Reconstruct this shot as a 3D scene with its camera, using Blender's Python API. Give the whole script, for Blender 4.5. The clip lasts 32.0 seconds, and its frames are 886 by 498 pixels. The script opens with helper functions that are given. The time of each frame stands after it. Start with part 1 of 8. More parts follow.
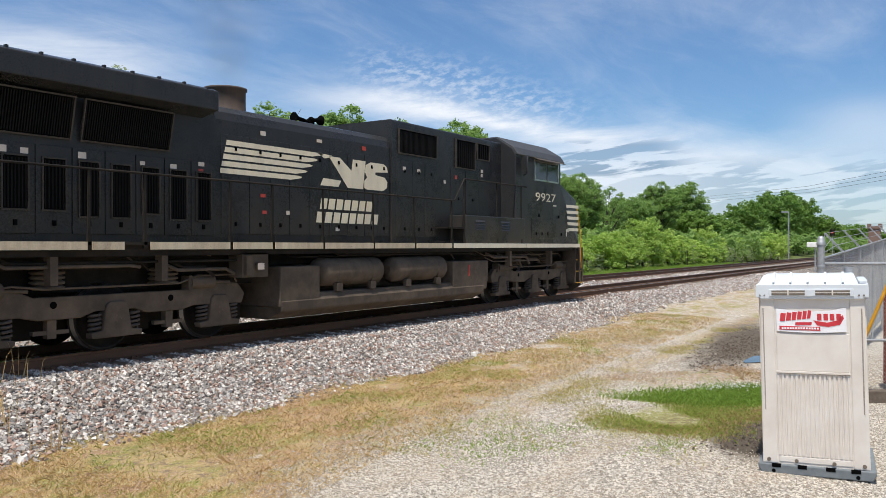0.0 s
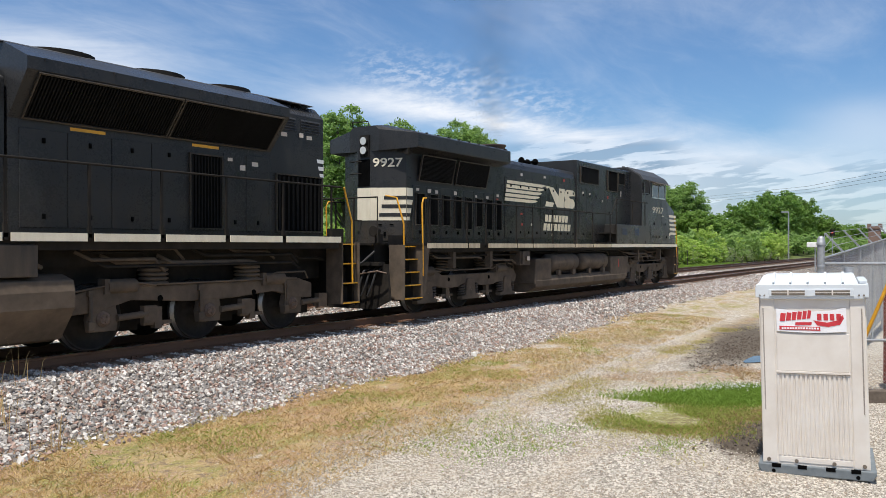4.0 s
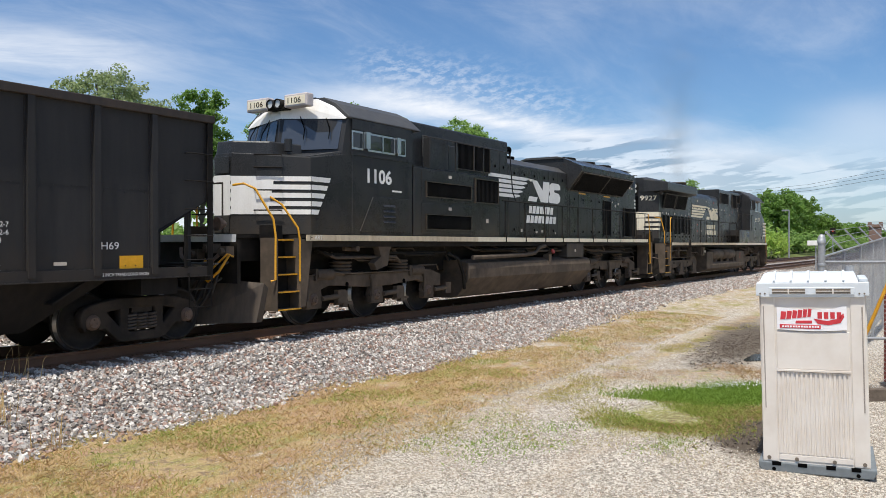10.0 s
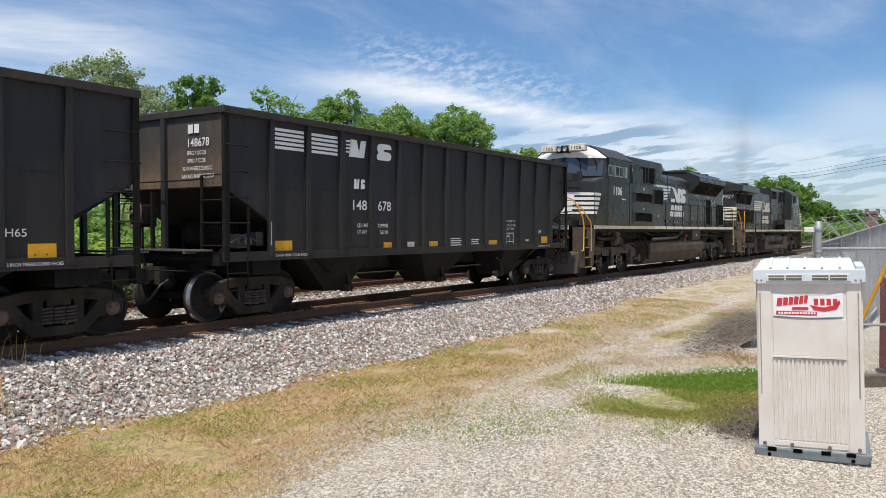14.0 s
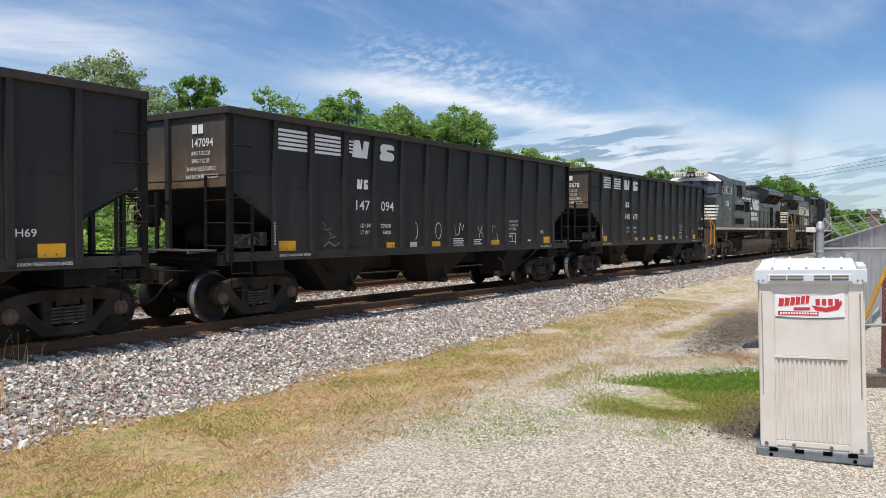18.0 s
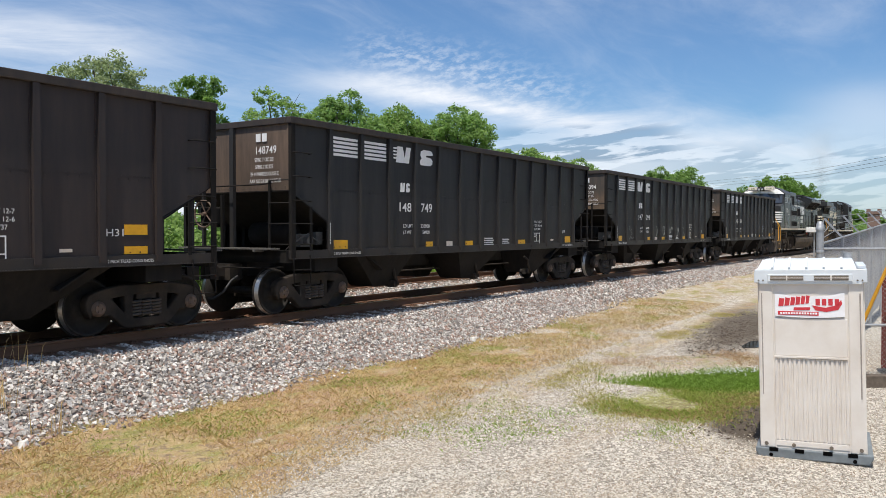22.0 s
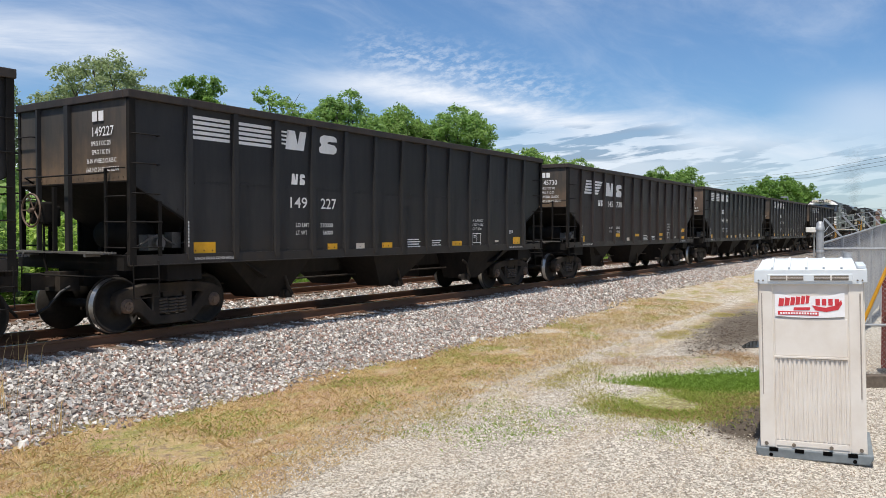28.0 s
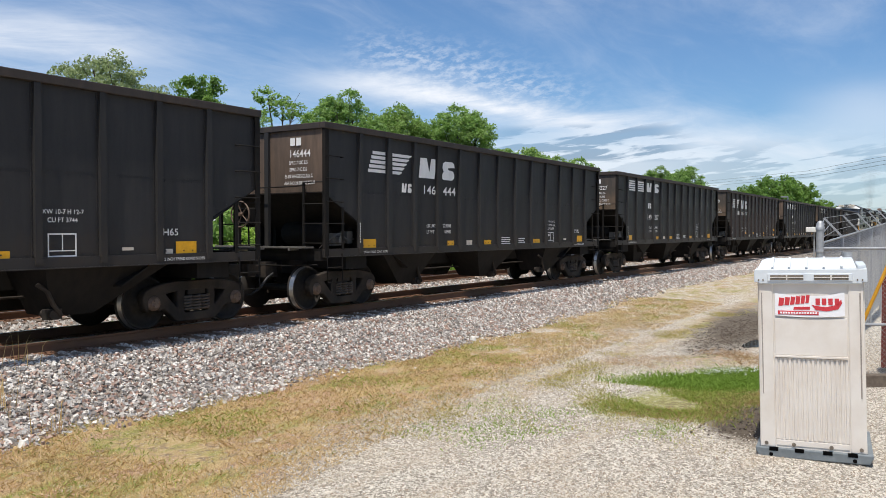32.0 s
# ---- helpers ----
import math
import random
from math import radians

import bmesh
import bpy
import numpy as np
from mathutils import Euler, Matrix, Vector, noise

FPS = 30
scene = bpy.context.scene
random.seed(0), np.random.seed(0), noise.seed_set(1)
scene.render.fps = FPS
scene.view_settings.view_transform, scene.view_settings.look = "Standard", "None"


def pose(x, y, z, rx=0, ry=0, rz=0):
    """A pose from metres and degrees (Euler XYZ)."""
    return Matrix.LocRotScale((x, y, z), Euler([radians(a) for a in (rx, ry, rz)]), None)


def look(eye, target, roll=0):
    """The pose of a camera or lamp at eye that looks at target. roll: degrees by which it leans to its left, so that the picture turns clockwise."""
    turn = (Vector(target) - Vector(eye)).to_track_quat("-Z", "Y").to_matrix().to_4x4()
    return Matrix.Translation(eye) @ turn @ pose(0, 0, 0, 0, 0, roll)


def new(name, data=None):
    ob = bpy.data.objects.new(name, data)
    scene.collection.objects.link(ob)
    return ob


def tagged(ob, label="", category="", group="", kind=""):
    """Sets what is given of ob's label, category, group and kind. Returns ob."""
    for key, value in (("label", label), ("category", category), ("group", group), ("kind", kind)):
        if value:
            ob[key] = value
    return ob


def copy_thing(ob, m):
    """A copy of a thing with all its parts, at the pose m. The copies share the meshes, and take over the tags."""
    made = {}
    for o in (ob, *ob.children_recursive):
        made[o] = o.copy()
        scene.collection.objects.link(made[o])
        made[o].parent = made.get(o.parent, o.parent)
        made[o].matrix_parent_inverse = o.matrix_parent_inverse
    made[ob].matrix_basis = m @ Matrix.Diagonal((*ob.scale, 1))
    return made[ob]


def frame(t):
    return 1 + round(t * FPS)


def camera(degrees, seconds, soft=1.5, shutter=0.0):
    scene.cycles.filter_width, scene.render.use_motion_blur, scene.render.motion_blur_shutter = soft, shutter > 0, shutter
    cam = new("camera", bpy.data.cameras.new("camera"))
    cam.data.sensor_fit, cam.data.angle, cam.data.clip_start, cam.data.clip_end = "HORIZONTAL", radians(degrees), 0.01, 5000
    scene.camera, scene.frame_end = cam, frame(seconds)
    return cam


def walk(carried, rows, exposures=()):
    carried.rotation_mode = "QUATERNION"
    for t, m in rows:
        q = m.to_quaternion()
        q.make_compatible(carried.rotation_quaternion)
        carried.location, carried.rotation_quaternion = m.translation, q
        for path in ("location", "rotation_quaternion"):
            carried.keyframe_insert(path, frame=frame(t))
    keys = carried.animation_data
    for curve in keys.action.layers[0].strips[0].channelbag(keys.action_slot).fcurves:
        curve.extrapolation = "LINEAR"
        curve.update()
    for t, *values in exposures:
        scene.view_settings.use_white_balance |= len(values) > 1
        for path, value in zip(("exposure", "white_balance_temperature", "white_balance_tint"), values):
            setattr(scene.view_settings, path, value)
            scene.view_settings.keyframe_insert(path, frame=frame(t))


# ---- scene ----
RAIL_TOP = 0.91          # rail head over the gravel drive
TRACK_Y = 12.43          # centre line of the near track
TRACK2_Y = 17.3          # centre line of the far track
PITCH = 16.21            # coupled length of a coal hopper
EYE = (0.0, 0.0, 2.595)

cam = camera(58.05, 32.0, 0.65)


def aim(tilt, turn):
    a, b = radians(tilt), radians(turn)
    way = Vector((math.cos(a) * math.cos(b), math.cos(a) * math.sin(b), math.sin(a)))
    return look(EYE, Vector(EYE) + way * 10)


walk(cam, [(t, aim(a, b)) for t, a, b in (
    (0, -0.254, 33.254), (4, -0.254, 33.254), (8, -0.282, 33.254), (8.5, -0.335, 33.254), (9, -0.375, 33.282),
    (10.5, -0.375, 33.282), (11, -0.485, 33.254), (11.5, -0.740, 33.254), (12, -1.186, 33.193),
    (12.5, -1.389, 33.132), (13, -1.369, 33.132), (14, -1.328, 33.092), (14.5, -1.341, 33.132),
    (16.5, -1.316, 33.193), (24, -1.316, 33.193), (31.5, -1.316, 33.193), (32, -1.349, 33.193))])

# ---------------------------------------------------------------- light
SUN_WAY = Vector((-0.36, -0.075, 0.93)).normalized()
sun = new("sun", bpy.data.lights.new("sun", "SUN"))
sun.data.energy, sun.data.angle, sun.data.color = 5.0, radians(1.4), (1.0, 0.955, 0.88)
sun.matrix_basis = look((0, 0, 60), Vector((0, 0, 60)) - SUN_WAY)

world = bpy.data.worlds.new("world")
scene.world = world
world.use_nodes = True
wn, wl = world.node_tree.nodes, world.node_tree.links
wn.clear()


def wnode(kind, **values):
    n = wn.new(kind)
    for k, v in values.items():
        n.inputs[k].default_value = v
    return n


def wmath(op, a, b=None, clamp=False):
    n = wn.new("ShaderNodeMath")
    n.operation, n.use_clamp = op, clamp
    for i, v in enumerate((a, b)):
        if v is None:
            continue
        if isinstance(v, (int, float)):
            n.inputs[i].default_value = v
        else:
            wl.new(v, n.inputs[i])
    return n.outputs[0]


sky = wn.new("ShaderNodeTexSky")
sky.sky_type, sky.sun_disc = "NISHITA", False
sky.sun_elevation = math.asin(SUN_WAY.z)
sky.sun_rotation = math.atan2(SUN_WAY.x, SUN_WAY.y)
sky.air_density, sky.dust_density, sky.ozone_density = 1.0, 0.6, 1.6
geo = wn.new("ShaderNodeTexCoord")
sep = wn.new("ShaderNodeSeparateXYZ")
wl.new(geo.outputs["Generated"], sep.inputs[0])
# high thin clouds on a flat layer seen in perspective, streaked one way
up = wmath("MAXIMUM", wmath("ADD", sep.outputs[2], 0.10), 0.05)
flat = wn.new("ShaderNodeCombineXYZ")
wl.new(wmath("DIVIDE", sep.outputs[0], up), flat.inputs[0])
wl.new(wmath("DIVIDE", sep.outputs[1], up), flat.inputs[1])
turned = wn.new("ShaderNodeMapping")
turned.inputs["Rotation"].default_value = (0, 0, radians(28))
turned.inputs["Scale"].default_value = (0.55, 1.25, 1)
turned.inputs["Location"].default_value = (2.3, 0.7, 0)
wl.new(flat.outputs[0], turned.inputs[0])
veil = wnode("ShaderNodeTexNoise", Scale=0.75, Detail=9.0, Roughness=0.58, Distortion=0.55)
wl.new(turned.outputs[0], veil.inputs["Vector"])
wisps = wnode("ShaderNodeTexNoise", Scale=3.4, Detail=8.0, Roughness=0.66, Distortion=0.9)
wl.new(turned.outputs[0], wisps.inputs["Vector"])
both = wmath("ADD", wmath("MULTIPLY", veil.outputs["Fac"], 0.74), wmath("MULTIPLY", wisps.outputs["Fac"], 0.26))
def wramp(v, lo, hi, a=0.0, b=1.0):
    n = wn.new("ShaderNodeMapRange")
    n.interpolation_type = "SMOOTHSTEP"
    for k, x in (("From Min", lo), ("From Max", hi), ("To Min", a), ("To Max", b)):
        n.inputs[k].default_value = x
    wl.new(v, n.inputs["Value"])
    return n.outputs[0]


def bell(v, width):
    k = wmath("DIVIDE", v, width)
    return wmath("EXPONENT", wmath("MULTIPLY", wmath("MULTIPLY", k, k), -1.0))


rise = wmath("MULTIPLY", wmath("ARCSINE", sep.outputs[2]), 57.2958)
bearing = wmath("MULTIPLY", wmath("ARCTAN2", sep.outputs[1], sep.outputs[0]), 57.2958)


def wnoise(scale, stretch, detail=6.0, rough=0.6, bent=0.4):
    """Noise over bearing and rise, in degrees, drawn out by stretch."""
    both_ = wn.new("ShaderNodeCombineXYZ")
    wl.new(wmath("MULTIPLY", bearing, 1.0 / stretch), both_.inputs[0])
    wl.new(wmath("ADD", rise, wmath("MULTIPLY", bearing, 0.10)), both_.inputs[1])
    n = wnode("ShaderNodeTexNoise", Scale=scale, Detail=detail, Roughness=rough, Distortion=bent)
    wl.new(both_.outputs[0], n.inputs["Vector"])
    return n.outputs["Fac"]


ruffle = wnoise(0.22, 3.0)
lifted = wmath("ADD", rise, wmath("MULTIPLY", wmath("SUBTRACT", ruffle, 0.5), 2.6))
streaks = wramp(wnoise(0.55, 7.0, 7.0, 0.62), 0.34, 0.60, 0.42, 1.0)
dapple = wramp(wnoise(2.3, 2.2, 5.0, 0.62, 0.15), 0.40, 0.66)
# a bright drawn-out bank of cirrus over the train, dappled above, sinking towards the right
arch = wramp(bearing, 21, 40, 7.5, 10.2)
reach = wmath("MULTIPLY", wramp(bearing, 47, 33), wramp(bearing, 12, 22))
bank = wmath("MULTIPLY", wmath("MULTIPLY", bell(wmath("SUBTRACT", lifted, arch), 0.95), reach), streaks)
ripple = wmath("MULTIPLY", wmath("MULTIPLY", bell(wmath("SUBTRACT", lifted, wmath("ADD", arch, 1.9)), 1.5), wmath("MULTIPLY", wramp(bearing, 42, 36), wramp(bearing, 20, 28))), wmath("MULTIPLY", dapple, 0.36))
# a white bank further round, and a pale one low on the other side
bank2 = wmath("MULTIPLY", wmath("MULTIPLY", bell(wmath("SUBTRACT", lifted, 12.0), 1.9), wmath("MULTIPLY", wramp(bearing, 49, 58), wramp(bearing, 100, 80))), streaks)
bank3 = wmath("MULTIPLY", bell(wmath("SUBTRACT", lifted, 7.6), 1.5), wmath("MULTIPLY", wramp(bearing, 12, 5), 0.34))
thin = wmath("MULTIPLY", wramp(both, 0.44, 0.76), 0.32)
banks = wmath("ADD", wmath("ADD", wmath("MULTIPLY", bank, 0.84), wmath("MULTIPLY", bank2, 0.62)), wmath("ADD", ripple, bank3))
# the cover closes up towards the horizon, and as a milky veil overhead round the sun
haze = wmath("MULTIPLY", wramp(lifted, 8.0, 4.8), wramp(bearing, 4, 24, 0.36, 0.76))
milk = wramp(rise, 26, 60, 0.0, 0.40)
cover = wmath("ADD", wmath("ADD", thin, banks), wmath("ADD", haze, milk), True)
# low grey bellies of cumulus near the horizon
belly = wnoise(1.25, 7.0, 6.0, 0.55, 0.2)
window = wmath("MULTIPLY", wmath("MULTIPLY", wramp(rise, 7.6, 6.9), wramp(rise, 4.6, 5.3)), wmath("MULTIPLY", wramp(bearing, 32, 28), wramp(bearing, 15, 19)))
elsewhere = wmath("MULTIPLY", wramp(rise, 6.4, 4.6), wramp(bearing, 20, 12, 0.35, 0.7))
greyness = wmath("MULTIPLY", wramp(belly, 0.45, 0.53), wmath("ADD", window, elsewhere), True)
white = wn.new("ShaderNodeMix")
white.data_type = "RGBA"
white.inputs["A"].default_value, white.inputs["B"].default_value = (9.6, 10.0, 10.7, 1), (3.5, 4.3, 5.5, 1)
wl.new(greyness, white.inputs["Factor"])
deep = wn.new("ShaderNodeMix")
deep.data_type, deep.blend_type = "RGBA", "MULTIPLY"
deep.inputs["Factor"].default_value, deep.inputs["B"].default_value = 1.0, (0.80, 1.05, 1.30, 1)
wl.new(sky.outputs[0], deep.inputs["A"])
mixed = wn.new("ShaderNodeMix")
mixed.data_type = "RGBA"
wl.new(cover, mixed.inputs["Factor"])
wl.new(deep.outputs["Result"], mixed.inputs["A"])
wl.new(white.outputs["Result"], mixed.inputs["B"])
back = wnode("ShaderNodeBackground", Strength=0.096)
wl.new(mixed.outputs["Result"], back.inputs["Color"])
wo = wn.new("ShaderNodeOutputWorld")
wl.new(back.outputs[0], wo.inputs[0])
scene.view_settings.exposure = 0.0

# ---------------------------------------------------------------- materials
class Mat:
    """A principled material with a few node helpers."""

    def __init__(self, name, color, rough=0.6, metal=0.0, spec=0.5):
        self.m = bpy.data.materials.new(name)
        self.m.use_nodes = True
        self.n, self.l = self.m.node_tree.nodes, self.m.node_tree.links
        self.b = self.n["Principled BSDF"]
        self.b.inputs["Base Color"].default_value = (*color, 1)
        self.b.inputs["Roughness"].default_value = rough
        self.b.inputs["Metallic"].default_value = metal
        self.b.inputs["Specular IOR Level"].default_value = spec
        self.color = None
        self.co = self.n.new("ShaderNodeTexCoord").outputs["Object"]

    def val(self, socket, v):
        if isinstance(v, (int, float, tuple)):
            socket.default_value = v
        else:
            self.l.new(v, socket)

    def noise(self, scale, detail=5.0, rough=0.55, stretch=None, where=None, off=(0, 0, 0)):
        v = where or self.co
        if stretch or any(off):
            mp = self.n.new("ShaderNodeMapping")
            mp.inputs["Scale"].default_value = stretch or (1, 1, 1)
            mp.inputs["Location"].default_value = off
            self.l.new(v, mp.inputs[0])
            v = mp.outputs[0]
        t = self.n.new("ShaderNodeTexNoise")
        t.inputs["Scale"].default_value, t.inputs["Detail"].default_value, t.inputs["Roughness"].default_value = scale, detail, rough
        self.l.new(v, t.inputs["Vector"])
        return t.outputs["Fac"]

    def cells(self, scale, out="Color", where=None):
        t = self.n.new("ShaderNodeTexVoronoi")
        t.inputs["Scale"].default_value = scale
        self.l.new(where or self.co, t.inputs["Vector"])
        return t.outputs[out]

    def math(self, op, a, b=None, clamp=False):
        t = self.n.new("ShaderNodeMath")
        t.operation, t.use_clamp = op, clamp
        self.val(t.inputs[0], a)
        if b is not None:
            self.val(t.inputs[1], b)
        return t.outputs[0]

    def ramp(self, v, lo, hi, a=0.0, b=1.0):
        t = self.n.new("ShaderNodeMapRange")
        self.l.new(v, t.inputs["Value"])
        for k, x in (("From Min", lo), ("From Max", hi), ("To Min", a), ("To Max", b)):
            t.inputs[k].default_value = x
        return t.outputs[0]

    def sep(self, v=None):
        t = self.n.new("ShaderNodeSeparateXYZ")
        self.l.new(v or self.co, t.inputs[0])
        return t.outputs

    def random(self):
        return self.n.new("ShaderNodeObjectInfo").outputs["Random"]

    def island(self):
        return self.n.new("ShaderNodeNewGeometry").outputs["Random Per Island"]

    def mix(self, fac, a, b, blend="MIX"):
        t = self.n.new("ShaderNodeMix")
        t.data_type, t.blend_type = "RGBA", blend
        self.val(t.inputs["Factor"], fac)
        self.val(t.inputs["A"], (*a, 1) if isinstance(a, tuple) and len(a) == 3 else a)
        self.val(t.inputs["B"], (*b, 1) if isinstance(b, tuple) and len(b) == 3 else b)
        return t.outputs["Result"]

    def base(self, socket):
        self.l.new(socket, self.b.inputs["Base Color"])
        return self

    def rough(self, socket):
        self.l.new(socket, self.b.inputs["Roughness"])
        return self

    def bump(self, socket, strength=0.3, dist=0.01):
        t = self.n.new("ShaderNodeBump")
        t.inputs["Strength"].default_value, t.inputs["Distance"].default_value = strength, dist
        self.l.new(socket, t.inputs["Height"])
        self.l.new(t.outputs[0], self.b.inputs["Normal"])
        return self


def painted(name, color, dirt, amount=0.35, rough=0.42, wear=None, tall=0.35, spec=0.40, dust=None, vary=0.0):
    """Weathered paint: streaks of dirt running down, fine grain, dull and glossy spots.
    dust: (colour, height where it is thickest, height where it ends); vary: how much one piece differs from the next."""
    m = Mat(name, color, rough, 0.0, spec)
    streak = m.noise(3.0, 6, 0.6, (2.2 if tall < 1 else 1.0, 2.2 if tall < 1 else 1.0, tall))
    blot = m.noise(0.9, 5, 0.6)
    fine = m.noise(38, 3, 0.6)
    f = m.ramp(m.math("ADD", m.math("MULTIPLY", streak, 0.55), m.math("MULTIPLY", blot, 0.45)), 0.42, 0.68, 0.0, amount)
    c = m.mix(f, color, dirt)
    c = m.mix(m.ramp(fine, 0.35, 0.75, 0.0, 0.25), c, tuple(min(1, v * 1.5 + 0.004) for v in color))
    if vary:
        c = m.mix(m.ramp(m.random(), 0, 1, 0.0, vary), c, tuple(v * 0.5 for v in dirt))
    if dust:
        rising = m.ramp(m.math("ADD", m.sep()[2], m.math("MULTIPLY", m.math("SUBTRACT", streak, 0.5), 1.3)), dust[1], dust[2], 0.85, 0.0)
        c = m.mix(m.math("MULTIPLY", rising, m.ramp(m.noise(2.1, 6, 0.65), 0.30, 0.62, 0.25, 1.0)), c, dust[0])
    if wear:
        c = m.mix(m.ramp(m.noise(7, 8, 0.7), 0.64, 0.72), c, wear)
    m.base(c)
    m.rough(m.ramp(m.math("ADD", m.math("MULTIPLY", blot, 0.6), m.math("MULTIPLY", fine, 0.4)), 0.3, 0.7, rough - 0.12, rough + 0.2))
    m.bump(m.math("ADD", m.math("MULTIPLY", blot, 1.0), m.math("MULTIPLY", fine, 0.06)), 0.12, 0.02)
    return m.m


def plain(name, color, rough=0.6, metal=0.0, grain=30.0, vary=0.25, spec=0.5):
    m = Mat(name, color, rough, metal, spec)
    k = m.noise(grain, 5, 0.6)
    k2 = m.noise(grain * 0.12, 4, 0.6)
    s = m.math("ADD", m.math("MULTIPLY", k, 0.5), m.math("MULTIPLY", k2, 0.5))
    m.base(m.mix(m.ramp(s, 0.35, 0.65), tuple(v * (1 - vary) for v in color), tuple(min(1, v * (1 + vary)) for v in color)))
    m.bump(k, 0.12, 0.004)
    return m.m


loco_black = painted("loco_black", (0.0265, 0.0272, 0.0285), (0.060, 0.054, 0.048), 0.30, 0.26, spec=0.20, dust=((0.070, 0.054, 0.040), 1.75, 2.65))
loco_dusty = painted("loco_dusty", (0.046, 0.038, 0.031), (0.125, 0.092, 0.064), 0.75, 0.62)
loco_cream = painted("loco_cream", (0.79, 0.70, 0.54), (0.40, 0.30, 0.19), 0.38, 0.5)
sill_cream = painted("sill_cream", (0.62, 0.52, 0.37), (0.22, 0.14, 0.08), 0.75, 0.6, (0.10, 0.06, 0.04))
loco_white = painted("loco_white", (0.82, 0.80, 0.76), (0.42, 0.38, 0.32), 0.28, 0.45)
underframe = painted("underframe", (0.078, 0.061, 0.047), (0.175, 0.132, 0.096), 0.9, 0.8, None, 1.0, 0.15)
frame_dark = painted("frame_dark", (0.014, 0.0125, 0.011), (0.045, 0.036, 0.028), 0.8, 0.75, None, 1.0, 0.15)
hopper_black = painted("hopper_black", (0.0305, 0.0305, 0.0325), (0.057, 0.053, 0.051), 0.55, 0.46, spec=0.14, dust=((0.052, 0.042, 0.035), 1.10, 1.75), vary=0.55)
hopper_rusty = painted("hopper_rusty", (0.031, 0.027, 0.028), (0.066, 0.047, 0.041), 0.70, 0.52, spec=0.25, vary=0.6)
rim_brown = painted("rim_brown", (0.026, 0.021, 0.019), (0.062, 0.044, 0.035), 0.8, 0.65)
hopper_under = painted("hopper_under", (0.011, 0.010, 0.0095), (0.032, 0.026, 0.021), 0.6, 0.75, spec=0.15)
letter_white = painted("letter_white", (0.80, 0.78, 0.76), (0.40, 0.36, 0.32), 0.35, 0.55)
letter_cream = painted("letter_cream", (0.80, 0.69, 0.50), (0.46, 0.37, 0.25), 0.35, 0.5)
reflector_yellow = plain("reflector_yellow", (0.72, 0.36, 0.012), 0.4, 0.0, 20, 0.12)
rail_yellow = plain("rail_yellow", (0.62, 0.30, 0.015), 0.42, 0.0, 12, 0.2)
steel_wheel = plain("steel_wheel", (0.026, 0.022, 0.019), 0.7, 0.0, 14, 0.4, 0.25)
steel_bright = plain("steel_bright", (0.55, 0.54, 0.52), 0.28, 1.0, 25, 0.1)
tread_steel = plain("tread_steel", (0.32, 0.31, 0.30), 0.35, 1.0, 25, 0.2)
cap_rust = plain("cap_rust", (0.120, 0.080, 0.058), 0.7, 0.0, 25, 0.4)
rubber = plain("rubber", (0.016, 0.015, 0.015), 0.6)
grille_black = plain("grille_black", (0.005, 0.005, 0.005), 0.7, 0.0, 20, 0.3, 0.0)
grille_slat = plain("grille_slat", (0.0105, 0.010, 0.0098), 0.6, 0.0, 20, 0.3, 0.05)
stack_rust = painted("stack_rust", (0.055, 0.040, 0.032), (0.12, 0.075, 0.05), 0.7, 0.75)
label_paper = plain("label_paper", (0.60, 0.52, 0.44), 0.6, 0.0, 40, 0.1)
label_red = plain("label_red", (0.42, 0.05, 0.035), 0.6, 0.0, 40, 0.1)
galvanised = plain("galvanised", (0.36, 0.365, 0.37), 0.5, 0.45, 18, 0.22)
lamp_glass = Mat("lamp_glass", (0.55, 0.55, 0.52), 0.12, 0.0, 0.8).m


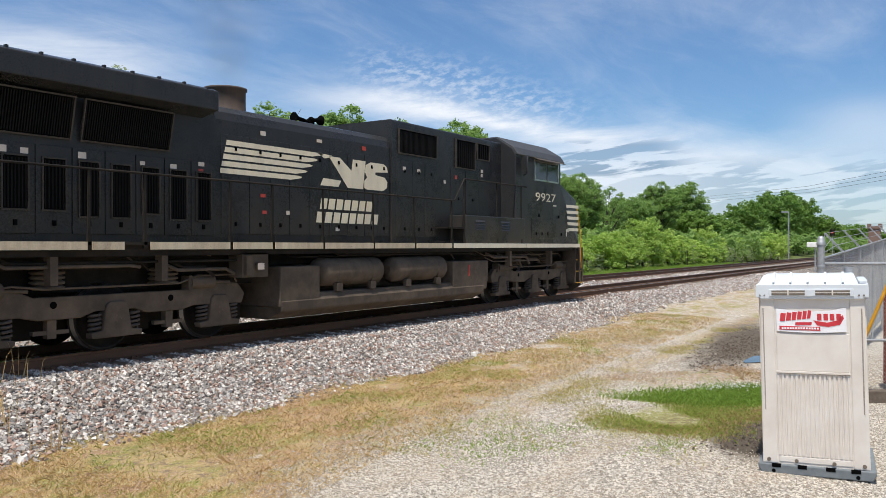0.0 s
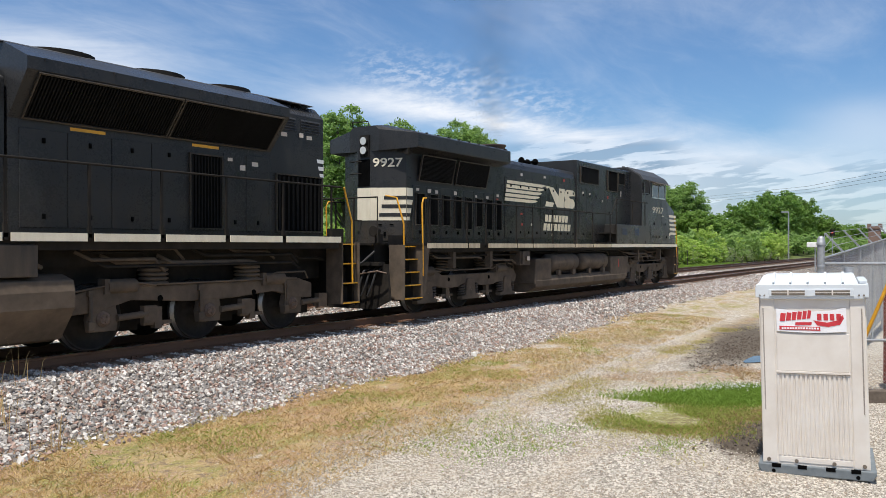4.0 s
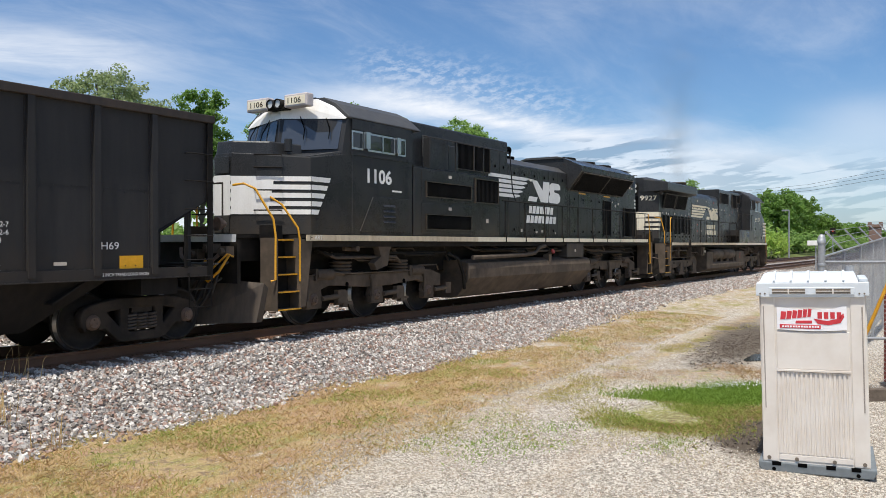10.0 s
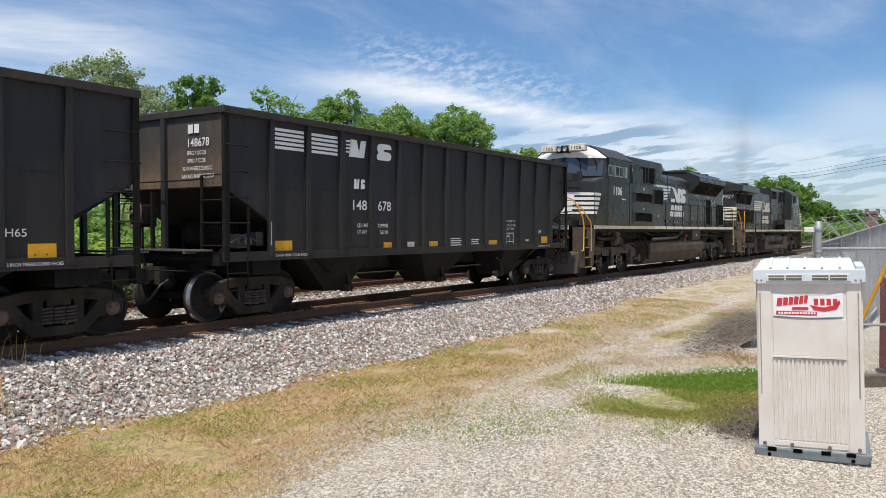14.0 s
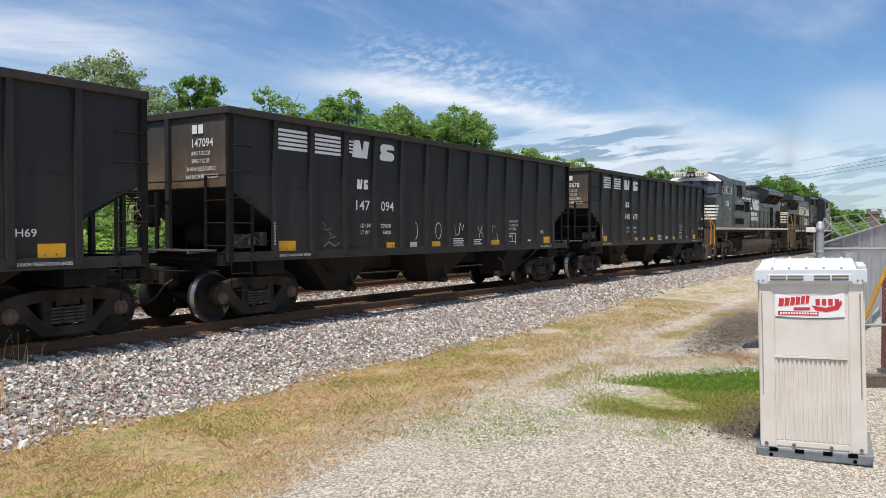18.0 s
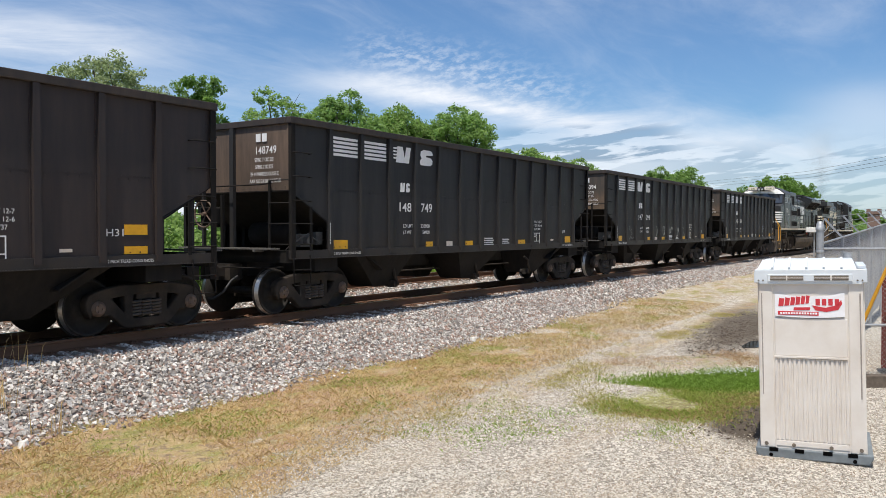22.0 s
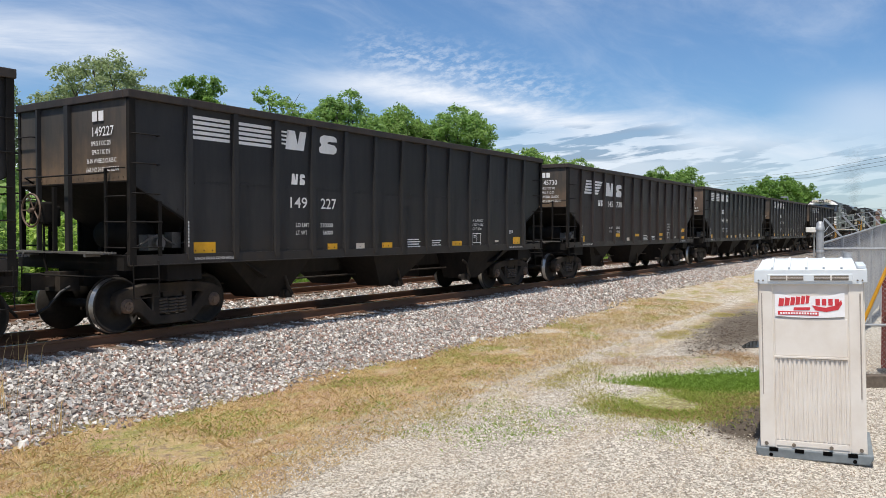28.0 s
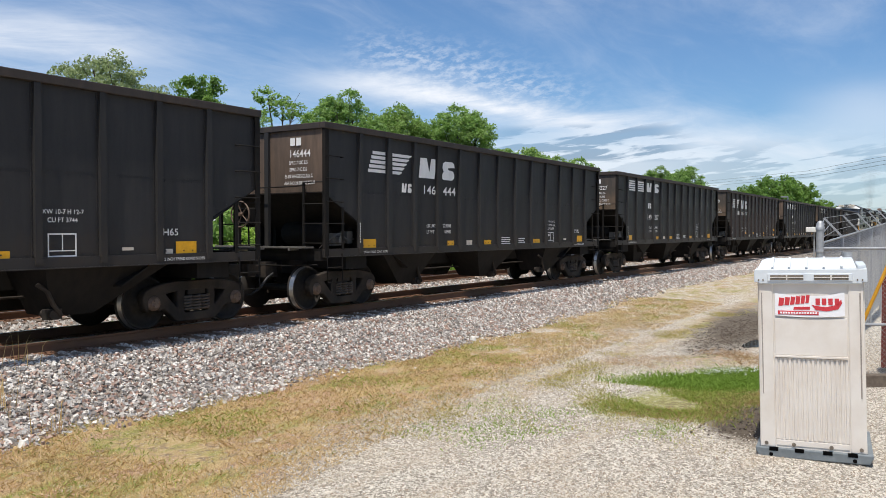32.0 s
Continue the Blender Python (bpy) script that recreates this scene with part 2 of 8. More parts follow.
# ---------------------------------------------------------------- mesh tools
class Shape:
    """Collects plain solids into one mesh; each solid may have its own material slot."""

    def __init__(self):
        self.v, self.f, self.k, self.slot, self.s, self.smooth = [], [], [], 0, [], False

    def add(self, verts, faces):
        o = len(self.v)
        self.v += [tuple(p) for p in verts]
        self.f += [tuple(o + i for i in f) for f in faces]
        self.k += [self.slot] * len(faces)
        self.s += [self.smooth] * len(faces)
        return self

    def box(self, x0, x1, y0, y1, z0, z1):
        x0, x1, y0, y1, z0, z1 = min(x0, x1), max(x0, x1), min(y0, y1), max(y0, y1), min(z0, z1), max(z0, z1)
        v = [(x, y, z) for z in (z0, z1) for y in (y0, y1) for x in (x0, x1)]
        return self.add(v, [(0, 2, 3, 1), (4, 5, 7, 6), (0, 1, 5, 4), (2, 6, 7, 3), (0, 4, 6, 2), (1, 3, 7, 5)])

    def prism(self, pts, axis, a, b):
        """A polygon drawn in the two other axes (xz for y, yz for x, xy for z) pushed from a to b."""
        n = len(pts)
        put = {"x": lambda p, q: (q, p[0], p[1]), "y": lambda p, q: (p[0], q, p[1]), "z": lambda p, q: (p[0], p[1], q)}[axis]
        v = [put(p, a) for p in pts] + [put(p, b) for p in pts]
        f = [tuple(range(n)), tuple(range(2 * n - 1, n - 1, -1))]
        f += [(i, i + n, (i + 1) % n + n, (i + 1) % n) for i in range(n)]
        return self.add(v, f)

    def cyl(self, p, q, r, n=12, r2=None, caps=True):
        p, q = Vector(p), Vector(q)
        w = (q - p).normalized()
        u = w.orthogonal().normalized()
        t = w.cross(u)
        r2 = r if r2 is None else r2
        ring = [(u * math.cos(a) + t * math.sin(a)) for a in (2 * math.pi * i / n for i in range(n))]
        v = [p + d * r for d in ring] + [q + d * r2 for d in ring]
        self.smooth = True
        self.add(v, [(i, (i + 1) % n, (i + 1) % n + n, i + n) for i in range(n)])
        self.smooth = False
        if caps:
            self.add(v[:n], [tuple(range(n - 1, -1, -1))])
            self.add(v[n:], [tuple(range(n))])
        return self

    def lathe(self, p, axis, profile, n=24):
        """A turned solid: profile of (distance along the axis, radius)."""
        p, w = Vector(p), Vector(axis).normalized()
        u = w.orthogonal().normalized()
        t = w.cross(u)
        v, f = [], []
        for d, r in profile:
            v += [p + w * d + (u * math.cos(2 * math.pi * i / n) + t * math.sin(2 * math.pi * i / n)) * r for i in range(n)]
        for j in range(len(profile) - 1):
            f += [(j * n + i, j * n + (i + 1) % n, (j + 1) * n + (i + 1) % n, (j + 1) * n + i) for i in range(n)]
        self.smooth = True
        self.add(v, f)
        self.smooth = False
        self.add(v[:n], [tuple(range(n - 1, -1, -1))])
        self.add(v[-n:], [tuple(range(n))])
        return self

    def tube(self, pts, r, n=8):
        pts = [Vector(p) for p in pts]
        v, f, u = [], [], None
        for i, p in enumerate(pts):
            w = ((pts[min(i + 1, len(pts) - 1)] - pts[max(i - 1, 0)])).normalized()
            u = w.orthogonal().normalized() if u is None else (u - w * u.dot(w)).normalized()
            t = w.cross(u)
            v += [p + (u * math.cos(2 * math.pi * k / n) + t * math.sin(2 * math.pi * k / n)) * r for k in range(n)]
        for j in range(len(pts) - 1):
            f += [(j * n + k, j * n + (k + 1) % n, (j + 1) * n + (k + 1) % n, (j + 1) * n + k) for k in range(n)]
        self.smooth = True
        self.add(v, f)
        self.smooth = False
        self.add(v[:n], [tuple(range(n - 1, -1, -1))])
        return self.add(v[-n:], [tuple(range(n))])

    def hull(self, a, b):
        """Two polygons of equally many points joined to a closed solid."""
        n = len(a)
        return self.add(list(a) + list(b), [tuple(range(n - 1, -1, -1)), tuple(range(n, 2 * n))] +
                        [(i, (i + 1) % n, (i + 1) % n + n, i + n) for i in range(n)])

    def mesh(self, name, mats):
        me = bpy.data.meshes.new(name)
        me.from_pydata(self.v, [], self.f)
        for m in (mats if isinstance(mats, (list, tuple)) else [mats]):
            me.materials.append(m)
        me.polygons.foreach_set("material_index", self.k)
        me.polygons.foreach_set("use_smooth", self.s)
        bm = bmesh.new()
        bm.from_mesh(me)
        bmesh.ops.recalc_face_normals(bm, faces=bm.faces)
        bm.to_mesh(me)
        bm.free()
        return me


def part(name, shape, mats, parent=None, label="", bevel=0.0, at=None):
    """One mesh object under its thing; shape is a Shape or a ready mesh."""
    me = shape if isinstance(shape, bpy.types.Mesh) else shape.mesh(name, mats)
    ob = new(name, me)
    ob.parent = parent
    if at is not None:
        ob.matrix_basis = at
    if label:
        ob["label"] = label
    if bevel:
        b = ob.modifiers.new("edge", "BEVEL")
        b.width, b.segments, b.limit_method, b.angle_limit = bevel, 2, "ANGLE", radians(40)
    return ob


def empty(name, m, label="", category="", group=""):
    ob = new(name)
    ob.empty_display_size = 0.3
    ob.matrix_basis = m
    return tagged(ob, label, category, group)


def letters(text, size, stretch=1.0, bold=0.0, shear=0.0):
    """A mesh of painted letters, standing in the xz plane and facing -y, lower left corner at the origin."""
    cu = bpy.data.curves.new("letters", "FONT")
    cu.body, cu.size, cu.offset, cu.shear, cu.resolution_u = text, size / 0.72, bold, shear, 3
    ob = bpy.data.objects.new("letters", cu)
    me = bpy.data.meshes.new_from_object(ob)
    bpy.data.objects.remove(ob)
    bpy.data.curves.remove(cu)
    me.transform(Matrix(((stretch, 0, 0, 0), (0, 0, 1, 0), (0, 1, 0, 0), (0, 0, 0, 1))))
    me.flip_normals()
    xs = [v.co.x for v in me.vertices] or [0]
    me.transform(Matrix.Translation((-min(xs), 0, 0)))
    return me


def spline(tk, yk):
    """A natural cubic spline through the knots."""
    tk, yk = np.array(tk, float), np.array(yk, float)
    n, h = len(tk), np.diff(tk)
    a, r = np.eye(n), np.zeros(n)
    for i in range(1, n - 1):
        a[i, i - 1:i + 2] = h[i - 1], 2 * (h[i - 1] + h[i]), h[i]
        r[i] = 6 * ((yk[i + 1] - yk[i]) / h[i] - (yk[i] - yk[i - 1]) / h[i - 1])
    a[0, :2], a[-1, -2:] = (1, -1), (-1, 1)
    m = np.linalg.solve(a, r)

    def at(t):
        i = int(np.clip(np.searchsorted(tk, t) - 1, 0, n - 2))
        p, q, k = tk[i + 1] - t, t - tk[i], h[i]
        return float(m[i] * p ** 3 / 6 / k + m[i + 1] * q ** 3 / 6 / k + (yk[i] / k - m[i] * k / 6) * p + (yk[i + 1] / k - m[i + 1] * k / 6) * q)
    return at


# the train's place along the track, second by second: the rear corner of the first hopper
train_at = spline([0, 2, 4, 6, 9, 12, 15, 18, 21, 24, 27, 30, 32],
                  [-35.0, -29.81, -24.22, -18.21, -8.54, 2.06, 13.57, 25.85, 38.97, 52.81, 67.46, 82.91, 93.28])
moving, rolling = [], []       # (thing, its offset in the train) and (wheelset, its place on its truck, radius)

# ---------------------------------------------------------------- ground
def smooth(a, b, x):
    t = min(1.0, max(0.0, (x - a) / (b - a)))
    return t * t * (3 - 2 * t)


def height(x, y):
    """The lie of the land: flat drive, a verge, the ballast bank under both tracks, a ditch and a bank of weeds behind."""
    drive = 0.34 * smooth(14, 34, x) * smooth(3.0, 9.0, y)
    bed = smooth(9.35, 11.15, y) * (1 - smooth(19.0, 21.5, y))
    z = drive * (1 - bed) + bed * (RAIL_TOP - 0.225)
    z += 0.018 * noise.noise((x * 0.9, y * 0.9, 0)) + 0.035 * noise.noise((x * 0.25, y * 0.25, 3))
    if y > 21.5:
        z += 0.5 * smooth(21.5, 30, y)
    return z


xs = np.concatenate([np.linspace(-900, -60, 12), np.linspace(-55, -5, 26), np.linspace(-4.6, 45, 156), np.linspace(46, 130, 60), np.linspace(140, 2500, 22)])
ys = np.concatenate([np.linspace(-900, -40, 10), np.linspace(-36, -1, 18), np.linspace(-0.6, 22, 110), np.linspace(22.6, 60, 30), np.linspace(66, 2500, 24)])
verts = [(x, y, height(x, y)) for y in ys for x in xs]
nx = len(xs)
faces = [(j * nx + i, j * nx + i + 1, (j + 1) * nx + i + 1, (j + 1) * nx + i) for j in range(len(ys) - 1) for i in range(nx - 1)]
me = bpy.data.meshes.new("ground")
me.from_pydata(verts, [], faces)
me.polygons.foreach_set("use_smooth", [True] * len(faces))
g = Mat("ground_soil", (0.3, 0.28, 0.25), 0.95, 0, 0.2)
px, py, pz = g.sep()
soft = g.noise(0.55, 5, 0.6)
mid = g.noise(2.3, 6, 0.62)
long = g.noise(1.1, 6, 0.62, (0.45, 1.3, 1))
long2 = g.noise(1.3, 6, 0.62, (0.45, 1.3, 1), None, (7, 3, 0))
fine = g.noise(17, 5, 0.65)
clod = g.noise(7, 6, 0.7)
hair = g.ramp(g.noise(42, 5, 0.75), 0.36, 0.64)
gs, gs2 = g.sep(g.cells(30))[0], g.sep(g.cells(62))[1]
chip = g.math("ADD", g.math("MULTIPLY", gs, 0.55), g.math("MULTIPLY", gs2, 0.45))
lime = g.mix(g.ramp(chip, 0.22, 0.78), (0.185, 0.158, 0.124), (0.68, 0.62, 0.53))            # crushed limestone
lime = g.mix(g.ramp(long, 0.48, 0.66, 0, 0.55), lime, g.mix(fine, (0.29, 0.225, 0.158), (0.57, 0.465, 0.345)))
bare = g.mix(fine, (0.10, 0.068, 0.045), (0.29, 0.215, 0.15))                               # trodden brown soil
straw = g.mix(g.math("ADD", g.math("MULTIPLY", fine, 0.5), g.math("MULTIPLY", hair, 0.5)), (0.20, 0.130, 0.056), (0.62, 0.465, 0.24))   # dry cut grass
rusty = g.mix(hair, (0.175, 0.105, 0.060), (0.55, 0.365, 0.23))
olive = g.mix(hair, (0.105, 0.110, 0.027), (0.40, 0.375, 0.115))
straw = g.mix(g.ramp(g.math("ADD", g.math("MULTIPLY", long2, 0.65), g.math("MULTIPLY", clod, 0.35)), 0.46, 0.56), straw, rusty)
straw = g.mix(g.ramp(g.math("ADD", g.math("MULTIPLY", long, 0.6), g.math("MULTIPLY", mid, 0.4)), 0.50, 0.58, 0, 0.9), straw, olive)
straw = g.mix(g.ramp(g.math("ADD", g.math("MULTIPLY", clod, 0.6), g.math("MULTIPLY", soft, 0.4)), 0.545, 0.62, 0, 0.9), straw, bare)
straw = g.mix(g.ramp(g.math("MULTIPLY", gs2, hair), 0.60, 0.66, 0, 0.8), straw, (0.58, 0.52, 0.44))
dirt = g.mix(g.math("ADD", g.math("MULTIPLY", fine, 0.5), g.math("MULTIPLY", clod, 0.5)), (0.035, 0.027, 0.020), (0.165, 0.132, 0.098))
lawn = g.mix(hair, (0.06, 0.105, 0.014), (0.17, 0.24, 0.042))
wob = g.math("ADD", g.math("MULTIPLY", g.math("SUBTRACT", soft, 0.5), 1.3), g.math("MULTIPLY", g.math("SUBTRACT", mid, 0.5), 2.4))
# the verge beside the ballast, wide near the camera and thinner further on
edge = g.math("SUBTRACT", py, g.math("ADD", g.math("MINIMUM", g.ramp(px, 4.5, 8, 5.5, 6.8), g.ramp(px, 8, 19, 6.8, 7.45)), wob))
verge = g.math("MULTIPLY", g.ramp(g.math("ADD", mid, g.ramp(px, 8, 18, 0.30, -0.03)), 0.42, 0.58, 0.15, 1.0), g.ramp(g.math("ADD", edge, g.math("MULTIPLY", g.math("SUBTRACT", chip, 0.5), 1.0)), -0.45, 0.40))
c = g.mix(verge, lime, straw)
# gravel worn through the verge in bald spots
c = g.mix(g.math("MULTIPLY", g.ramp(g.math("ADD", g.math("MULTIPLY", mid, 0.5), g.math("MULTIPLY", long2, 0.5)), 0.57, 0.63, 0, 0.8), g.ramp(py, 8.9, 8.0)), c, lime)
# the weedy strip between the wheel tracks of the drive
strip = g.math("SUBTRACT", 1.0, g.math("MULTIPLY", g.math("ABSOLUTE", g.math("SUBTRACT", g.math("ADD", py, g.math("MULTIPLY", wob, 0.55)), 6.0)), 1.9), True)
c = g.mix(g.math("MULTIPLY", g.math("MULTIPLY", strip, g.ramp(px, 9.0, 13.0, 0.2, 1.0)), g.ramp(mid, 0.36, 0.52, 0.2, 1.0)), c, straw)


def spot(cx, cy, sx, sy, tilt, lo, hi, wave):
    """A soft oval round a centre, its edge broken up."""
    u = g.math("SUBTRACT", px, cx)
    v = g.math("SUBTRACT", g.math("SUBTRACT", py, cy), g.math("MULTIPLY", u, tilt))
    u, v = g.math("MULTIPLY", u, 1 / sx), g.math("MULTIPLY", v, 1 / sy)
    d = g.math("SQRT", g.math("ADD", g.math("MULTIPLY", u, u), g.math("MULTIPLY", v, v)))
    return g.ramp(g.math("ADD", d, g.math("MULTIPLY", wob, wave)), hi, lo)


# clover, the thin olive fringe round it, rusty dead grass, and damp soil by the hut and the fence
c = g.mix(g.math("MULTIPLY", spot(12.2, 3.35, 2.0, 1.15, -0.30, 0.6, 1.12, 0.40), g.ramp(clod, 0.38, 0.54, 0.50, 1.0)), c, olive)
c = g.mix(g.math("MULTIPLY", spot(22.3, 5.0, 6.6, 1.15, 0.10, 0.45, 1.10, 0.42), 0.94), c, dirt)
c = g.mix(g.math("MULTIPLY", spot(16.0, 4.3, 1.7, 0.95, -0.6, 0.4, 1.15, 0.5), g.ramp(clod, 0.40, 0.58, 0.2, 0.9)), c, g.mix(g.ramp(mid, 0.42, 0.56), olive, rusty))
c = g.mix(spot(11.4, 2.45, 1.6, 0.65, 0.18, 0.6, 1.05, 0.30), c, dirt)
c = g.mix(g.math("MULTIPLY", spot(12.2, 3.25, 1.1, 0.7, -0.5, 0.5, 1.1, 0.35), g.ramp(clod, 0.46, 0.60, 0, 0.8)), c, bare)
c = g.mix(spot(14.6, 3.15, 1.75, 0.86, -0.72, 0.60, 1.05, 0.22), c, lawn)
# under the ballast and beyond
bed = g.math("MULTIPLY", g.ramp(g.math("ADD", py, g.math("MULTIPLY", g.math("SUBTRACT", clod, 0.5), 0.9)), 9.50, 9.72), g.ramp(py, 21.6, 20.6))
grit = g.sep(g.cells(19))[0]
stones = g.mix(grit, (0.085, 0.070, 0.058), (0.36, 0.315, 0.27))
# oil and coal dust between the main rails, plus the train's shade as colour
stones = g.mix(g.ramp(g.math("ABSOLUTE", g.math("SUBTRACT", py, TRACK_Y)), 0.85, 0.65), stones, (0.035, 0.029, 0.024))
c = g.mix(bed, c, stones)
far = g.ramp(g.math("ADD", py, g.math("MULTIPLY", wob, 0.8)), 21.4, 22.6)
weeds = g.mix(mid, (0.055, 0.085, 0.02), (0.16, 0.17, 0.06))
c = g.mix(far, c, weeds)
g.base(c)
g.bump(g.math("ADD", g.math("ADD", g.math("MULTIPLY", chip, 0.8), g.math("MULTIPLY", clod, 1.2)), g.math("MULTIPLY", hair, 0.6)), 0.7, 0.012)
me.materials.append(g.m)
ground = tagged(new("ground", me), "pale crushed limestone drive with dry grass verge", "ground", kind="structure")

# ---------------------------------------------------------------- tracks
tie_wood = Mat("tie_wood", (0.10, 0.075, 0.055), 0.9)
tie_wood.base(tie_wood.mix(tie_wood.noise(6, 6, 0.6, (1, 0.15, 1)), (0.060, 0.042, 0.030), (0.22, 0.155, 0.105))).bump(tie_wood.noise(30, 4, 0.6, (1, 0.1, 1)), 0.5, 0.01)
tie_wood = tie_wood.m
rail_rust = Mat("rail_rust", (0.09, 0.05, 0.03), 0.75)
rail_rust.base(rail_rust.mix(rail_rust.noise(9, 6, 0.65, (0.3, 1, 1)), (0.085, 0.040, 0.022), (0.200, 0.100, 0.054))).bump(rail_rust.noise(60), 0.2, 0.004)
rail_rust = rail_rust.m


def railway(name, yc, x0, x1, label):
    thing = empty(name, pose(0, yc, RAIL_TOP), label, "railway track")
    prof = [(-0.076, -0.185), (0.076, -0.185), (0.076, -0.172), (0.012, -0.150), (0.010, -0.045), (0.037, -0.036), (0.037, -0.006), (0.030, 0.0),
            (-0.030, 0.0), (-0.037, -0.006), (-0.037, -0.036), (-0.010, -0.045), (-0.012, -0.150), (-0.076, -0.172)]
    for s in (-1, 1):
        sh = Shape().prism([(s * 0.7525 + a, b) for a, b in prof], "x", x0, x1)
        top = len(sh.f)
        sh.k = [1 if i == 2 + 7 else 0 for i in range(top)]
        part("rail", sh, [rail_rust, tread_steel], thing)
    tie = Shape().box(-0.114, 0.114, -1.3, 1.3, -0.37, -0.190).mesh("tie", tie_wood)
    plate = Shape().box(-0.1, 0.1, -0.18, 0.18, -0.190, -0.178)
    for s in (-1, 1):
        plate.box(-0.06, -0.03, s * 0.095 - 0.015, s * 0.095 + 0.015, -0.185, -0.150).box(0.03, 0.06, s * 0.095 - 0.015, s * 0.095 + 0.015, -0.185, -0.150)
    plate = plate.mesh("tie_plate", rail_rust)
    rest, rng = Shape(), random.Random(5)
    x = x0 + 0.3
    while x < x1:
        if -1 < x < 46:
            part("tie", tie, None, thing, at=pose(x, rng.uniform(-0.05, 0.05), rng.uniform(-0.006, 0.004), 0, 0, rng.uniform(-1, 1)))
            if x < 30:
                for s in (-1, 1):
                    part("tie_plate", plate, None, thing, at=pose(x, s * 0.7525, 0))
        else:
            rest.box(x - 0.114, x + 0.114, -1.3, 1.3, -0.37, -0.190)
        x += 0.50
    tagged(part("far_ties", rest, tie_wood, thing), kind="stuff")
    return thing


railway("main_track", TRACK_Y, -190, 420, "rusty steel rails on dark creosoted wooden ties")
railway("siding_track", TRACK2_Y, -60, 420, "rusty second track in grey ballast beyond the train")

# ---------------------------------------------------------------- running gear shared by the cars
def wheelset_mesh(r, half=0.7525, cap=1.10, mats=None):
    """Axle, two flanged wheels and the bearing ends, turning about the y axis."""
    sh = Shape()
    sh.cyl((0, -cap + 0.06, 0), (0, cap - 0.06, 0), 0.075, 12)
    for s in (-1, 1):
        prof = [(-0.072, 0.10), (-0.072, r + 0.028), (-0.040, r + 0.028), (-0.036, r + 0.003), (0.070, r - 0.004), (0.070, r - 0.052),
                (0.030, r - 0.060), (0.012, r * 0.55), (0.020, 0.17), (0.075, 0.15), (0.075, 0.08)]
        sh.lathe((0, s * half, 0), (0, s, 0), prof, 40)
        n = len(sh.f)
        k = 40
        base = n - (len(prof) - 1) * k - 2
        for i in range(3 * k, 4 * k):
            sh.k[base + i] = 1
        # worn bolt bosses on the plate, so that the turning shows
        sh.slot = 2
        sh.lathe((0, s * (cap - 0.10), 0), (0, s, 0), [(0, 0.115), (0.05, 0.125), (0.09, 0.120), (0.10, 0.085), (0.12, 0.080)], 18)
        for j in range(3):
            a = 2 * math.pi * j / 3
            sh.cyl((0.05 * math.cos(a), s * (cap + 0.018), 0.05 * math.sin(a)), (0.05 * math.cos(a), s * (cap + 0.040), 0.05 * math.sin(a)), 0.017, 6)
        sh.slot = 0
    return sh.mesh("wheelset", mats or [steel_wheel, tread_steel, cap_rust])


def coil(sh, x, y, z0, z1, r, turns):
    """A spring as one wound bar."""
    pts = []
    for i in range(turns * 8 + 1):
        a = i * math.pi / 4
        pts.append((x + r * math.cos(a), y + r * math.sin(a), z0 + (z1 - z0) * i / (turns * 8)))
    sh.tube(pts, r * 0.30, 5)


def strip(sh, pts, w, y0, y1):
    """A bent flat bar in the xz plane, w high, from y0 to y1."""
    for (xa, za), (xb, zb) in zip(pts, pts[1:]):
        d = math.hypot(xb - xa, zb - za)
        nx_, nz_ = -(zb - za) / d * w / 2, (xb - xa) / d * w / 2
        ex, ez = (xb - xa) / d * w * 0.34, (zb - za) / d * w * 0.34
        sh.prism([(xa - ex + nx_, za - ez + nz_), (xb + ex + nx_, zb + ez + nz_), (xb + ex - nx_, zb + ez - nz_), (xa - ex - nx_, za - ez - nz_)], "y", y0, y1)


side_frame_shapes = {}


def cast_plate(loops, y, half, edge, mat):
    """A cast plate in the xz plane with windows through it and rounded edges."""
    cu = bpy.data.curves.new("cast", "CURVE")
    cu.dimensions, cu.fill_mode, cu.extrude, cu.bevel_depth, cu.bevel_resolution = "2D", "BOTH", half, edge, 2
    for loop in loops:
        sp = cu.splines.new("POLY")
        sp.points.add(len(loop) - 1)
        for p, (a, b) in zip(sp.points, loop):
            p.co = (a, b, 0, 1)
        sp.use_cyclic_u = True
    ob = bpy.data.objects.new("cast", cu)
    me = bpy.data.meshes.new_from_object(ob)
    bpy.data.objects.remove(ob)
    bpy.data.curves.remove(cu)
    me.transform(Matrix(((1, 0, 0, 0), (0, 0, -1, y), (0, 1, 0, 0), (0, 0, 0, 1))))
    me.materials.clear()
    me.materials.append(mat)
    return me


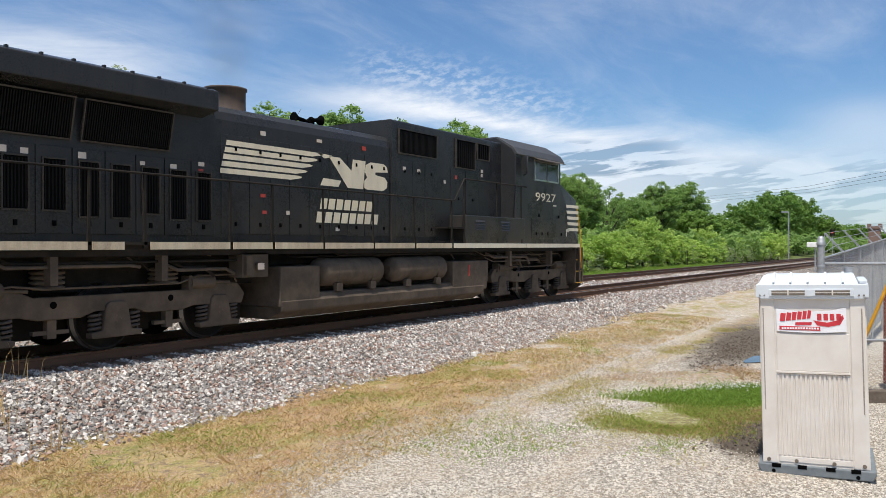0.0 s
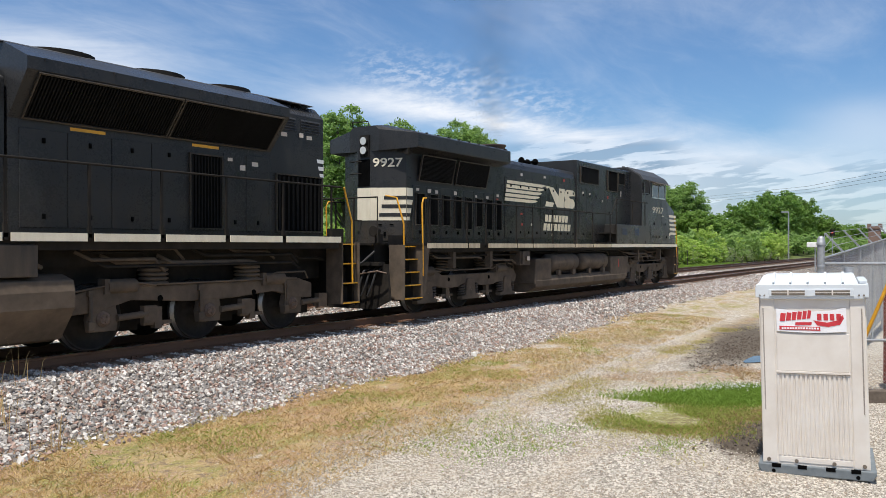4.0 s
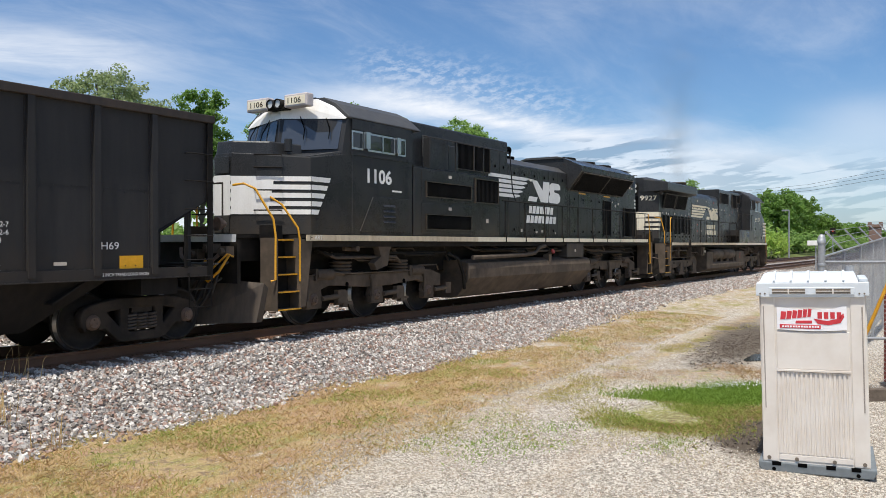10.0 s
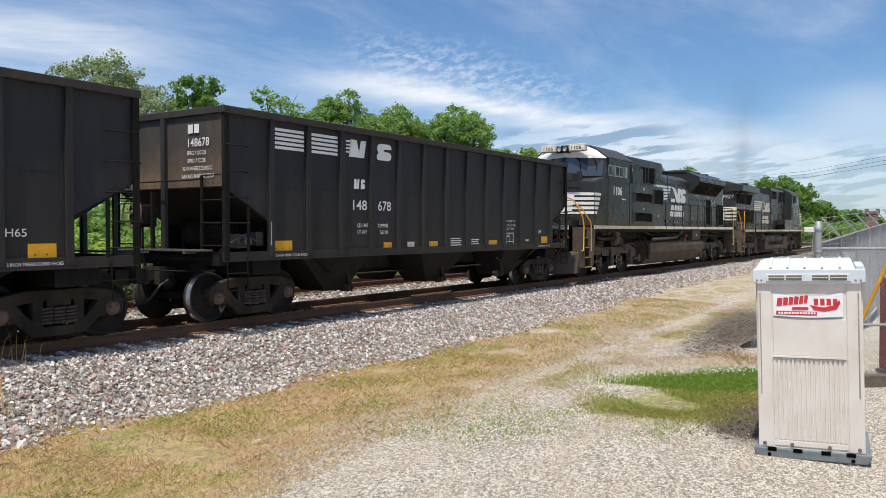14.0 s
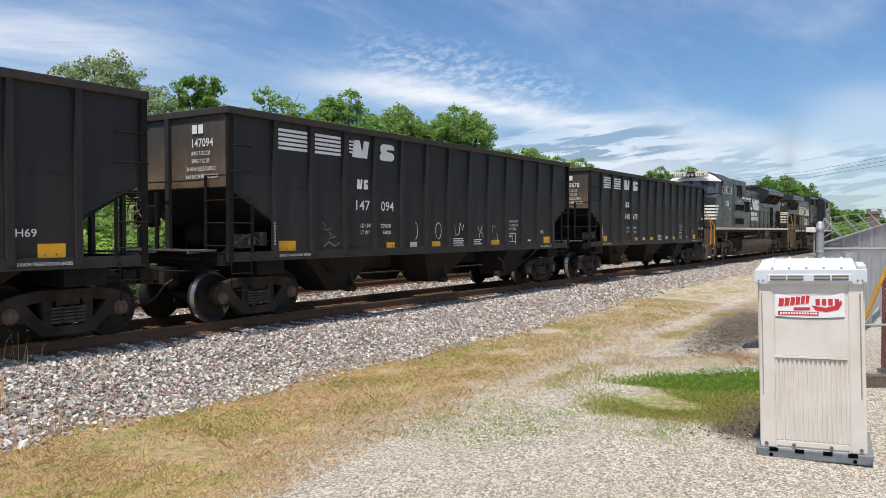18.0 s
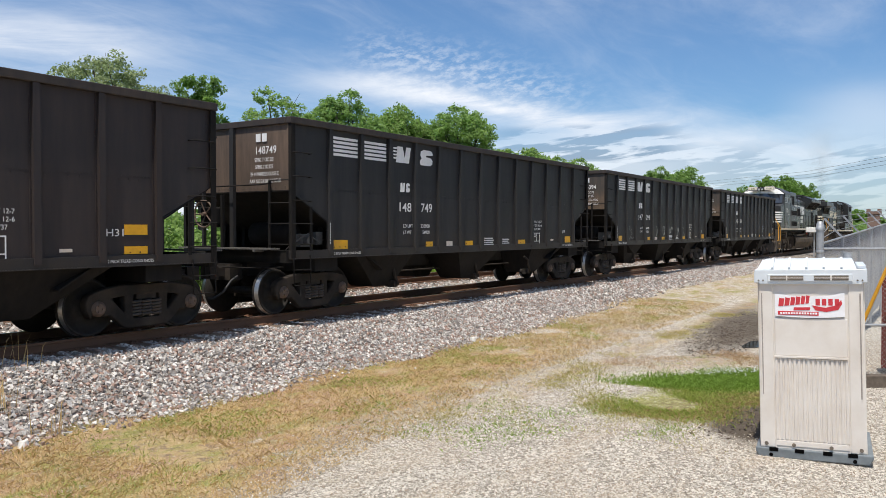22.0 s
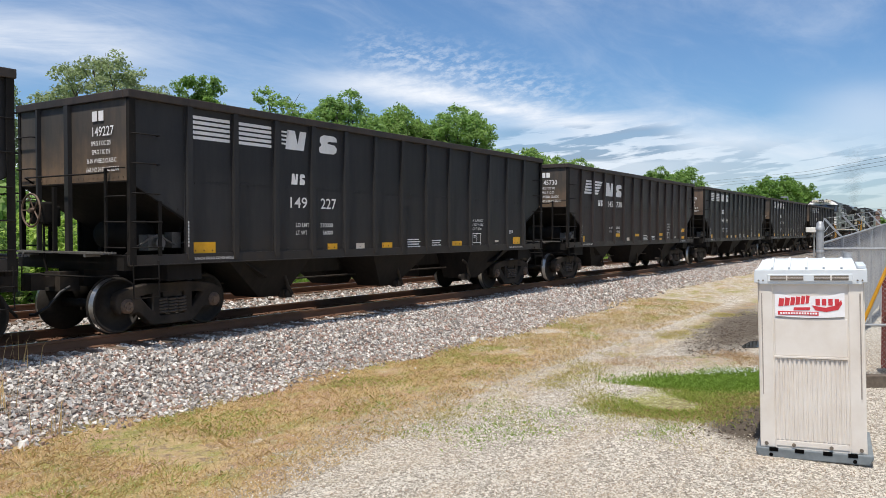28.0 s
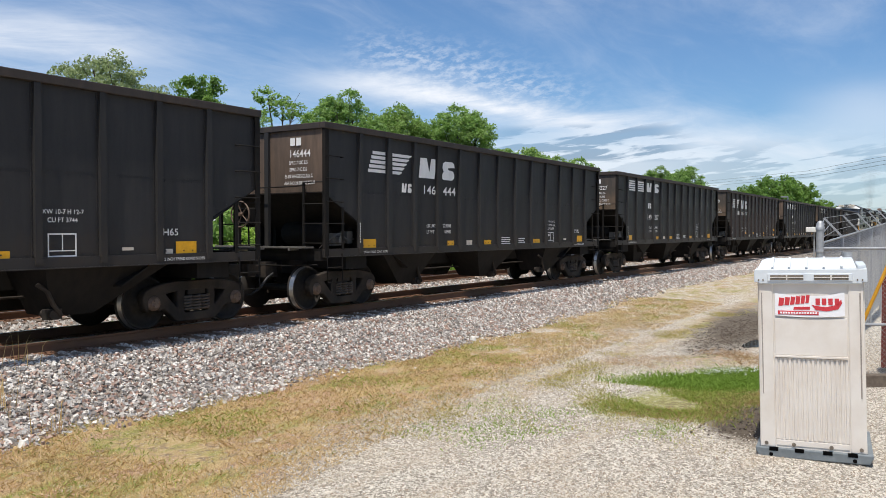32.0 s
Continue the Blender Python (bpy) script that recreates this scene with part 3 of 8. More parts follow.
def freight_truck(parent, x):
    """A three-piece freight truck: two cast side frames, bolster, springs, two wheelsets."""
    tr = new("truck")
    tr.parent, tr.matrix_basis = parent, pose(x, 0, 0)
    if not side_frame_shapes:
        r = 0.457
        for s in (-1, 1):
            sh = Shape()
            y0, y1 = s * 0.90, s * 1.07
            right = [(0.48, 0.785), (0.72, 0.745), (0.92, 0.70), (1.03, 0.65), (1.075, 0.57), (1.065, 0.44), (1.02, 0.36), (0.985, 0.46), (0.89, 0.50), (0.795, 0.46), (0.765, 0.35),
                     (0.67, 0.36), (0.56, 0.27), (0.44, 0.155), (0.36, 0.125)]
            outline = right + [(-a, b) for a, b in right[::-1]]
            holes = [[(-0.25, 0.235), (0.25, 0.235), (0.27, 0.26), (0.27, 0.63), (0.24, 0.665), (-0.24, 0.665), (-0.27, 0.63), (-0.27, 0.26)]]
            for e in (-1, 1):
                holes.append([(e * a, b) for a, b in ((0.40, 0.655), (0.385, 0.64), (0.385, 0.36), (0.41, 0.335), (0.44, 0.345), (0.66, 0.575), (0.665, 0.60), (0.64, 0.625))])
            side_frame_shapes["side_frame", s] = cast_plate([outline] + holes, (y0 + y1) / 2, 0.062, 0.024, underframe_car)
            for j, (ix, iy) in enumerate(((-0.19, 1.02), (0.0, 1.03), (0.19, 1.02), (-0.1, 0.88), (0.1, 0.88))):
                sp = Shape()
                coil(sp, ix, s * iy, 0.28, 0.54, 0.086, 5)
                side_frame_shapes["coil_spring", s * (j + 1)] = sp.mesh("coil_spring", spring_steel)
        b = Shape().prism([(-0.95, 0.56), (-0.55, 0.48), (0.55, 0.48), (0.95, 0.56), (1.06, 0.56), (1.06, 0.66), (0.5, 0.72), (-0.5, 0.72), (-1.06, 0.66), (-1.06, 0.56)], "x", -0.19, 0.19)
        b.cyl((0, 0, 0.70), (0, 0, 0.80), 0.2, 16)
        for s in (-1, 1):
            b.box(-0.60, -0.52, -0.8, 0.8, 0.28, 0.38).box(0.52, 0.60, -0.8, 0.8, 0.28, 0.38)
        side_frame_shapes["bolster", 0] = b.mesh("bolster", underframe_car)
        side_frame_shapes["wheelset", 0] = wheelset_mesh(r)
    for (name, s), me in side_frame_shapes.items():
        if name != "wheelset":
            part(name, me, None, tr)
    for e in (-0.89, 0.89):
        w = part("wheelset", side_frame_shapes["wheelset", 0], None, tr, at=pose(e, 0, 0.457))
        rolling.append((w, e, 0, 0.457, 0.457))
    return tr


underframe_car = painted("underframe_car", (0.022, 0.019, 0.017), (0.088, 0.068, 0.052), 0.7, 0.75, None, 1.0, 0.15)
spring_steel = painted("spring_steel", (0.055, 0.046, 0.040), (0.12, 0.088, 0.066), 0.7, 0.7)


def coupler(parent, x, s):
    """Draft gear pocket, shank and knuckle pointing along s, and the hanging air hose."""
    sh = Shape().box(x, x + s * 0.35, -0.22, 0.22, 0.70, 1.02).box(x + s * 0.3, x + s * 0.62, -0.08, 0.08, 0.78, 0.95)
    sh.prism([(x + s * 0.55, -0.14), (x + s * 0.80, -0.17), (x + s * 0.83, -0.05), (x + s * 0.72, 0.02), (x + s * 0.80, 0.10), (x + s * 0.74, 0.17), (x + s * 0.55, 0.14)], "z", 0.74, 1.0)
    part("coupler", sh, [underframe_car], parent)
    hose = Shape().tube([(x + s * 0.25, -0.33, 0.78), (x + s * 0.42, -0.34, 0.70), (x + s * 0.60, -0.30, 0.48), (x + s * 0.76, -0.20, 0.36), (x + s * 0.80, -0.12, 0.36)], 0.026)
    part("air_hose", hose, [rubber], parent)


# ---------------------------------------------------------------- coal hoppers
CAR0, CAR1 = -7.29, 7.15
RIBS = [1.165 + 1.0083 * i - 7.29 for i in range(13)]


def hopper_template():
    h = empty("coal_hopper", pose(0, TRACK_Y, RAIL_TOP), "black steel open-top coal hopper with vertical ribs", "freight car", "hopper cars of the train")
    # sheets between the ribs, set back from them
    edges = RIBS
    full = {}
    for s in (-1, 1):
        ys = s * 1.505
        sh = Shape().box(-0.5042, 0.5042, ys - 0.006, ys + 0.006, 1.30, 3.75)
        y_out = ys + s * 0.006
        for i in range(5):          # bolt heads low down and at the seam
            for z in (1.345, 2.49):
                px_ = -0.36 + i * 0.18
                sh.box(px_ - 0.011, px_ + 0.011, y_out, y_out + s * 0.010, z - 0.011, z + 0.011)
        sh.box(-0.5042, 0.5042, y_out, y_out + s * 0.004, 2.535, 2.55)
        full[s] = sh.mesh("side_panel", hopper_black)
        rib = Shape().box(-0.052, 0.052, s * 1.511, s * 1.585, 1.20, 3.752).box(-0.078, 0.078, s * 1.511, s * 1.520, 1.24, 3.735)
        for j in range(20):
            z = 1.33 + j * 0.118
            rib.box(-0.075, -0.060, s * 1.52, s * 1.530, z, z + 0.016)
        ribm = rib.mesh("rib", hopper_black)
        for a, b in zip(edges, edges[1:]):
            part("side_panel", full[s], None, h, at=pose((a + b) / 2, 0, 0))
        for a in edges:
            part("rib", ribm, None, h, at=pose(a, 0, 0))
        for e in (-1, 1):
            x_end, x_rib = -7.27 if e < 0 else 7.13, RIBS[0] if e < 0 else RIBS[-1]
            sh = Shape().prism([(x_rib, 1.86), (x_end, 2.46), (x_end, 3.75), (x_rib, 3.75)], "y", ys - 0.006, ys + 0.006)
            for j in range(9):
                z = 2.55 + j * 0.135
                sh.box(x_end - e * 0.16, x_end - e * 0.14, ys + s * 0.006, ys + s * 0.015, z, z + 0.02)
            for j in range(6):
                t = j / 5.5
                sh.box(x_rib + (x_end - x_rib) * t - 0.01, x_rib + (x_end - x_rib) * t + 0.01, ys + s * 0.006, ys + s * 0.015, 1.92 + 0.6 * t, 1.94 + 0.6 * t)
            part("end_side_panel", sh, [hopper_black], h)
            # ladder: stile, rungs and grab irons beside the corner post
            part("ladder_stile", Shape().box(x_end - e * 0.575, x_end - e * 0.515, s * 1.55, s * 1.575, 1.28, 2.16), [hopper_under], h)
            for z in (1.42, 1.82):
                part("ladder_rung", Shape().tube([(x_end, s * 1.60, z), (x_end - e * 0.10, s * 1.66, z), (x_end - e * 0.46, s * 1.66, z), (x_end - e * 0.56, s * 1.60, z)], 0.012, 6), [hopper_under], h)
            for z in (2.27, 2.74, 3.20):
                part("grab_iron", Shape().tube([(x_end - e * 0.02, s * 1.55, z), (x_end - e * 0.05, s * 1.63, z), (x_end - e * 0.50, s * 1.63, z), (x_end - e * 0.53, s * 1.52, z)], 0.012, 6), [hopper_under], h)
            st = Shape().tube([(x_end - e * 0.03, s * 1.58, 1.2), (x_end - e * 0.03, s * 1.60, 0.62), (x_end - e * 0.50, s * 1.60, 0.62), (x_end - e * 0.50, s * 1.58, 1.2)], 0.014, 6)
            st.tube([(x_end - e * 0.03, s * 1.60, 0.92), (x_end - e * 0.50, s * 1.60, 0.92)], 0.012, 6)
            part("stirrup_step", st, [hopper_under], h)
            post = Shape().prism([(x_end, s * 1.50), (x_end, s * 1.56), (x_end - e * 0.10, s * 1.56), (x_end - e * 0.10, s * 1.575), (x_end + e * 0.015, s * 1.575), (x_end + e * 0.015, s * 1.50)], "z", 1.12, 3.75)
            for j in range(15):
                z = 1.4 + j * 0.15
                post.box(x_end - e * 0.08, x_end - e * 0.06, s * 1.575, s * 1.585, z, z + 0.02)
            part("corner_post", post, [hopper_under], h)
        # top chord and side sill
        part("top_chord", Shape().box(CAR0 - 0.02, CAR1 + 0.02, s * 1.46, s * 1.60, 3.752, 3.882), [rim_brown], h, "dusty brown top rail", 0.012)
        part("side_sill", Shape().box(CAR0, CAR1, s * 1.50, s * 1.56, 1.13, 1.30).box(CAR0, CAR1, s * 1.44, s * 1.585, 1.13, 1.146), [hopper_black], h)
    for e in (-1, 1):
        x = -7.27 if e < 0 else 7.13
        part("end_chord", Shape().box(x - e * 0.12, x + e * 0.05, -1.46, 1.46, 3.752, 3.879), [rim_brown], h, "dusty brown top rail", 0.012)
        sh = Shape().box(x - e * 0.012, x, -1.505, 1.505, 2.47, 3.752)
        for j in range(22):
            y = -1.40 + j * 0.133
            sh.box(x, x + e * 0.01, y - 0.01, y + 0.01, 2.52, 2.54)
        part("end_sheet", sh, [end_brown], h, "dusty end sheet")
        for y in (0.03, 0.90) if e < 0 else (-0.03, -0.90):
            w = 0.055 if abs(y) < 0.5 else 0.025
            part("end_rib", Shape().box(x, x + e * 0.075, y - w, y + w, 1.30, 3.75), [hopper_black], h)
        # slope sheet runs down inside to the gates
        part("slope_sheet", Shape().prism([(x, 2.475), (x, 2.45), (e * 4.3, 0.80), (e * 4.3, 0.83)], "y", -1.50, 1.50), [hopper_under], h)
        # end ladder on the near corner of the rear, its twin diagonally across
        s = -1 if e < 0 else 1
        part("ladder_stile", Shape().box(x + e * 0.06, x + e * 0.09, s * 1.02, s * 1.07, 1.28, 2.66), [hopper_under], h)
        for z in (1.42, 1.82, 2.22, 2.66):
            part("ladder_rung", Shape().tube([(x + e * 0.08, s * 1.56, z), (x + e * 0.13, s * 1.52, z), (x + e * 0.13, s * 1.10, z), (x + e * 0.08, s * 1.03, z)], 0.012, 6), [hopper_under], h)
        for z in (2.2, 2.75, 3.3):
            part("grab_iron", Shape().tube([(x, -s * 1.05, z), (x + e * 0.09, -s * 1.05, z), (x + e * 0.09, -s * 1.5, z), (x, -s * 1.5, z)], 0.012, 6), [hopper_under], h)
        rail = Shape().tube([(x + e * 0.02, s * 1.05, 2.62), (x + e * 0.22, s * 0.95, 2.58), (x + e * 0.22, -s * 1.0, 2.58), (x + e * 0.02, -s * 1.1, 2.50)], 0.015, 6)
        part("hand_rail", rail, [hopper_under], h)
        part("end_sill", Shape().box(x - e * 0.10, x + e * 0.08, -1.50, 1.50, 1.06, 1.30), [hopper_under], h)
        step = Shape()
        for k in range(5):
            step.box(x + e * (0.10 + 0.05 * k), x + e * (0.135 + 0.05 * k), -1.35, 1.35, 1.32, 1.35)
        step.box(x, x + e * 0.34, -0.9, -0.85, 1.27, 1.32).box(x, x + e * 0.34, 0.85, 0.9, 1.27, 1.32)
        part("crossover_platform", step, [galv_dull], h, "worn grey walkway grating")
        bolt = Shape().box(e * 5.8, e * 6.5, -1.45, 1.45, 0.86, 1.12).box(e * 5.6, e * 6.0, -1.2, -1.1, 1.1, 1.9).box(e * 5.6, e * 6.0, 1.1, 1.2, 1.1, 1.9)
        part("body_bolster", bolt, [hopper_under], h)
        coupler(h, x, e)
        cut = Shape().tube([(x + e * 0.12, s * 1.45, 0.98), (x + e * 0.2, s * 0.6, 0.95), (x + e * 0.62, s * 0.16, 0.98)], 0.014, 6)
        part("uncoupling_lever", cut, [hopper_under], h)
        freight_truck(h, e * 6.1)
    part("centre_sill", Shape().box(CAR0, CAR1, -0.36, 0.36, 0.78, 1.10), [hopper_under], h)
    # discharge chutes: rear, middle, front, each with two gates and its lock
    for xa, xb, ba, bb in ((-5.2, -3.10, -4.1, -3.42), (-1.05, 1.05, -0.30, 0.30), (3.10, 5.2, 3.42, 4.1)):
        ch = Shape()
        for s in (-1, 1):
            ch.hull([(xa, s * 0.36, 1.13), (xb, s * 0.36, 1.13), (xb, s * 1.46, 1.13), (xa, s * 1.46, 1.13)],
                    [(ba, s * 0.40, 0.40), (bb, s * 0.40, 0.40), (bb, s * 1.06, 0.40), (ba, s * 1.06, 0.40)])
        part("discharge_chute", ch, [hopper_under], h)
        for s in (-1, 1):
            xg = bb if xb < 3 else ba
            lock = Shape()
            lock.cyl((xg - 0.05, s * 0.95, 0.44), (xg - 0.05, s * 1.22, 0.44), 0.07, 10)
            lock.tube([(xg - 0.30, s * 1.20, 0.90), (xg - 0.18, s * 1.26, 0.80), (xg - 0.08, s * 1.24, 0.60), (xg + 0.06, s * 1.22, 0.42)], 0.035, 6)
            lock.box(xg - 0.14, xg + 0.10, s * 1.05, s * 1.18, 0.36, 0.52)
            part("gate_lock", lock, [underframe_car], h)
    part("brake_rod", Shape().tube([(-5.0, -0.55, 0.68), (5.0, -0.55, 0.68)], 0.022, 6), [underframe_car], h)
    # brake wheel, gear housing, chain and tank at the rear end
    bw = Shape()
    c = Vector((-7.72, 0.42, 2.02))
    bw.tube([c + Vector((0, 0.27 * math.cos(a), 0.27 * math.sin(a))) for a in (2 * math.pi * i / 24 for i in range(25))], 0.018, 6)
    for i in range(5):
        a = 2 * math.pi * i / 5
        bw.tube([c + Vector((0.05, 0, 0)), c + Vector((0, 0.27 * math.cos(a), 0.27 * math.sin(a)))], 0.014, 5)
    bw.cyl(c + Vector((-0.03, 0, 0)), c + Vector((0.1, 0, 0)), 0.04, 10)
    part("brake_wheel", bw, [cap_rust], h, "rusty spoked brake wheel")
    hb = Shape().box(-7.66, -7.42, 0.18, 0.60, 1.80, 2.16).box(-7.5, -7.3, 0.25, 0.5, 1.75, 2.1)
    part("brake_housing", hb, [hopper_under], h, bevel=0.03)
    part("brake_chain", Shape().tube([(-7.55, 0.35, 1.8), (-7.55, 0.34, 1.2), (-7.5, 0.3, 0.9)], 0.02, 6), [hopper_under], h)
    part("brake_post", Shape().box(-7.52, -7.46, 0.10, 0.16, 1.3, 2.4), [hopper_under], h)
    part("air_reservoir", Shape().lathe((-6.55, -0.95, 1.62), (0, 1, 0), [(0, 0.10), (0.06, 0.24), (1.1, 0.24), (1.16, 0.10)], 18), [hopper_under], h)
    bv = Shape().box(-6.75, -6.45, -1.30, -1.05, 1.36, 1.62).cyl((-6.6, -1.30, 1.48), (-6.6, -1.42, 1.48), 0.09, 12).box(-6.30, -6.12, -1.32, -1.12, 1.40, 1.66)
    bv.tube([(-6.9, -1.3, 1.46), (-6.8, -1.4, 1.56), (-6.6, -1.36, 1.62), (-6.4, -1.38, 1.50), (-6.2, -1.3, 1.44), (-6.0, -1.25, 1.5)], 0.016, 6)
    part("brake_valve", bv, [galv_dull], h, "grey brake valve with pipes")
    part("retainer_pipe", Shape().tube([(-7.2, -1.32, 1.3), (-7.0, -1.3, 1.42), (-6.9, -1.3, 1.46)], 0.014, 6), [hopper_under], h)
    return h


end_brown = painted("end_brown", (0.050, 0.046, 0.042), (0.120, 0.088, 0.064), 0.6, 0.6, spec=0.25, dust=((0.230, 0.150, 0.092), 2.45, 3.25))
galv_dull = plain("galv_dull", (0.13, 0.12, 0.11), 0.6, 0.2, 20, 0.3)


def mark(parent, name, pts, mat, y=-1.5165):
    """A flat painted shape on the near side, from corner points in x and z."""
    part(name, Shape().prism(pts, "y", y, y + 0.003), [mat], parent)


def bar(parent, name, x0, x1, z0, z1, mat, y=-1.5165):
    mark(parent, name, [(x0, z0), (x1, z0), (x1, z1), (x0, z1)], mat, y)


def glyphs(me):
    """The separate painted characters of a line of letters, each as a mesh of its own."""
    owner = list(range(len(me.vertices)))

    def root(i):
        while owner[i] != i:
            i = owner[i]
        return i
    for p in me.polygons:
        first_ = root(p.vertices[0])
        for i in p.vertices[1:]:
            owner[root(i)] = first_
    sets = {}
    for p in me.polygons:
        sets.setdefault(root(p.vertices[0]), []).append(tuple(p.vertices))
    for faces_ in sets.values():
        used = sorted({i for f in faces_ for i in f})
        at_ = {i: k for k, i in enumerate(used)}
        one = bpy.data.meshes.new("character")
        one.from_pydata([me.vertices[i].co[:] for i in used], [], [tuple(at_[i] for i in f) for f in faces_])
        yield one


def text(parent, words, x, z, size, mat, y=-1.5165, m=None, width=None, bold=0.0016, shear=0.0):
    """Painted words: large characters are parts of their own, small print stays one part."""
    me = letters(words, size, 1.0, bold * size / 0.2, shear)
    if width:
        w = max(v.co.x for v in me.vertices)
        me.transform(Matrix.Diagonal((width / w, 1, 1, 1)))
    m = m if m is not None else pose(x, y, z)
    if size < 0.11:
        me.materials.append(mat)
        tagged(part("lettering", me, None, parent, at=m), kind="stuff")
        return
    for one in glyphs(me):
        one.materials.append(mat)
        part("character", one, None, parent, at=m)


def block_n(x0, x1, z0, z1):
    """The slanted emblem block, with one notch from above."""
    w, sl = x1 - x0, 0.10 * (x1 - x0)
    return [(x0, z0), (x1 - sl, z0), (x1 + sl * 0.4, z1), (x0 + 0.72 * w, z1), (x0 + 0.60 * w, z0 + 0.30 * (z1 - z0)), (x0 + 0.46 * w, z1), (x0 + sl, z1)]


def block_s(x0, x1, z0, z1):
    """The rounded emblem block, with one slit at the side."""
    w, d = x1 - x0, z1 - z0
    pts = [(0.10, 0), (0.78, 0), (0.94, 0.12), (0.97, 0.34), (0.85, 0.50), (0.45, 0.56), (0.46, 0.66), (0.98, 0.70), (0.95, 0.90), (0.80, 1), (0.25, 1), (0.06, 0.88), (0.02, 0.64), (0.12, 0.44), (0.0, 0.30), (0.0, 0.06)]
    return [(x0 + a * w, z0 + b * d) for a, b in pts]


def decorate(h, k, number, weights, volume, code, style, white, faded=False):
    o = -7.29
    y = -1.5165
    stripes = [(3.63 - 0.085 * i, 3.58 - 0.085 * i) for i in range(5)]
    if style == 0:
        for x0, x1 in ((1.26, 2.08), (2.28, 3.09)):
            for a, b in stripes:
                bar(h, "emblem_stripe", o + x0, o + x1, b - 0.005, a, white)
        for i in range(4):
            bar(h, "emblem_stripe", o + 3.36, o + 3.56 - i * 0.03, 3.555 - i * 0.075, 3.59 - i * 0.075, white)
        mark(h, "emblem_block", block_n(o + 3.46, o + 4.02, 3.25, 3.62), white)
        mark(h, "emblem_block", block_s(o + 4.42, o + 4.97, 3.25, 3.62), white)
        mark(h, "owner_mark", block_n(o + 3.62, o + 3.80, 2.58, 2.79), white)
        mark(h, "owner_mark", block_s(o + 3.85, o + 4.00, 2.58, 2.79), white)
        text(h, number[:3], o + 3.59, 2.13, 0.215, white, width=0.47)
        text(h, number[3:], o + 4.46, 2.13, 0.215, white, width=0.47)
    else:
        for i in range(5):
            z1 = 3.43 - i * 0.10
            bar(h, "emblem_stripe", o + 1.63 - i * 0.04, o + 2.09, z1 - 0.07, z1, white)
            mark(h, "emblem_stripe", [(o + 2.36, z1 - 0.07), (o + 2.98 - i * 0.085, z1 - 0.07), (o + 3.12 - i * 0.10, z1 - 0.02), (o + 3.10 - i * 0.10, z1), (o + 2.36, z1)], white)
        mark(h, "emblem_block", block_n(o + 3.40, o + 4.14, 2.94, 3.42), white)
        mark(h, "emblem_block", block_s(o + 4.42, o + 5.0, 2.94, 3.40), white)
        mark(h, "owner_mark", block_n(o + 2.71, o + 2.90, 2.56, 2.77), white)
        mark(h, "owner_mark", block_s(o + 2.95, o + 3.11, 2.56, 2.77), white)
        text(h, number[:3], o + 3.62, 2.56, 0.21, white, width=0.50)
        text(h, number[3:], o + 4.45, 2.56, 0.21, white, width=0.58)
    text(h, "LD LMT", o + 3.74, 1.755, 0.085, white, width=0.38)
    text(h, weights[0], o + 4.44, 1.755, 0.085, white, width=0.38)
    text(h, "LT WT", o + 3.74, 1.605, 0.085, white, width=0.32)
    text(h, weights[1], o + 4.52, 1.605, 0.085, white, width=0.30)
    # yellow reflective plates
    tags = [(1.26, 1.74, 1.26, 1.49), (4.66, 4.96, 1.30, 1.42), (6.48, 6.86, 1.30, 1.42), (9.40, 9.86, 1.30, 1.42), (12.66, 13.08, 1.27, 1.50)]
    if faded:
        tags = [(1.26, 1.50, 1.30, 1.50), (4.42, 4.84, 1.46, 1.58), (6.50, 6.95, 1.46, 1.56), (9.40, 9.90, 1.46, 1.58), (9.30, 9.80, 1.28, 1.38), (12.66, 13.08, 1.62, 1.78), (12.66, 13.08, 1.32, 1.44)]
    for x0, x1, z0, z1 in tags:
        bar(h, "reflector", o + x0, o + x1, z0, z1, reflector_yellow, -1.519)
    text(h, "2 INCH TREAD COND SHOES", o + 1.26, 1.19, 0.05, white, y=-1.5615, width=0.86)
    text(h, "2 INCH TREAD COND SHOES", o + 12.34, 1.19, 0.05, white, y=-1.5615, width=0.82)
    bar(h, "stencil_panel", o + 5.58, o + 5.86, 1.29, 1.42, label_paper)
    for j in range(4):
        bar(h, "stencil_line", o + 7.46, o + 7.98 - 0.05 * (j % 2), 1.30 + j * 0.055, 1.325 + j * 0.055, white)
    for j in range(3):
        bar(h, "stencil_line", o + 8.48, o + 8.88 - 0.06 * (j % 2), 1.32 + j * 0.055, 1.345 + j * 0.055, white)
    text(h, "EXW 10-7 H 12-7", o + 10.28, 1.92, 0.07, white, width=0.68)
    if volume != "3744" or k != 7:
        text(h, "EW 10-7 H 12-6", o + 10.30, 1.81, 0.07, white, width=0.66)
    text(h, "CU FT " + volume, o + 10.40, 1.70, 0.07, white, width=0.46)
    for x0, x1, z0, z1 in ((10.40, 10.84, 1.60, 1.62), (10.40, 10.84, 1.28, 1.30), (10.40, 10.42, 1.30, 1.60), (10.82, 10.84, 1.30, 1.60), (10.42, 10.82, 1.36, 1.375), (10.615, 10.63, 1.375, 1.60)):
        bar(h, "stencil_frame", o + x0, o + x1, z0, z1, white)
    bar(h, "stencil_line", o + 10.46, o + 10.57, 1.545, 1.565, white)
    bar(h, "stencil_line", o + 10.46, o + 10.57, 1.505, 1.525, white)
    bar(h, "small_plate", o + 11.60, o + 11.80, 1.37, 1.42, label_paper)
    text(h, code, o + 12.35, 1.60, 0.115, white, width=0.30 if len(code) < 4 else 0.46)
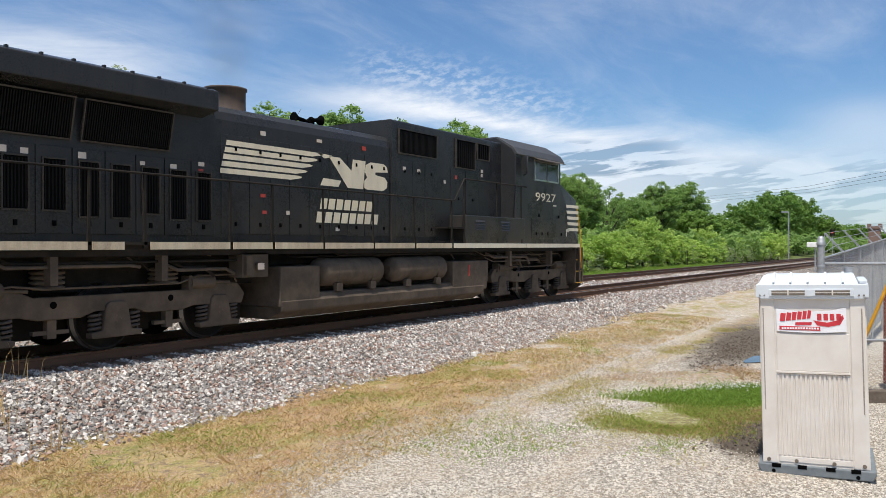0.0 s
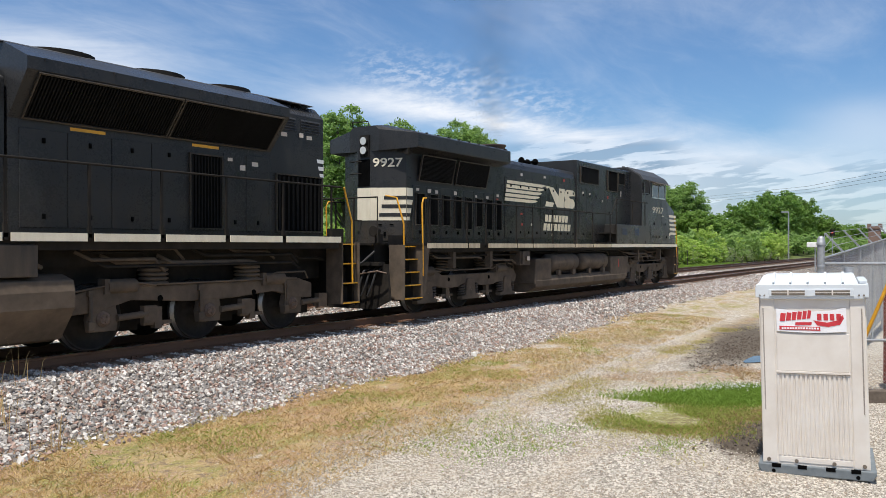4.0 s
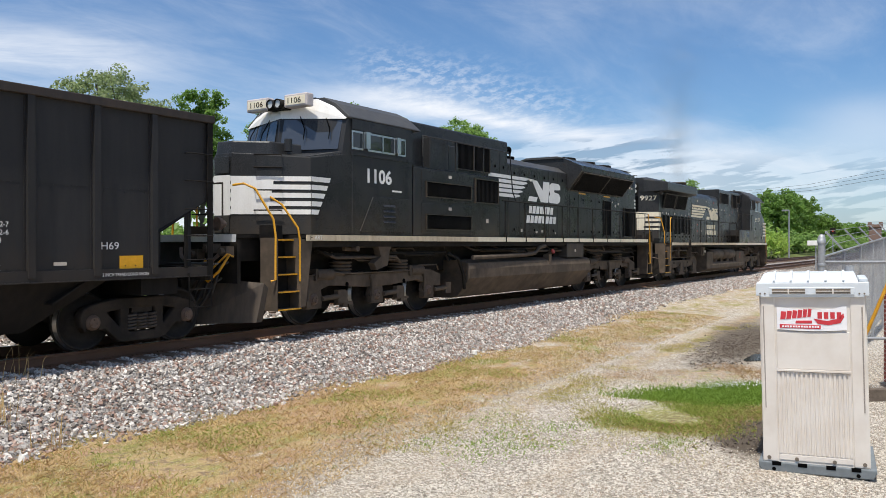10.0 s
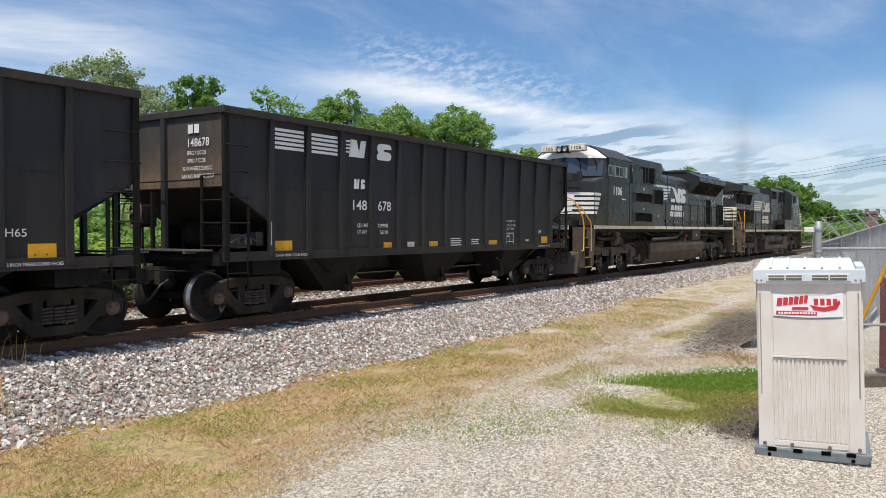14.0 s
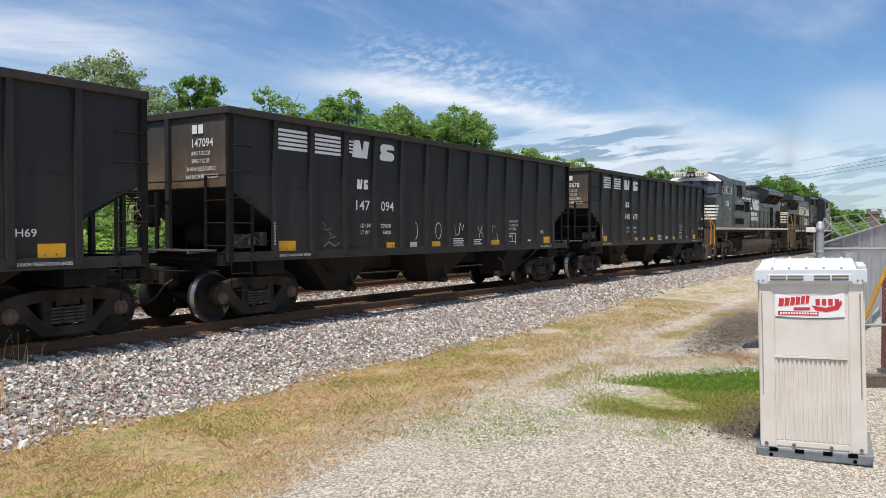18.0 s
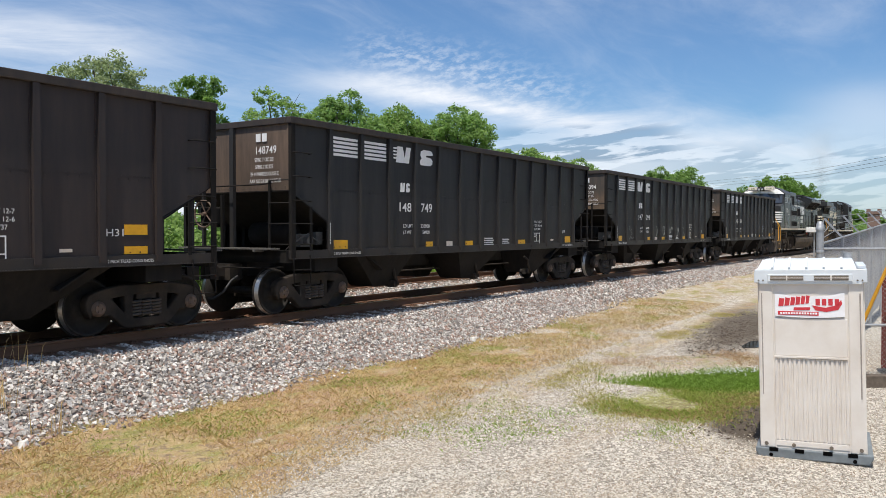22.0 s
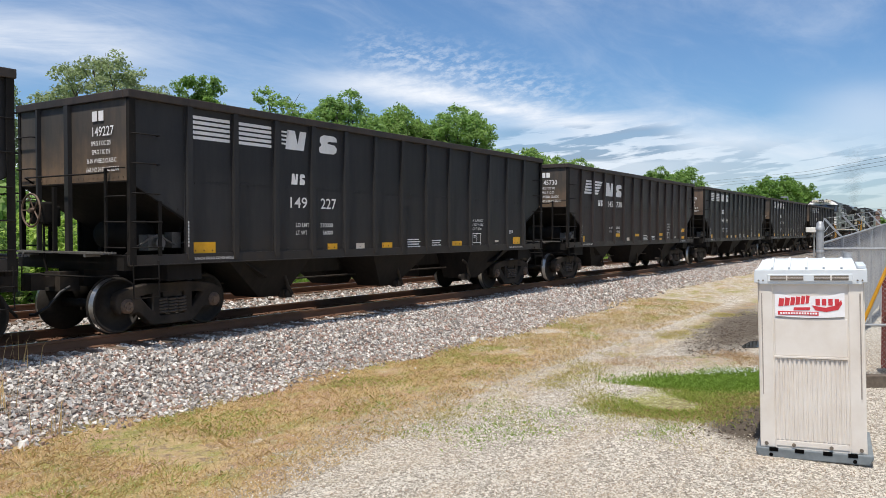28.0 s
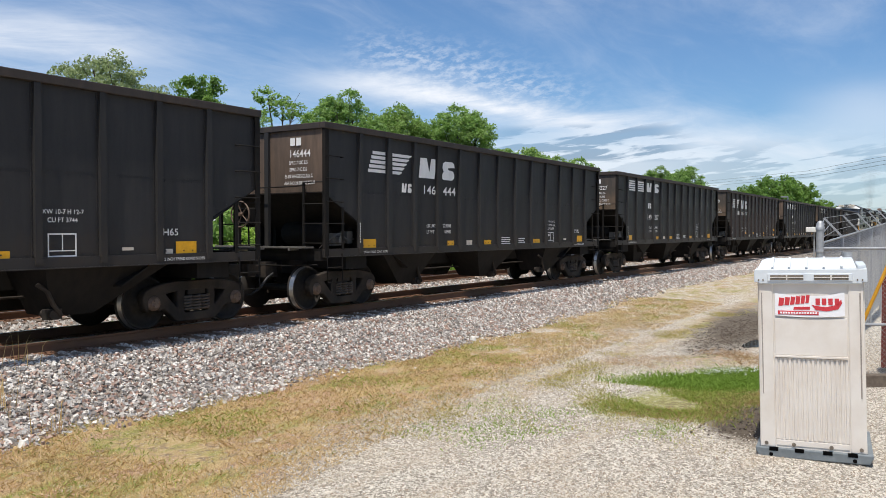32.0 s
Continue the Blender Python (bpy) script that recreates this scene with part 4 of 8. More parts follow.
    for j in range(8):
        bar(h, "stencil_line", o + 1.105, o + 1.125, 1.42 + j * 0.055, 1.455 + j * 0.055, white, -1.590)
    # rear end lettering, facing backwards
    turn = Matrix.Rotation(radians(-90), 4, "Z")

    def rear(words, y_left, z, size, width):
        text(h, words, 0, 0, size, white, m=Matrix.Translation((-7.285, y_left, z)) @ turn, width=width)
    for dy in (0.0, 0.17):
        part("owner_mark", Shape().box(-7.288, -7.284, -0.62 - dy - 0.13, -0.62 - dy, 3.44, 3.60), [white], h)
    rear(number, -0.62, 3.20, 0.155, 0.56)
    rear("SPRG 7 OC D5", -0.58, 3.05, 0.075, 0.52)
    rear("SPRG 7 IC D5", -0.60, 2.91, 0.075, 0.48)
    rear("36 IN WHEELS CLASS C", -0.46, 2.77, 0.075, 0.78)
    rear("AAR NO 24 BRAKE BEAM", -0.44, 2.63, 0.075, 0.86)


first = hopper_template()
cars = [first] + [copy_thing(first, pose(0, TRACK_Y, RAIL_TOP)) for _ in range(6)]
for car in cars[1:]:
    for truck_part in [o for o in car.children if o.name.startswith("truck")]:
        for w in truck_part.children:
            if w.name.startswith("wheelset"):
                rolling.append((w, w.matrix_basis.translation.x, 0, 0.457, 0.457))
white_old = painted("white_old", (0.50, 0.45, 0.44), (0.30, 0.24, 0.22), 0.6, 0.6)
facts = [("148678", ("229900", "56100"), "3744", "H69", 0, letter_white, False, "dusty black coal hopper with white stripes and numbers"),
         ("147094", ("229200", "56800"), "3744", "H65", 0, letter_white, False, "black coal hopper with chalk scribbles and a rusty end"),
         ("148749", ("230000", "56000"), "3744", "H69", 0, letter_white, False, "clean black coal hopper with crisp white numbers"),
         ("145730", ("228900", "57100"), "3737", "H31", 1, letter_white, True, "rust-brown stained coal hopper with patched yellow plates"),
         ("149227", ("230000", "56000"), "3744", "H69", 0, letter_white, False, "black coal hopper with white numbers and yellow plates"),
         ("146444", ("229100", "56900"), "3737", "HP30R", 1, letter_white, False, "black coal hopper with a faded brown end sheet"),
         ("", ("", ""), "3744", "H65", 2, letter_white, False, "plain black coal hopper coupled last in the train")]
rusty = {}
chalk = plain("chalk", (0.30, 0.31, 0.29), 0.9, 0, 40, 0.3)
faded_end = next(o for o in first.children if o.name.startswith("end_sheet") and o.data.vertices[0].co.x < 0).data.copy()
faded_end.materials[0] = painted("end_faded", (0.085, 0.062, 0.048), (0.200, 0.135, 0.095), 0.7, 0.65, spec=0.25)
SLACK = (0.0, 0.06, 0.18, 0.12, 0.0, 0.0, 0.0)      # play in the couplings
for k, (car, f) in enumerate(zip(cars, facts)):
    car["label"] = f[7]
    moving.append((car, 7.29 - k * PITCH + SLACK[k]))
    if f[0]:
        decorate(car, k, *f[:6], f[6])
    else:
        o = -7.29
        text(car, "EXW 10-7 H 12-7", o + 10.28, 1.92, 0.07, letter_white, width=0.68)
        text(car, "CU FT 3744", o + 10.40, 1.80, 0.07, letter_white, width=0.46)
        for x0, x1, z0, z1 in ((10.40, 10.84, 1.62, 1.64), (10.40, 10.84, 1.30, 1.32), (10.40, 10.42, 1.32, 1.62), (10.82, 10.84, 1.32, 1.62), (10.42, 10.82, 1.38, 1.395), (10.615, 10.63, 1.395, 1.62)):
            bar(car, "stencil_frame", o + x0, o + x1, z0, z1, letter_white)
        text(car, "H65", o + 12.35, 1.60, 0.115, letter_white, width=0.30)
        bar(car, "reflector", o + 12.60, o + 13.02, 1.27, 1.50, reflector_yellow, -1.519)
        bar(car, "reflector", o + 9.30, o + 9.86, 1.28, 1.40, reflector_yellow, -1.519)
        bar(car, "small_plate", o + 11.60, o + 11.80, 1.37, 1.42, label_paper)
        bar(car, "small_plate", o + 12.40, o + 12.54, 1.29, 1.38, label_paper)
        text(car, "2 INCH TREAD COND SHOES", o + 12.34, 1.19, 0.05, letter_white, y=-1.5615, width=0.82)
    if k == 1:
        o = -7.29
        for pts in ([(2.50, 1.86), (2.62, 1.80), (2.54, 1.72), (2.70, 1.70), (2.80, 1.74)], [(2.70, 1.66), (2.80, 1.60), (2.72, 1.52), (2.92, 1.56)], [(2.56, 1.36), (2.72, 1.46), (2.88, 1.36), (3.06, 1.44)]):
            part("chalk_stroke", Shape().tube([(o + a, -1.5125, b) for a, b in pts], 0.006, 4), [chalk], car)
        for cx, turn0, turn1, rx, rz in ((5.78, -0.5, 0.5, 0.10, 0.20), (6.78, 0, 2, 0.13, 0.20), (8.80, -1, 0, 0.11, 0.15), (8.86, -0.1, 1.1, 0.10, 0.13), (9.55, 0.1, 1.4, 0.09, 0.11), (9.66, -0.9, 0.4, 0.10, 0.11)):
            arc = [math.pi * (turn0 + (turn1 - turn0) * i / 14) for i in range(15)]
            zc = {8.86: 1.52, 9.66: 1.50, 9.55: 1.72, 8.80: 1.82}[cx] if cx in (8.86, 9.66, 9.55, 8.80) else 1.68
            part("chalk_stroke", Shape().tube([(o + cx + rx * math.cos(a), -1.5125, zc + rz * math.sin(a)) for a in arc], 0.011, 4), [chalk], car)
        part("chalk_stroke", Shape().tube([(o + 7.52, -1.5125, 1.86), (o + 7.58, -1.5125, 1.56), (o + 7.74, -1.5125, 1.60), (o + 7.80, -1.5125, 1.88), (o + 7.90, -1.5125, 1.70), (o + 7.98, -1.5125, 1.84)], 0.011, 4), [chalk], car)
    if k in (2, 5):
        for piece in car.children:
            if piece.name.startswith("end_sheet") and piece.data.vertices[0].co.x < 0:
                piece.data = faded_end
    if f[6]:
        for piece in car.children:
            if piece.name.startswith(("side_panel", "rib", "end_side_panel")):
                if piece.data.name not in rusty:
                    rusty[piece.data.name] = piece.data.copy()
                    rusty[piece.data.name].materials[0] = hopper_rusty
                piece.data = rusty[piece.data.name]

# ---------------------------------------------------------------- locomotives
def grille_mesh(w, d, pitch=0.035, upright=True, depth=0.03):
    """A framed screen of slats in the xz plane, lower left corner at the origin, facing -y."""
    sh = Shape()
    sh.box(0, w, 0.0, 0.006, 0, d)
    sh.slot = 1
    n = int((w if upright else d) / pitch)
    for i in range(n):
        a = (i + 0.5) * (w if upright else d) / n
        if upright:
            sh.box(a - pitch * 0.22, a + pitch * 0.22, -depth, 0, 0.02, d - 0.02)
        else:
            sh.box(0.02, w - 0.02, -depth, 0, a - pitch * 0.22, a + pitch * 0.22)
    sh.slot = 2
    e = 0.025
    sh.box(-e, 0, -depth - 0.008, 0.006, -e, d + e).box(w, w + e, -depth - 0.008, 0.006, -e, d + e)
    sh.box(0, w, -depth - 0.008, 0.006, -e, 0).box(0, w, -depth - 0.008, 0.006, d, d + e)
    return sh


def grille(parent, x0, x1, z0, z1, y, pitch=0.035, upright=True, m=None, frame_mat=None):
    part("grille", grille_mesh(x1 - x0, z1 - z0, pitch, upright), [grille_black, grille_slat, frame_mat or loco_black], parent, at=m if m is not None else pose(x0, y, z0))


def slanted(x0, z0, y0, z1, y1):
    """The pose of a panel whose foot runs along x at (y0, z0) and which leans to (y1, z1)."""
    up_ = Vector((0, y1 - y0, z1 - z0)).normalized()
    out = Vector((1, 0, 0)).cross(up_)
    m = Matrix.Identity(4)
    for i in range(3):
        m[i][0], m[i][1], m[i][2] = (1, 0, 0)[i], -out[i] if out.y < 0 else out[i], up_[i]
    m[0][3], m[1][3], m[2][3] = x0, y0, z0
    return m


def doors(parent, xs_, z0, z1, y, latch_z=(2.15, 3.6), t=0.016, mat=None):
    """Hinged hood doors, each standing a little proud, with latches."""
    for a, b in zip(xs_, xs_[1:]):
        d = part("hood_door", Shape().box(a + 0.012, b - 0.012, y - t, y + 0.004, z0, z1), [mat or loco_black], parent, bevel=0.006)
        for z in latch_z:
            part("latch", Shape().box((a + b) / 2 - 0.022, (a + b) / 2 + 0.022, y - t - 0.022, y - t, z, z + 0.075).box((a + b) / 2 - 0.012, (a + b) / 2 + 0.012, y - t - 0.034, y - t - 0.02, z + 0.01, z + 0.04), [grille_black], d)


def handrail(parent, pts, posts, z0, y, mat=None, r=0.019):
    part("handrail", Shape().tube(pts, r, 8), [mat or loco_dusty], parent)
    for x, z in posts:
        part("stanchion", Shape().box(x - 0.022, x + 0.022, y - 0.012, y + 0.012, z0, z).box(x - 0.03, x + 0.03, y - 0.03, y + 0.02, z0 - 0.10, z0 + 0.12), [mat or loco_dusty], parent)


def steps(parent, x0, x1, y, z0, z1, n, side=-1):
    """A stair well at a corner: treads with yellow nosing between two cheeks."""
    for x in (x0, x1):
        part("step_cheek", Shape().prism([(x, z0), (x + 0.02, z0), (x + 0.02, z1), (x, z1)], "y", y, y - side * 0.45), [underframe], parent)
    for i in range(n):
        z = z0 + 0.03 + (z1 - z0 - 0.06) * i / (n - 1)
        inn = 0.05 * i
        part("step_tread", Shape().box(x0 + 0.02, x1, y - side * inn, y - side * (inn + 0.28), z - 0.02, z), [underframe], parent)
        part("tread_nosing", Shape().box(x0 + 0.02, x1, y - side * inn + side * 0.012, y - side * inn, z - 0.024, z + 0.004), [rail_yellow], parent, "worn yellow step edge")
        part("step_riser", Shape().box(x0 + 0.02, x1, y - side * (inn + 0.29), y - side * (inn + 0.30), z, z + (z1 - z0) / n), [frame_dark], parent)


def loco_truck(parent, x, r, axles, style):
    tr = new("truck")
    tr.parent, tr.matrix_basis = parent, pose(x, 0, 0)
    ws = wheelset_mesh(r, cap=1.16)
    for a in axles:
        w = part("wheelset", ws, None, tr, at=pose(a, 0, r))
        rolling.append((w, a, 0, r, r))
    a0, a1 = min(axles), max(axles)
    for s in (-1, 1):
        y0, y1 = s * 1.00, s * 1.14
        sh = Shape()
        if style == "cast":
            sh.prism([(a0 - 0.62, 0.80), (a0 - 0.45, 1.00), (a0 + 0.5, 1.02), (a0 + 0.75, 0.92), (a1 - 0.75, 0.92), (a1 - 0.5, 1.02), (a1 + 0.45, 1.00), (a1 + 0.62, 0.80),
                      (a1 + 0.55, 0.62), (a1 - 0.55, 0.64), (a1 - 0.8, 0.58), (0.6, 0.58), (0.35, 0.66), (-0.35, 0.66), (-0.6, 0.58), (a0 + 0.8, 0.58), (a0 + 0.55, 0.64), (a0 - 0.55, 0.62)], "y", y0, y1)
        else:
            sh.prism([(a0 - 0.55, 0.62), (a0 - 0.55, 0.92), (a0 - 0.2, 1.02), (a1 + 0.2, 1.02), (a1 + 0.55, 0.92), (a1 + 0.55, 0.62), (a1 + 0.1, 0.64), (a1 - 0.5, 0.80), (0.5, 0.72), (-0.5, 0.72), (a0 + 0.5, 0.80), (a0 - 0.1, 0.64)], "y", y0, y1)
        part("side_frame", sh, [underframe], tr, bevel=0.02)
        for a in axles:
            bx = Shape()
            if style == "cast":
                bx.prism([(a - 0.44, 0.24), (a + 0.44, 0.24), (a + 0.46, 0.33), (a + 0.26, 0.36), (a + 0.19, 0.74), (a + 0.14, 0.80), (a - 0.14, 0.80), (a - 0.19, 0.74), (a - 0.26, 0.36), (a - 0.46, 0.33)], "y", s * 1.02, s * 1.19)
                part("journal_box", bx, [underframe], tr, bevel=0.02)
                for e in (-1, 1):
                    spn = Shape()
                    coil(spn, a + e * 0.345, s * 1.09, 0.35, 0.62, 0.085, 4)
                    part("spring", spn, [spring_steel], tr)
            else:
                bx.prism([(a - 0.24, r - 0.20), (a + 0.24, r - 0.20), (a + 0.27, r), (a + 0.22, r + 0.22), (a - 0.22, r + 0.22), (a - 0.27, r)], "y", s * 1.02, s * 1.13)
                bx.cyl((a - 0.24, s * 1.18, r - 0.04), (a - 0.24, s * 1.18, r + 0.40), 0.035, 8)
                bx.box(a - 0.30, a - 0.18, s * 1.10, s * 1.22, r - 0.16, r - 0.02).box(a - 0.29, a - 0.19, s * 1.10, s * 1.20, r + 0.36, r + 0.46)
                part("journal_box", bx, [underframe], tr, bevel=0.015)
                link = Shape().cyl((a + 0.22, s * 1.16, r), (a + 0.78, s * 1.16, r + 0.03), 0.055, 10).box(a + 0.7, a + 0.95, s * 1.08, s * 1.2, r - 0.12, r + 0.16)
                part("traction_link", link, [underframe], tr)
        for x_ in ((a0 + 0.05, a1 - 0.35) if style == "cast" else (a0 + 0.35, a1 - 0.5)):
            cy = Shape().cyl((x_ - 0.30, s * 1.12, 1.04), (x_ + 0.22, s * 1.12, 1.04), 0.115, 14).cyl((x_ + 0.22, s * 1.12, 1.04), (x_ + 0.60, s * 1.14, 1.02), 0.03, 8)
            cy.box(x_ - 0.36, x_ - 0.28, s * 1.0, s * 1.2, 0.92, 1.16)
            part("brake_cylinder", cy, [underframe], tr)
        rod = Shape().tube([(a0 - 0.5, s * 1.16, 0.98), (a0 + 0.4, s * 1.18, 1.10), (a0 + 0.9, s * 1.18, 1.04), (a1 - 0.9, s * 1.18, 1.04), (a1 - 0.5, s * 1.18, 1.16), (a1 + 0.3, s * 1.18, 1.16), (a1 + 0.4, s * 1.16, 1.02)], 0.018, 6)
        part("brake_pipe", rod, [underframe], tr)
        for a, b in zip(axles, axles[1:]):
            sh = Shape().box((a + b) / 2 - 0.07, (a + b) / 2 + 0.07, s * 0.98, s * 1.10, 0.30, 0.66).box((a + b) / 2 - 0.28, (a + b) / 2 + 0.28, s * 1.0, s * 1.08, 0.36, 0.42)
            part("brake_shoe_hanger", sh, [underframe], tr)
            # black disc on the frame, painted as the shade of a hole
            holes = Shape().cyl(((a + b) / 2, s * 1.139, 0.80), ((a + b) / 2, s * 1.146, 0.80), 0.055, 12)
            part("frame_hole", holes, [grille_black], tr)
        for x_ in (a0 + 1.05, a1 - 1.05):
            for j in range(4):
                part("rubber_spring_ring", Shape().lathe((x_, s * 0.95, 1.02 + j * 0.075), (0, 0, 1), [(0, 0.20), (0.02, 0.25), (0.05, 0.25), (0.07, 0.20)], 14), [underframe], tr)
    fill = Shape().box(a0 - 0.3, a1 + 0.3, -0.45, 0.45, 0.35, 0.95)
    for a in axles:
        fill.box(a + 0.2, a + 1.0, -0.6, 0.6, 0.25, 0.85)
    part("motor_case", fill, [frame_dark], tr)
    return tr


def emblem(parent, x0, x1, xb, xc, z0, z1, y, mat):
    """The stripes that end in a ragged mane, and the two emblem blocks behind them."""
    d = (z1 - z0) / 5
    for i in range(5):
        za, zb = z1 - i * d, z1 - i * d - d * 0.72
        lean = (z1 - za) * 0.28
        tip = x1 - (i % 5) * 0.16
        mark(parent, "emblem_stripe", [(x0 - lean - 0.02, zb), (tip - 0.28, zb), (tip, zb + d * 0.35), (tip + 0.05, za - 0.02), (tip - 0.05, za), (x0 - lean, za)], mat, y)
    mark(parent, "emblem_mane", [(x1 - 0.15, z1), (x1 + 0.10, z1 - 0.10), (x1 + 0.30, z1 - 0.06), (x1 + 0.34, z1 - 0.02)], mat, y)
    w = xc - xb
    mark(parent, "emblem_block", [(xb - 0.06 * w, z0 - 0.02), (xb + 0.20 * w, z0 - 0.02), (xb + 0.24 * w, z0 + 0.12), (xb - 0.02 * w, z0 + 0.14)], mat, y)
    mark(parent, "emblem_block", [(xb + 0.06 * w, z1 - 0.04), (xb + 0.22 * w, z1 - 0.04), (xb + 0.40 * w, z0 + 0.36), (xb + 0.42 * w, z1 - 0.04), (xb + 0.62 * w, z1 - 0.04), (xb + 0.58 * w, z0 - 0.02), (xb + 0.34 * w, z0 - 0.02)], mat, y)
    mark(parent, "emblem_block", block_s(xb + 0.60 * w, xc, z0 - 0.02, z1 - 0.05), mat, y)


def name_blocks(parent, x0, x1, z, d, n, y, mat):
    """A painted name as a row of plain slanted blocks."""
    w = (x1 - x0) / n
    for i in range(n):
        a = x0 + i * w
        mark(parent, "name_block", [(a, z), (a + w * 0.78, z), (a + w * 0.78 + d * 0.2, z + d), (a + d * 0.2, z + d)], mat, y)


def stickers(parent, rng, spots, y):
    for x, z in spots:
        w, d = rng.uniform(0.09, 0.16), rng.uniform(0.06, 0.12)
        part("sticker", Shape().box(x, x + w, y - 0.003, y, z, z + d), [label_red if rng.random() < 0.12 else label_paper], parent)


def settle(thing, s0):
    """Move the parts, drawn in the train's own measure, onto the vehicle's middle."""
    for o in thing.children:
        o.matrix_basis = Matrix.Translation((-s0, 0, 0)) @ o.matrix_basis
    moving.append((thing, s0))


def hood(parent, name, x0, x1, half, z0, z1, r, mat, label=""):
    """A long hood section with rounded shoulders."""
    prof = [(-half, z0), (half, z0), (half, z1 - r)] + [(half - r + r * math.cos(a), z1 - r + r * math.sin(a)) for a in (radians(30), radians(60))] + \
           [(half - r, z1), (-half + r, z1)] + [(-half + r - r * math.cos(a), z1 - r + r * math.sin(a)) for a in (radians(60), radians(30))] + [(-half, z1 - r)]
    return part(name, Shape().prism(prof, "x", x0, x1), [mat], parent, label)


def pipes_under(parent, x0, x1, z0, z1, y, rng, n):
    for i in range(n):
        z = rng.uniform(z0, z1)
        a, b = sorted((rng.uniform(x0, x1), rng.uniform(x0, x1)))
        if b - a < 0.8:
            b = a + 0.8
        yy = y + rng.uniform(0, 0.3)
        pts = [(a, yy + 0.2, z + 0.12), (a + 0.15, yy, z), (b - 0.2, yy, z), (b, yy, z - rng.uniform(0.0, 0.25))]
        part("pipe", Shape().tube(pts, rng.uniform(0.015, 0.04), 7), [underframe if rng.random() < 0.6 else frame_dark], parent)


def loco_leader():
    """The leading engine: short wide nose forward, winged radiator over the rear."""
    t = empty("diesel_locomotive", pose(0, TRACK_Y, RAIL_TOP), "black diesel locomotive with cream stripes leading the train", "locomotive", "locomotives of the train")
    rng = random.Random(11)
    part("walkway_deck", Shape().box(39.9, 60.05, -1.53, 1.53, 1.69, 1.74).box(38.75, 39.9, -0.9, 0.9, 1.69, 1.74), [frame_dark], t)
    part("underframe", Shape().box(38.95, 60.05, -0.85, 0.85, 1.30, 1.69), [frame_dark], t)
    for s in (-1, 1):
        part("side_channel", Shape().box(40.0, 60.0, s * 1.45, s * 1.35, 1.52, 1.69), [frame_dark], t)
    for a, b in ((40.15, 42.0), (42.08, 42.62), (43.1, 44.74), (44.82, 45.77), (45.85, 47.18), (47.26, 48.82), (48.90, 50.38), (50.48, 52.02), (52.12, 56.1), (56.15, 60.0)):
        for s in (-1, 1):
            part("sill_strip", Shape().box(a, b, s * 1.53, s * 1.55, 1.62, 1.742), [sill_cream if b < 52.5 else loco_cream], t, "flaking cream sill stripe")
    # hood, rear to front
    rear = Shape()
    rear.prism([(39.62, -0.20), (39.62, 0.20), (40.06, 0.97), (44.9, 0.97), (44.9, -0.97), (40.06, -0.97)], "z", 1.74, 4.06)
    part("radiator_hood", rear, [loco_black], t)
    wing = Shape().prism([(-1.40, 4.06), (-1.40, 4.40), (-1.30, 4.44), (-0.45, 4.66), (0.45, 4.66), (1.30, 4.44), (1.40, 4.40), (1.40, 4.06), (0.95, 3.96), (-0.95, 3.96)], "x", 39.95, 44.62)
    part("radiator_wing", wing, [loco_black], t, "overhanging black radiator wing", 0.02)
    crown = Shape().hull([(39.63, -0.45, 4.0), (39.63, 0.45, 4.0), (39.63, 0.45, 4.52), (39.63, 0.34, 4.62), (39.63, -0.34, 4.62), (39.63, -0.45, 4.52)],
                         [(39.96, -1.38, 4.06), (39.96, 1.38, 4.06), (39.96, 1.385, 4.40), (39.96, 0.45, 4.66), (39.96, -0.45, 4.66), (39.96, -1.385, 4.40)])
    part("radiator_crown", crown, [loco_black], t)
    for i in range(9):
        part("lifting_lug", Shape().box(40.4 + i * 0.5, 40.44 + i * 0.5, -1.36, -1.30, 4.42, 4.46), [loco_black], t)
    for a, b in ((40.55, 42.05), (42.25, 43.85)):
        grille(t, 0, b - a, 0, 0.62, 0, 0.04, True, slanted(a, 3.32, -0.985, 3.93, -1.12))
    xs_ = [40.30, 40.92, 41.52, 42.10, 42.66, 43.22, 43.78, 44.34, 44.88]
    for a, b in zip(xs_, xs_[1:]):
        d = part("radiator_door", Shape().box(a + 0.012, b - 0.012, -0.992, -0.966, 1.86, 3.18), [loco_black], t, bevel=0.006)
        dz = rng.choice((2.14, 2.22))
        screen = part("door_screen", grille_mesh(b - a - 0.24, 2.98 - dz, 0.05, True, 0.014), [grille_black, grille_slat, loco_black], d, at=pose(a + 0.12, -0.999, dz))
        tagged(screen, kind="stuff")
        part("latch", Shape().box((a + b) / 2 - 0.025, (a + b) / 2 + 0.025, -1.02, -0.992, 1.98, 2.06), [grille_black], d)
    stickers(t, rng, [(40.45, 3.05), (40.95, 3.02), (41.3, 3.02), (42.2, 3.03), (43.3, 3.02), (43.9, 2.98), (44.5, 3.10), (44.5, 2.99)], -0.994)
    hood(t, "engine_hood", 44.9, 50.2, 0.97, 1.74, 4.30, 0.30, loco_black)
    doors(t, [45.02, 45.72, 46.26, 46.80, 47.40, 48.00, 48.60, 49.20, 49.70, 50.12], 1.90, 3.74, -0.97, (2.05, 3.45))
    stickers(t, rng, [(46.0, 3.82), (47.6, 3.86), (49.1, 3.84), (46.0, 2.62), (46.05, 2.30), (48.2, 2.0), (46.7, 2.3)], -0.990)
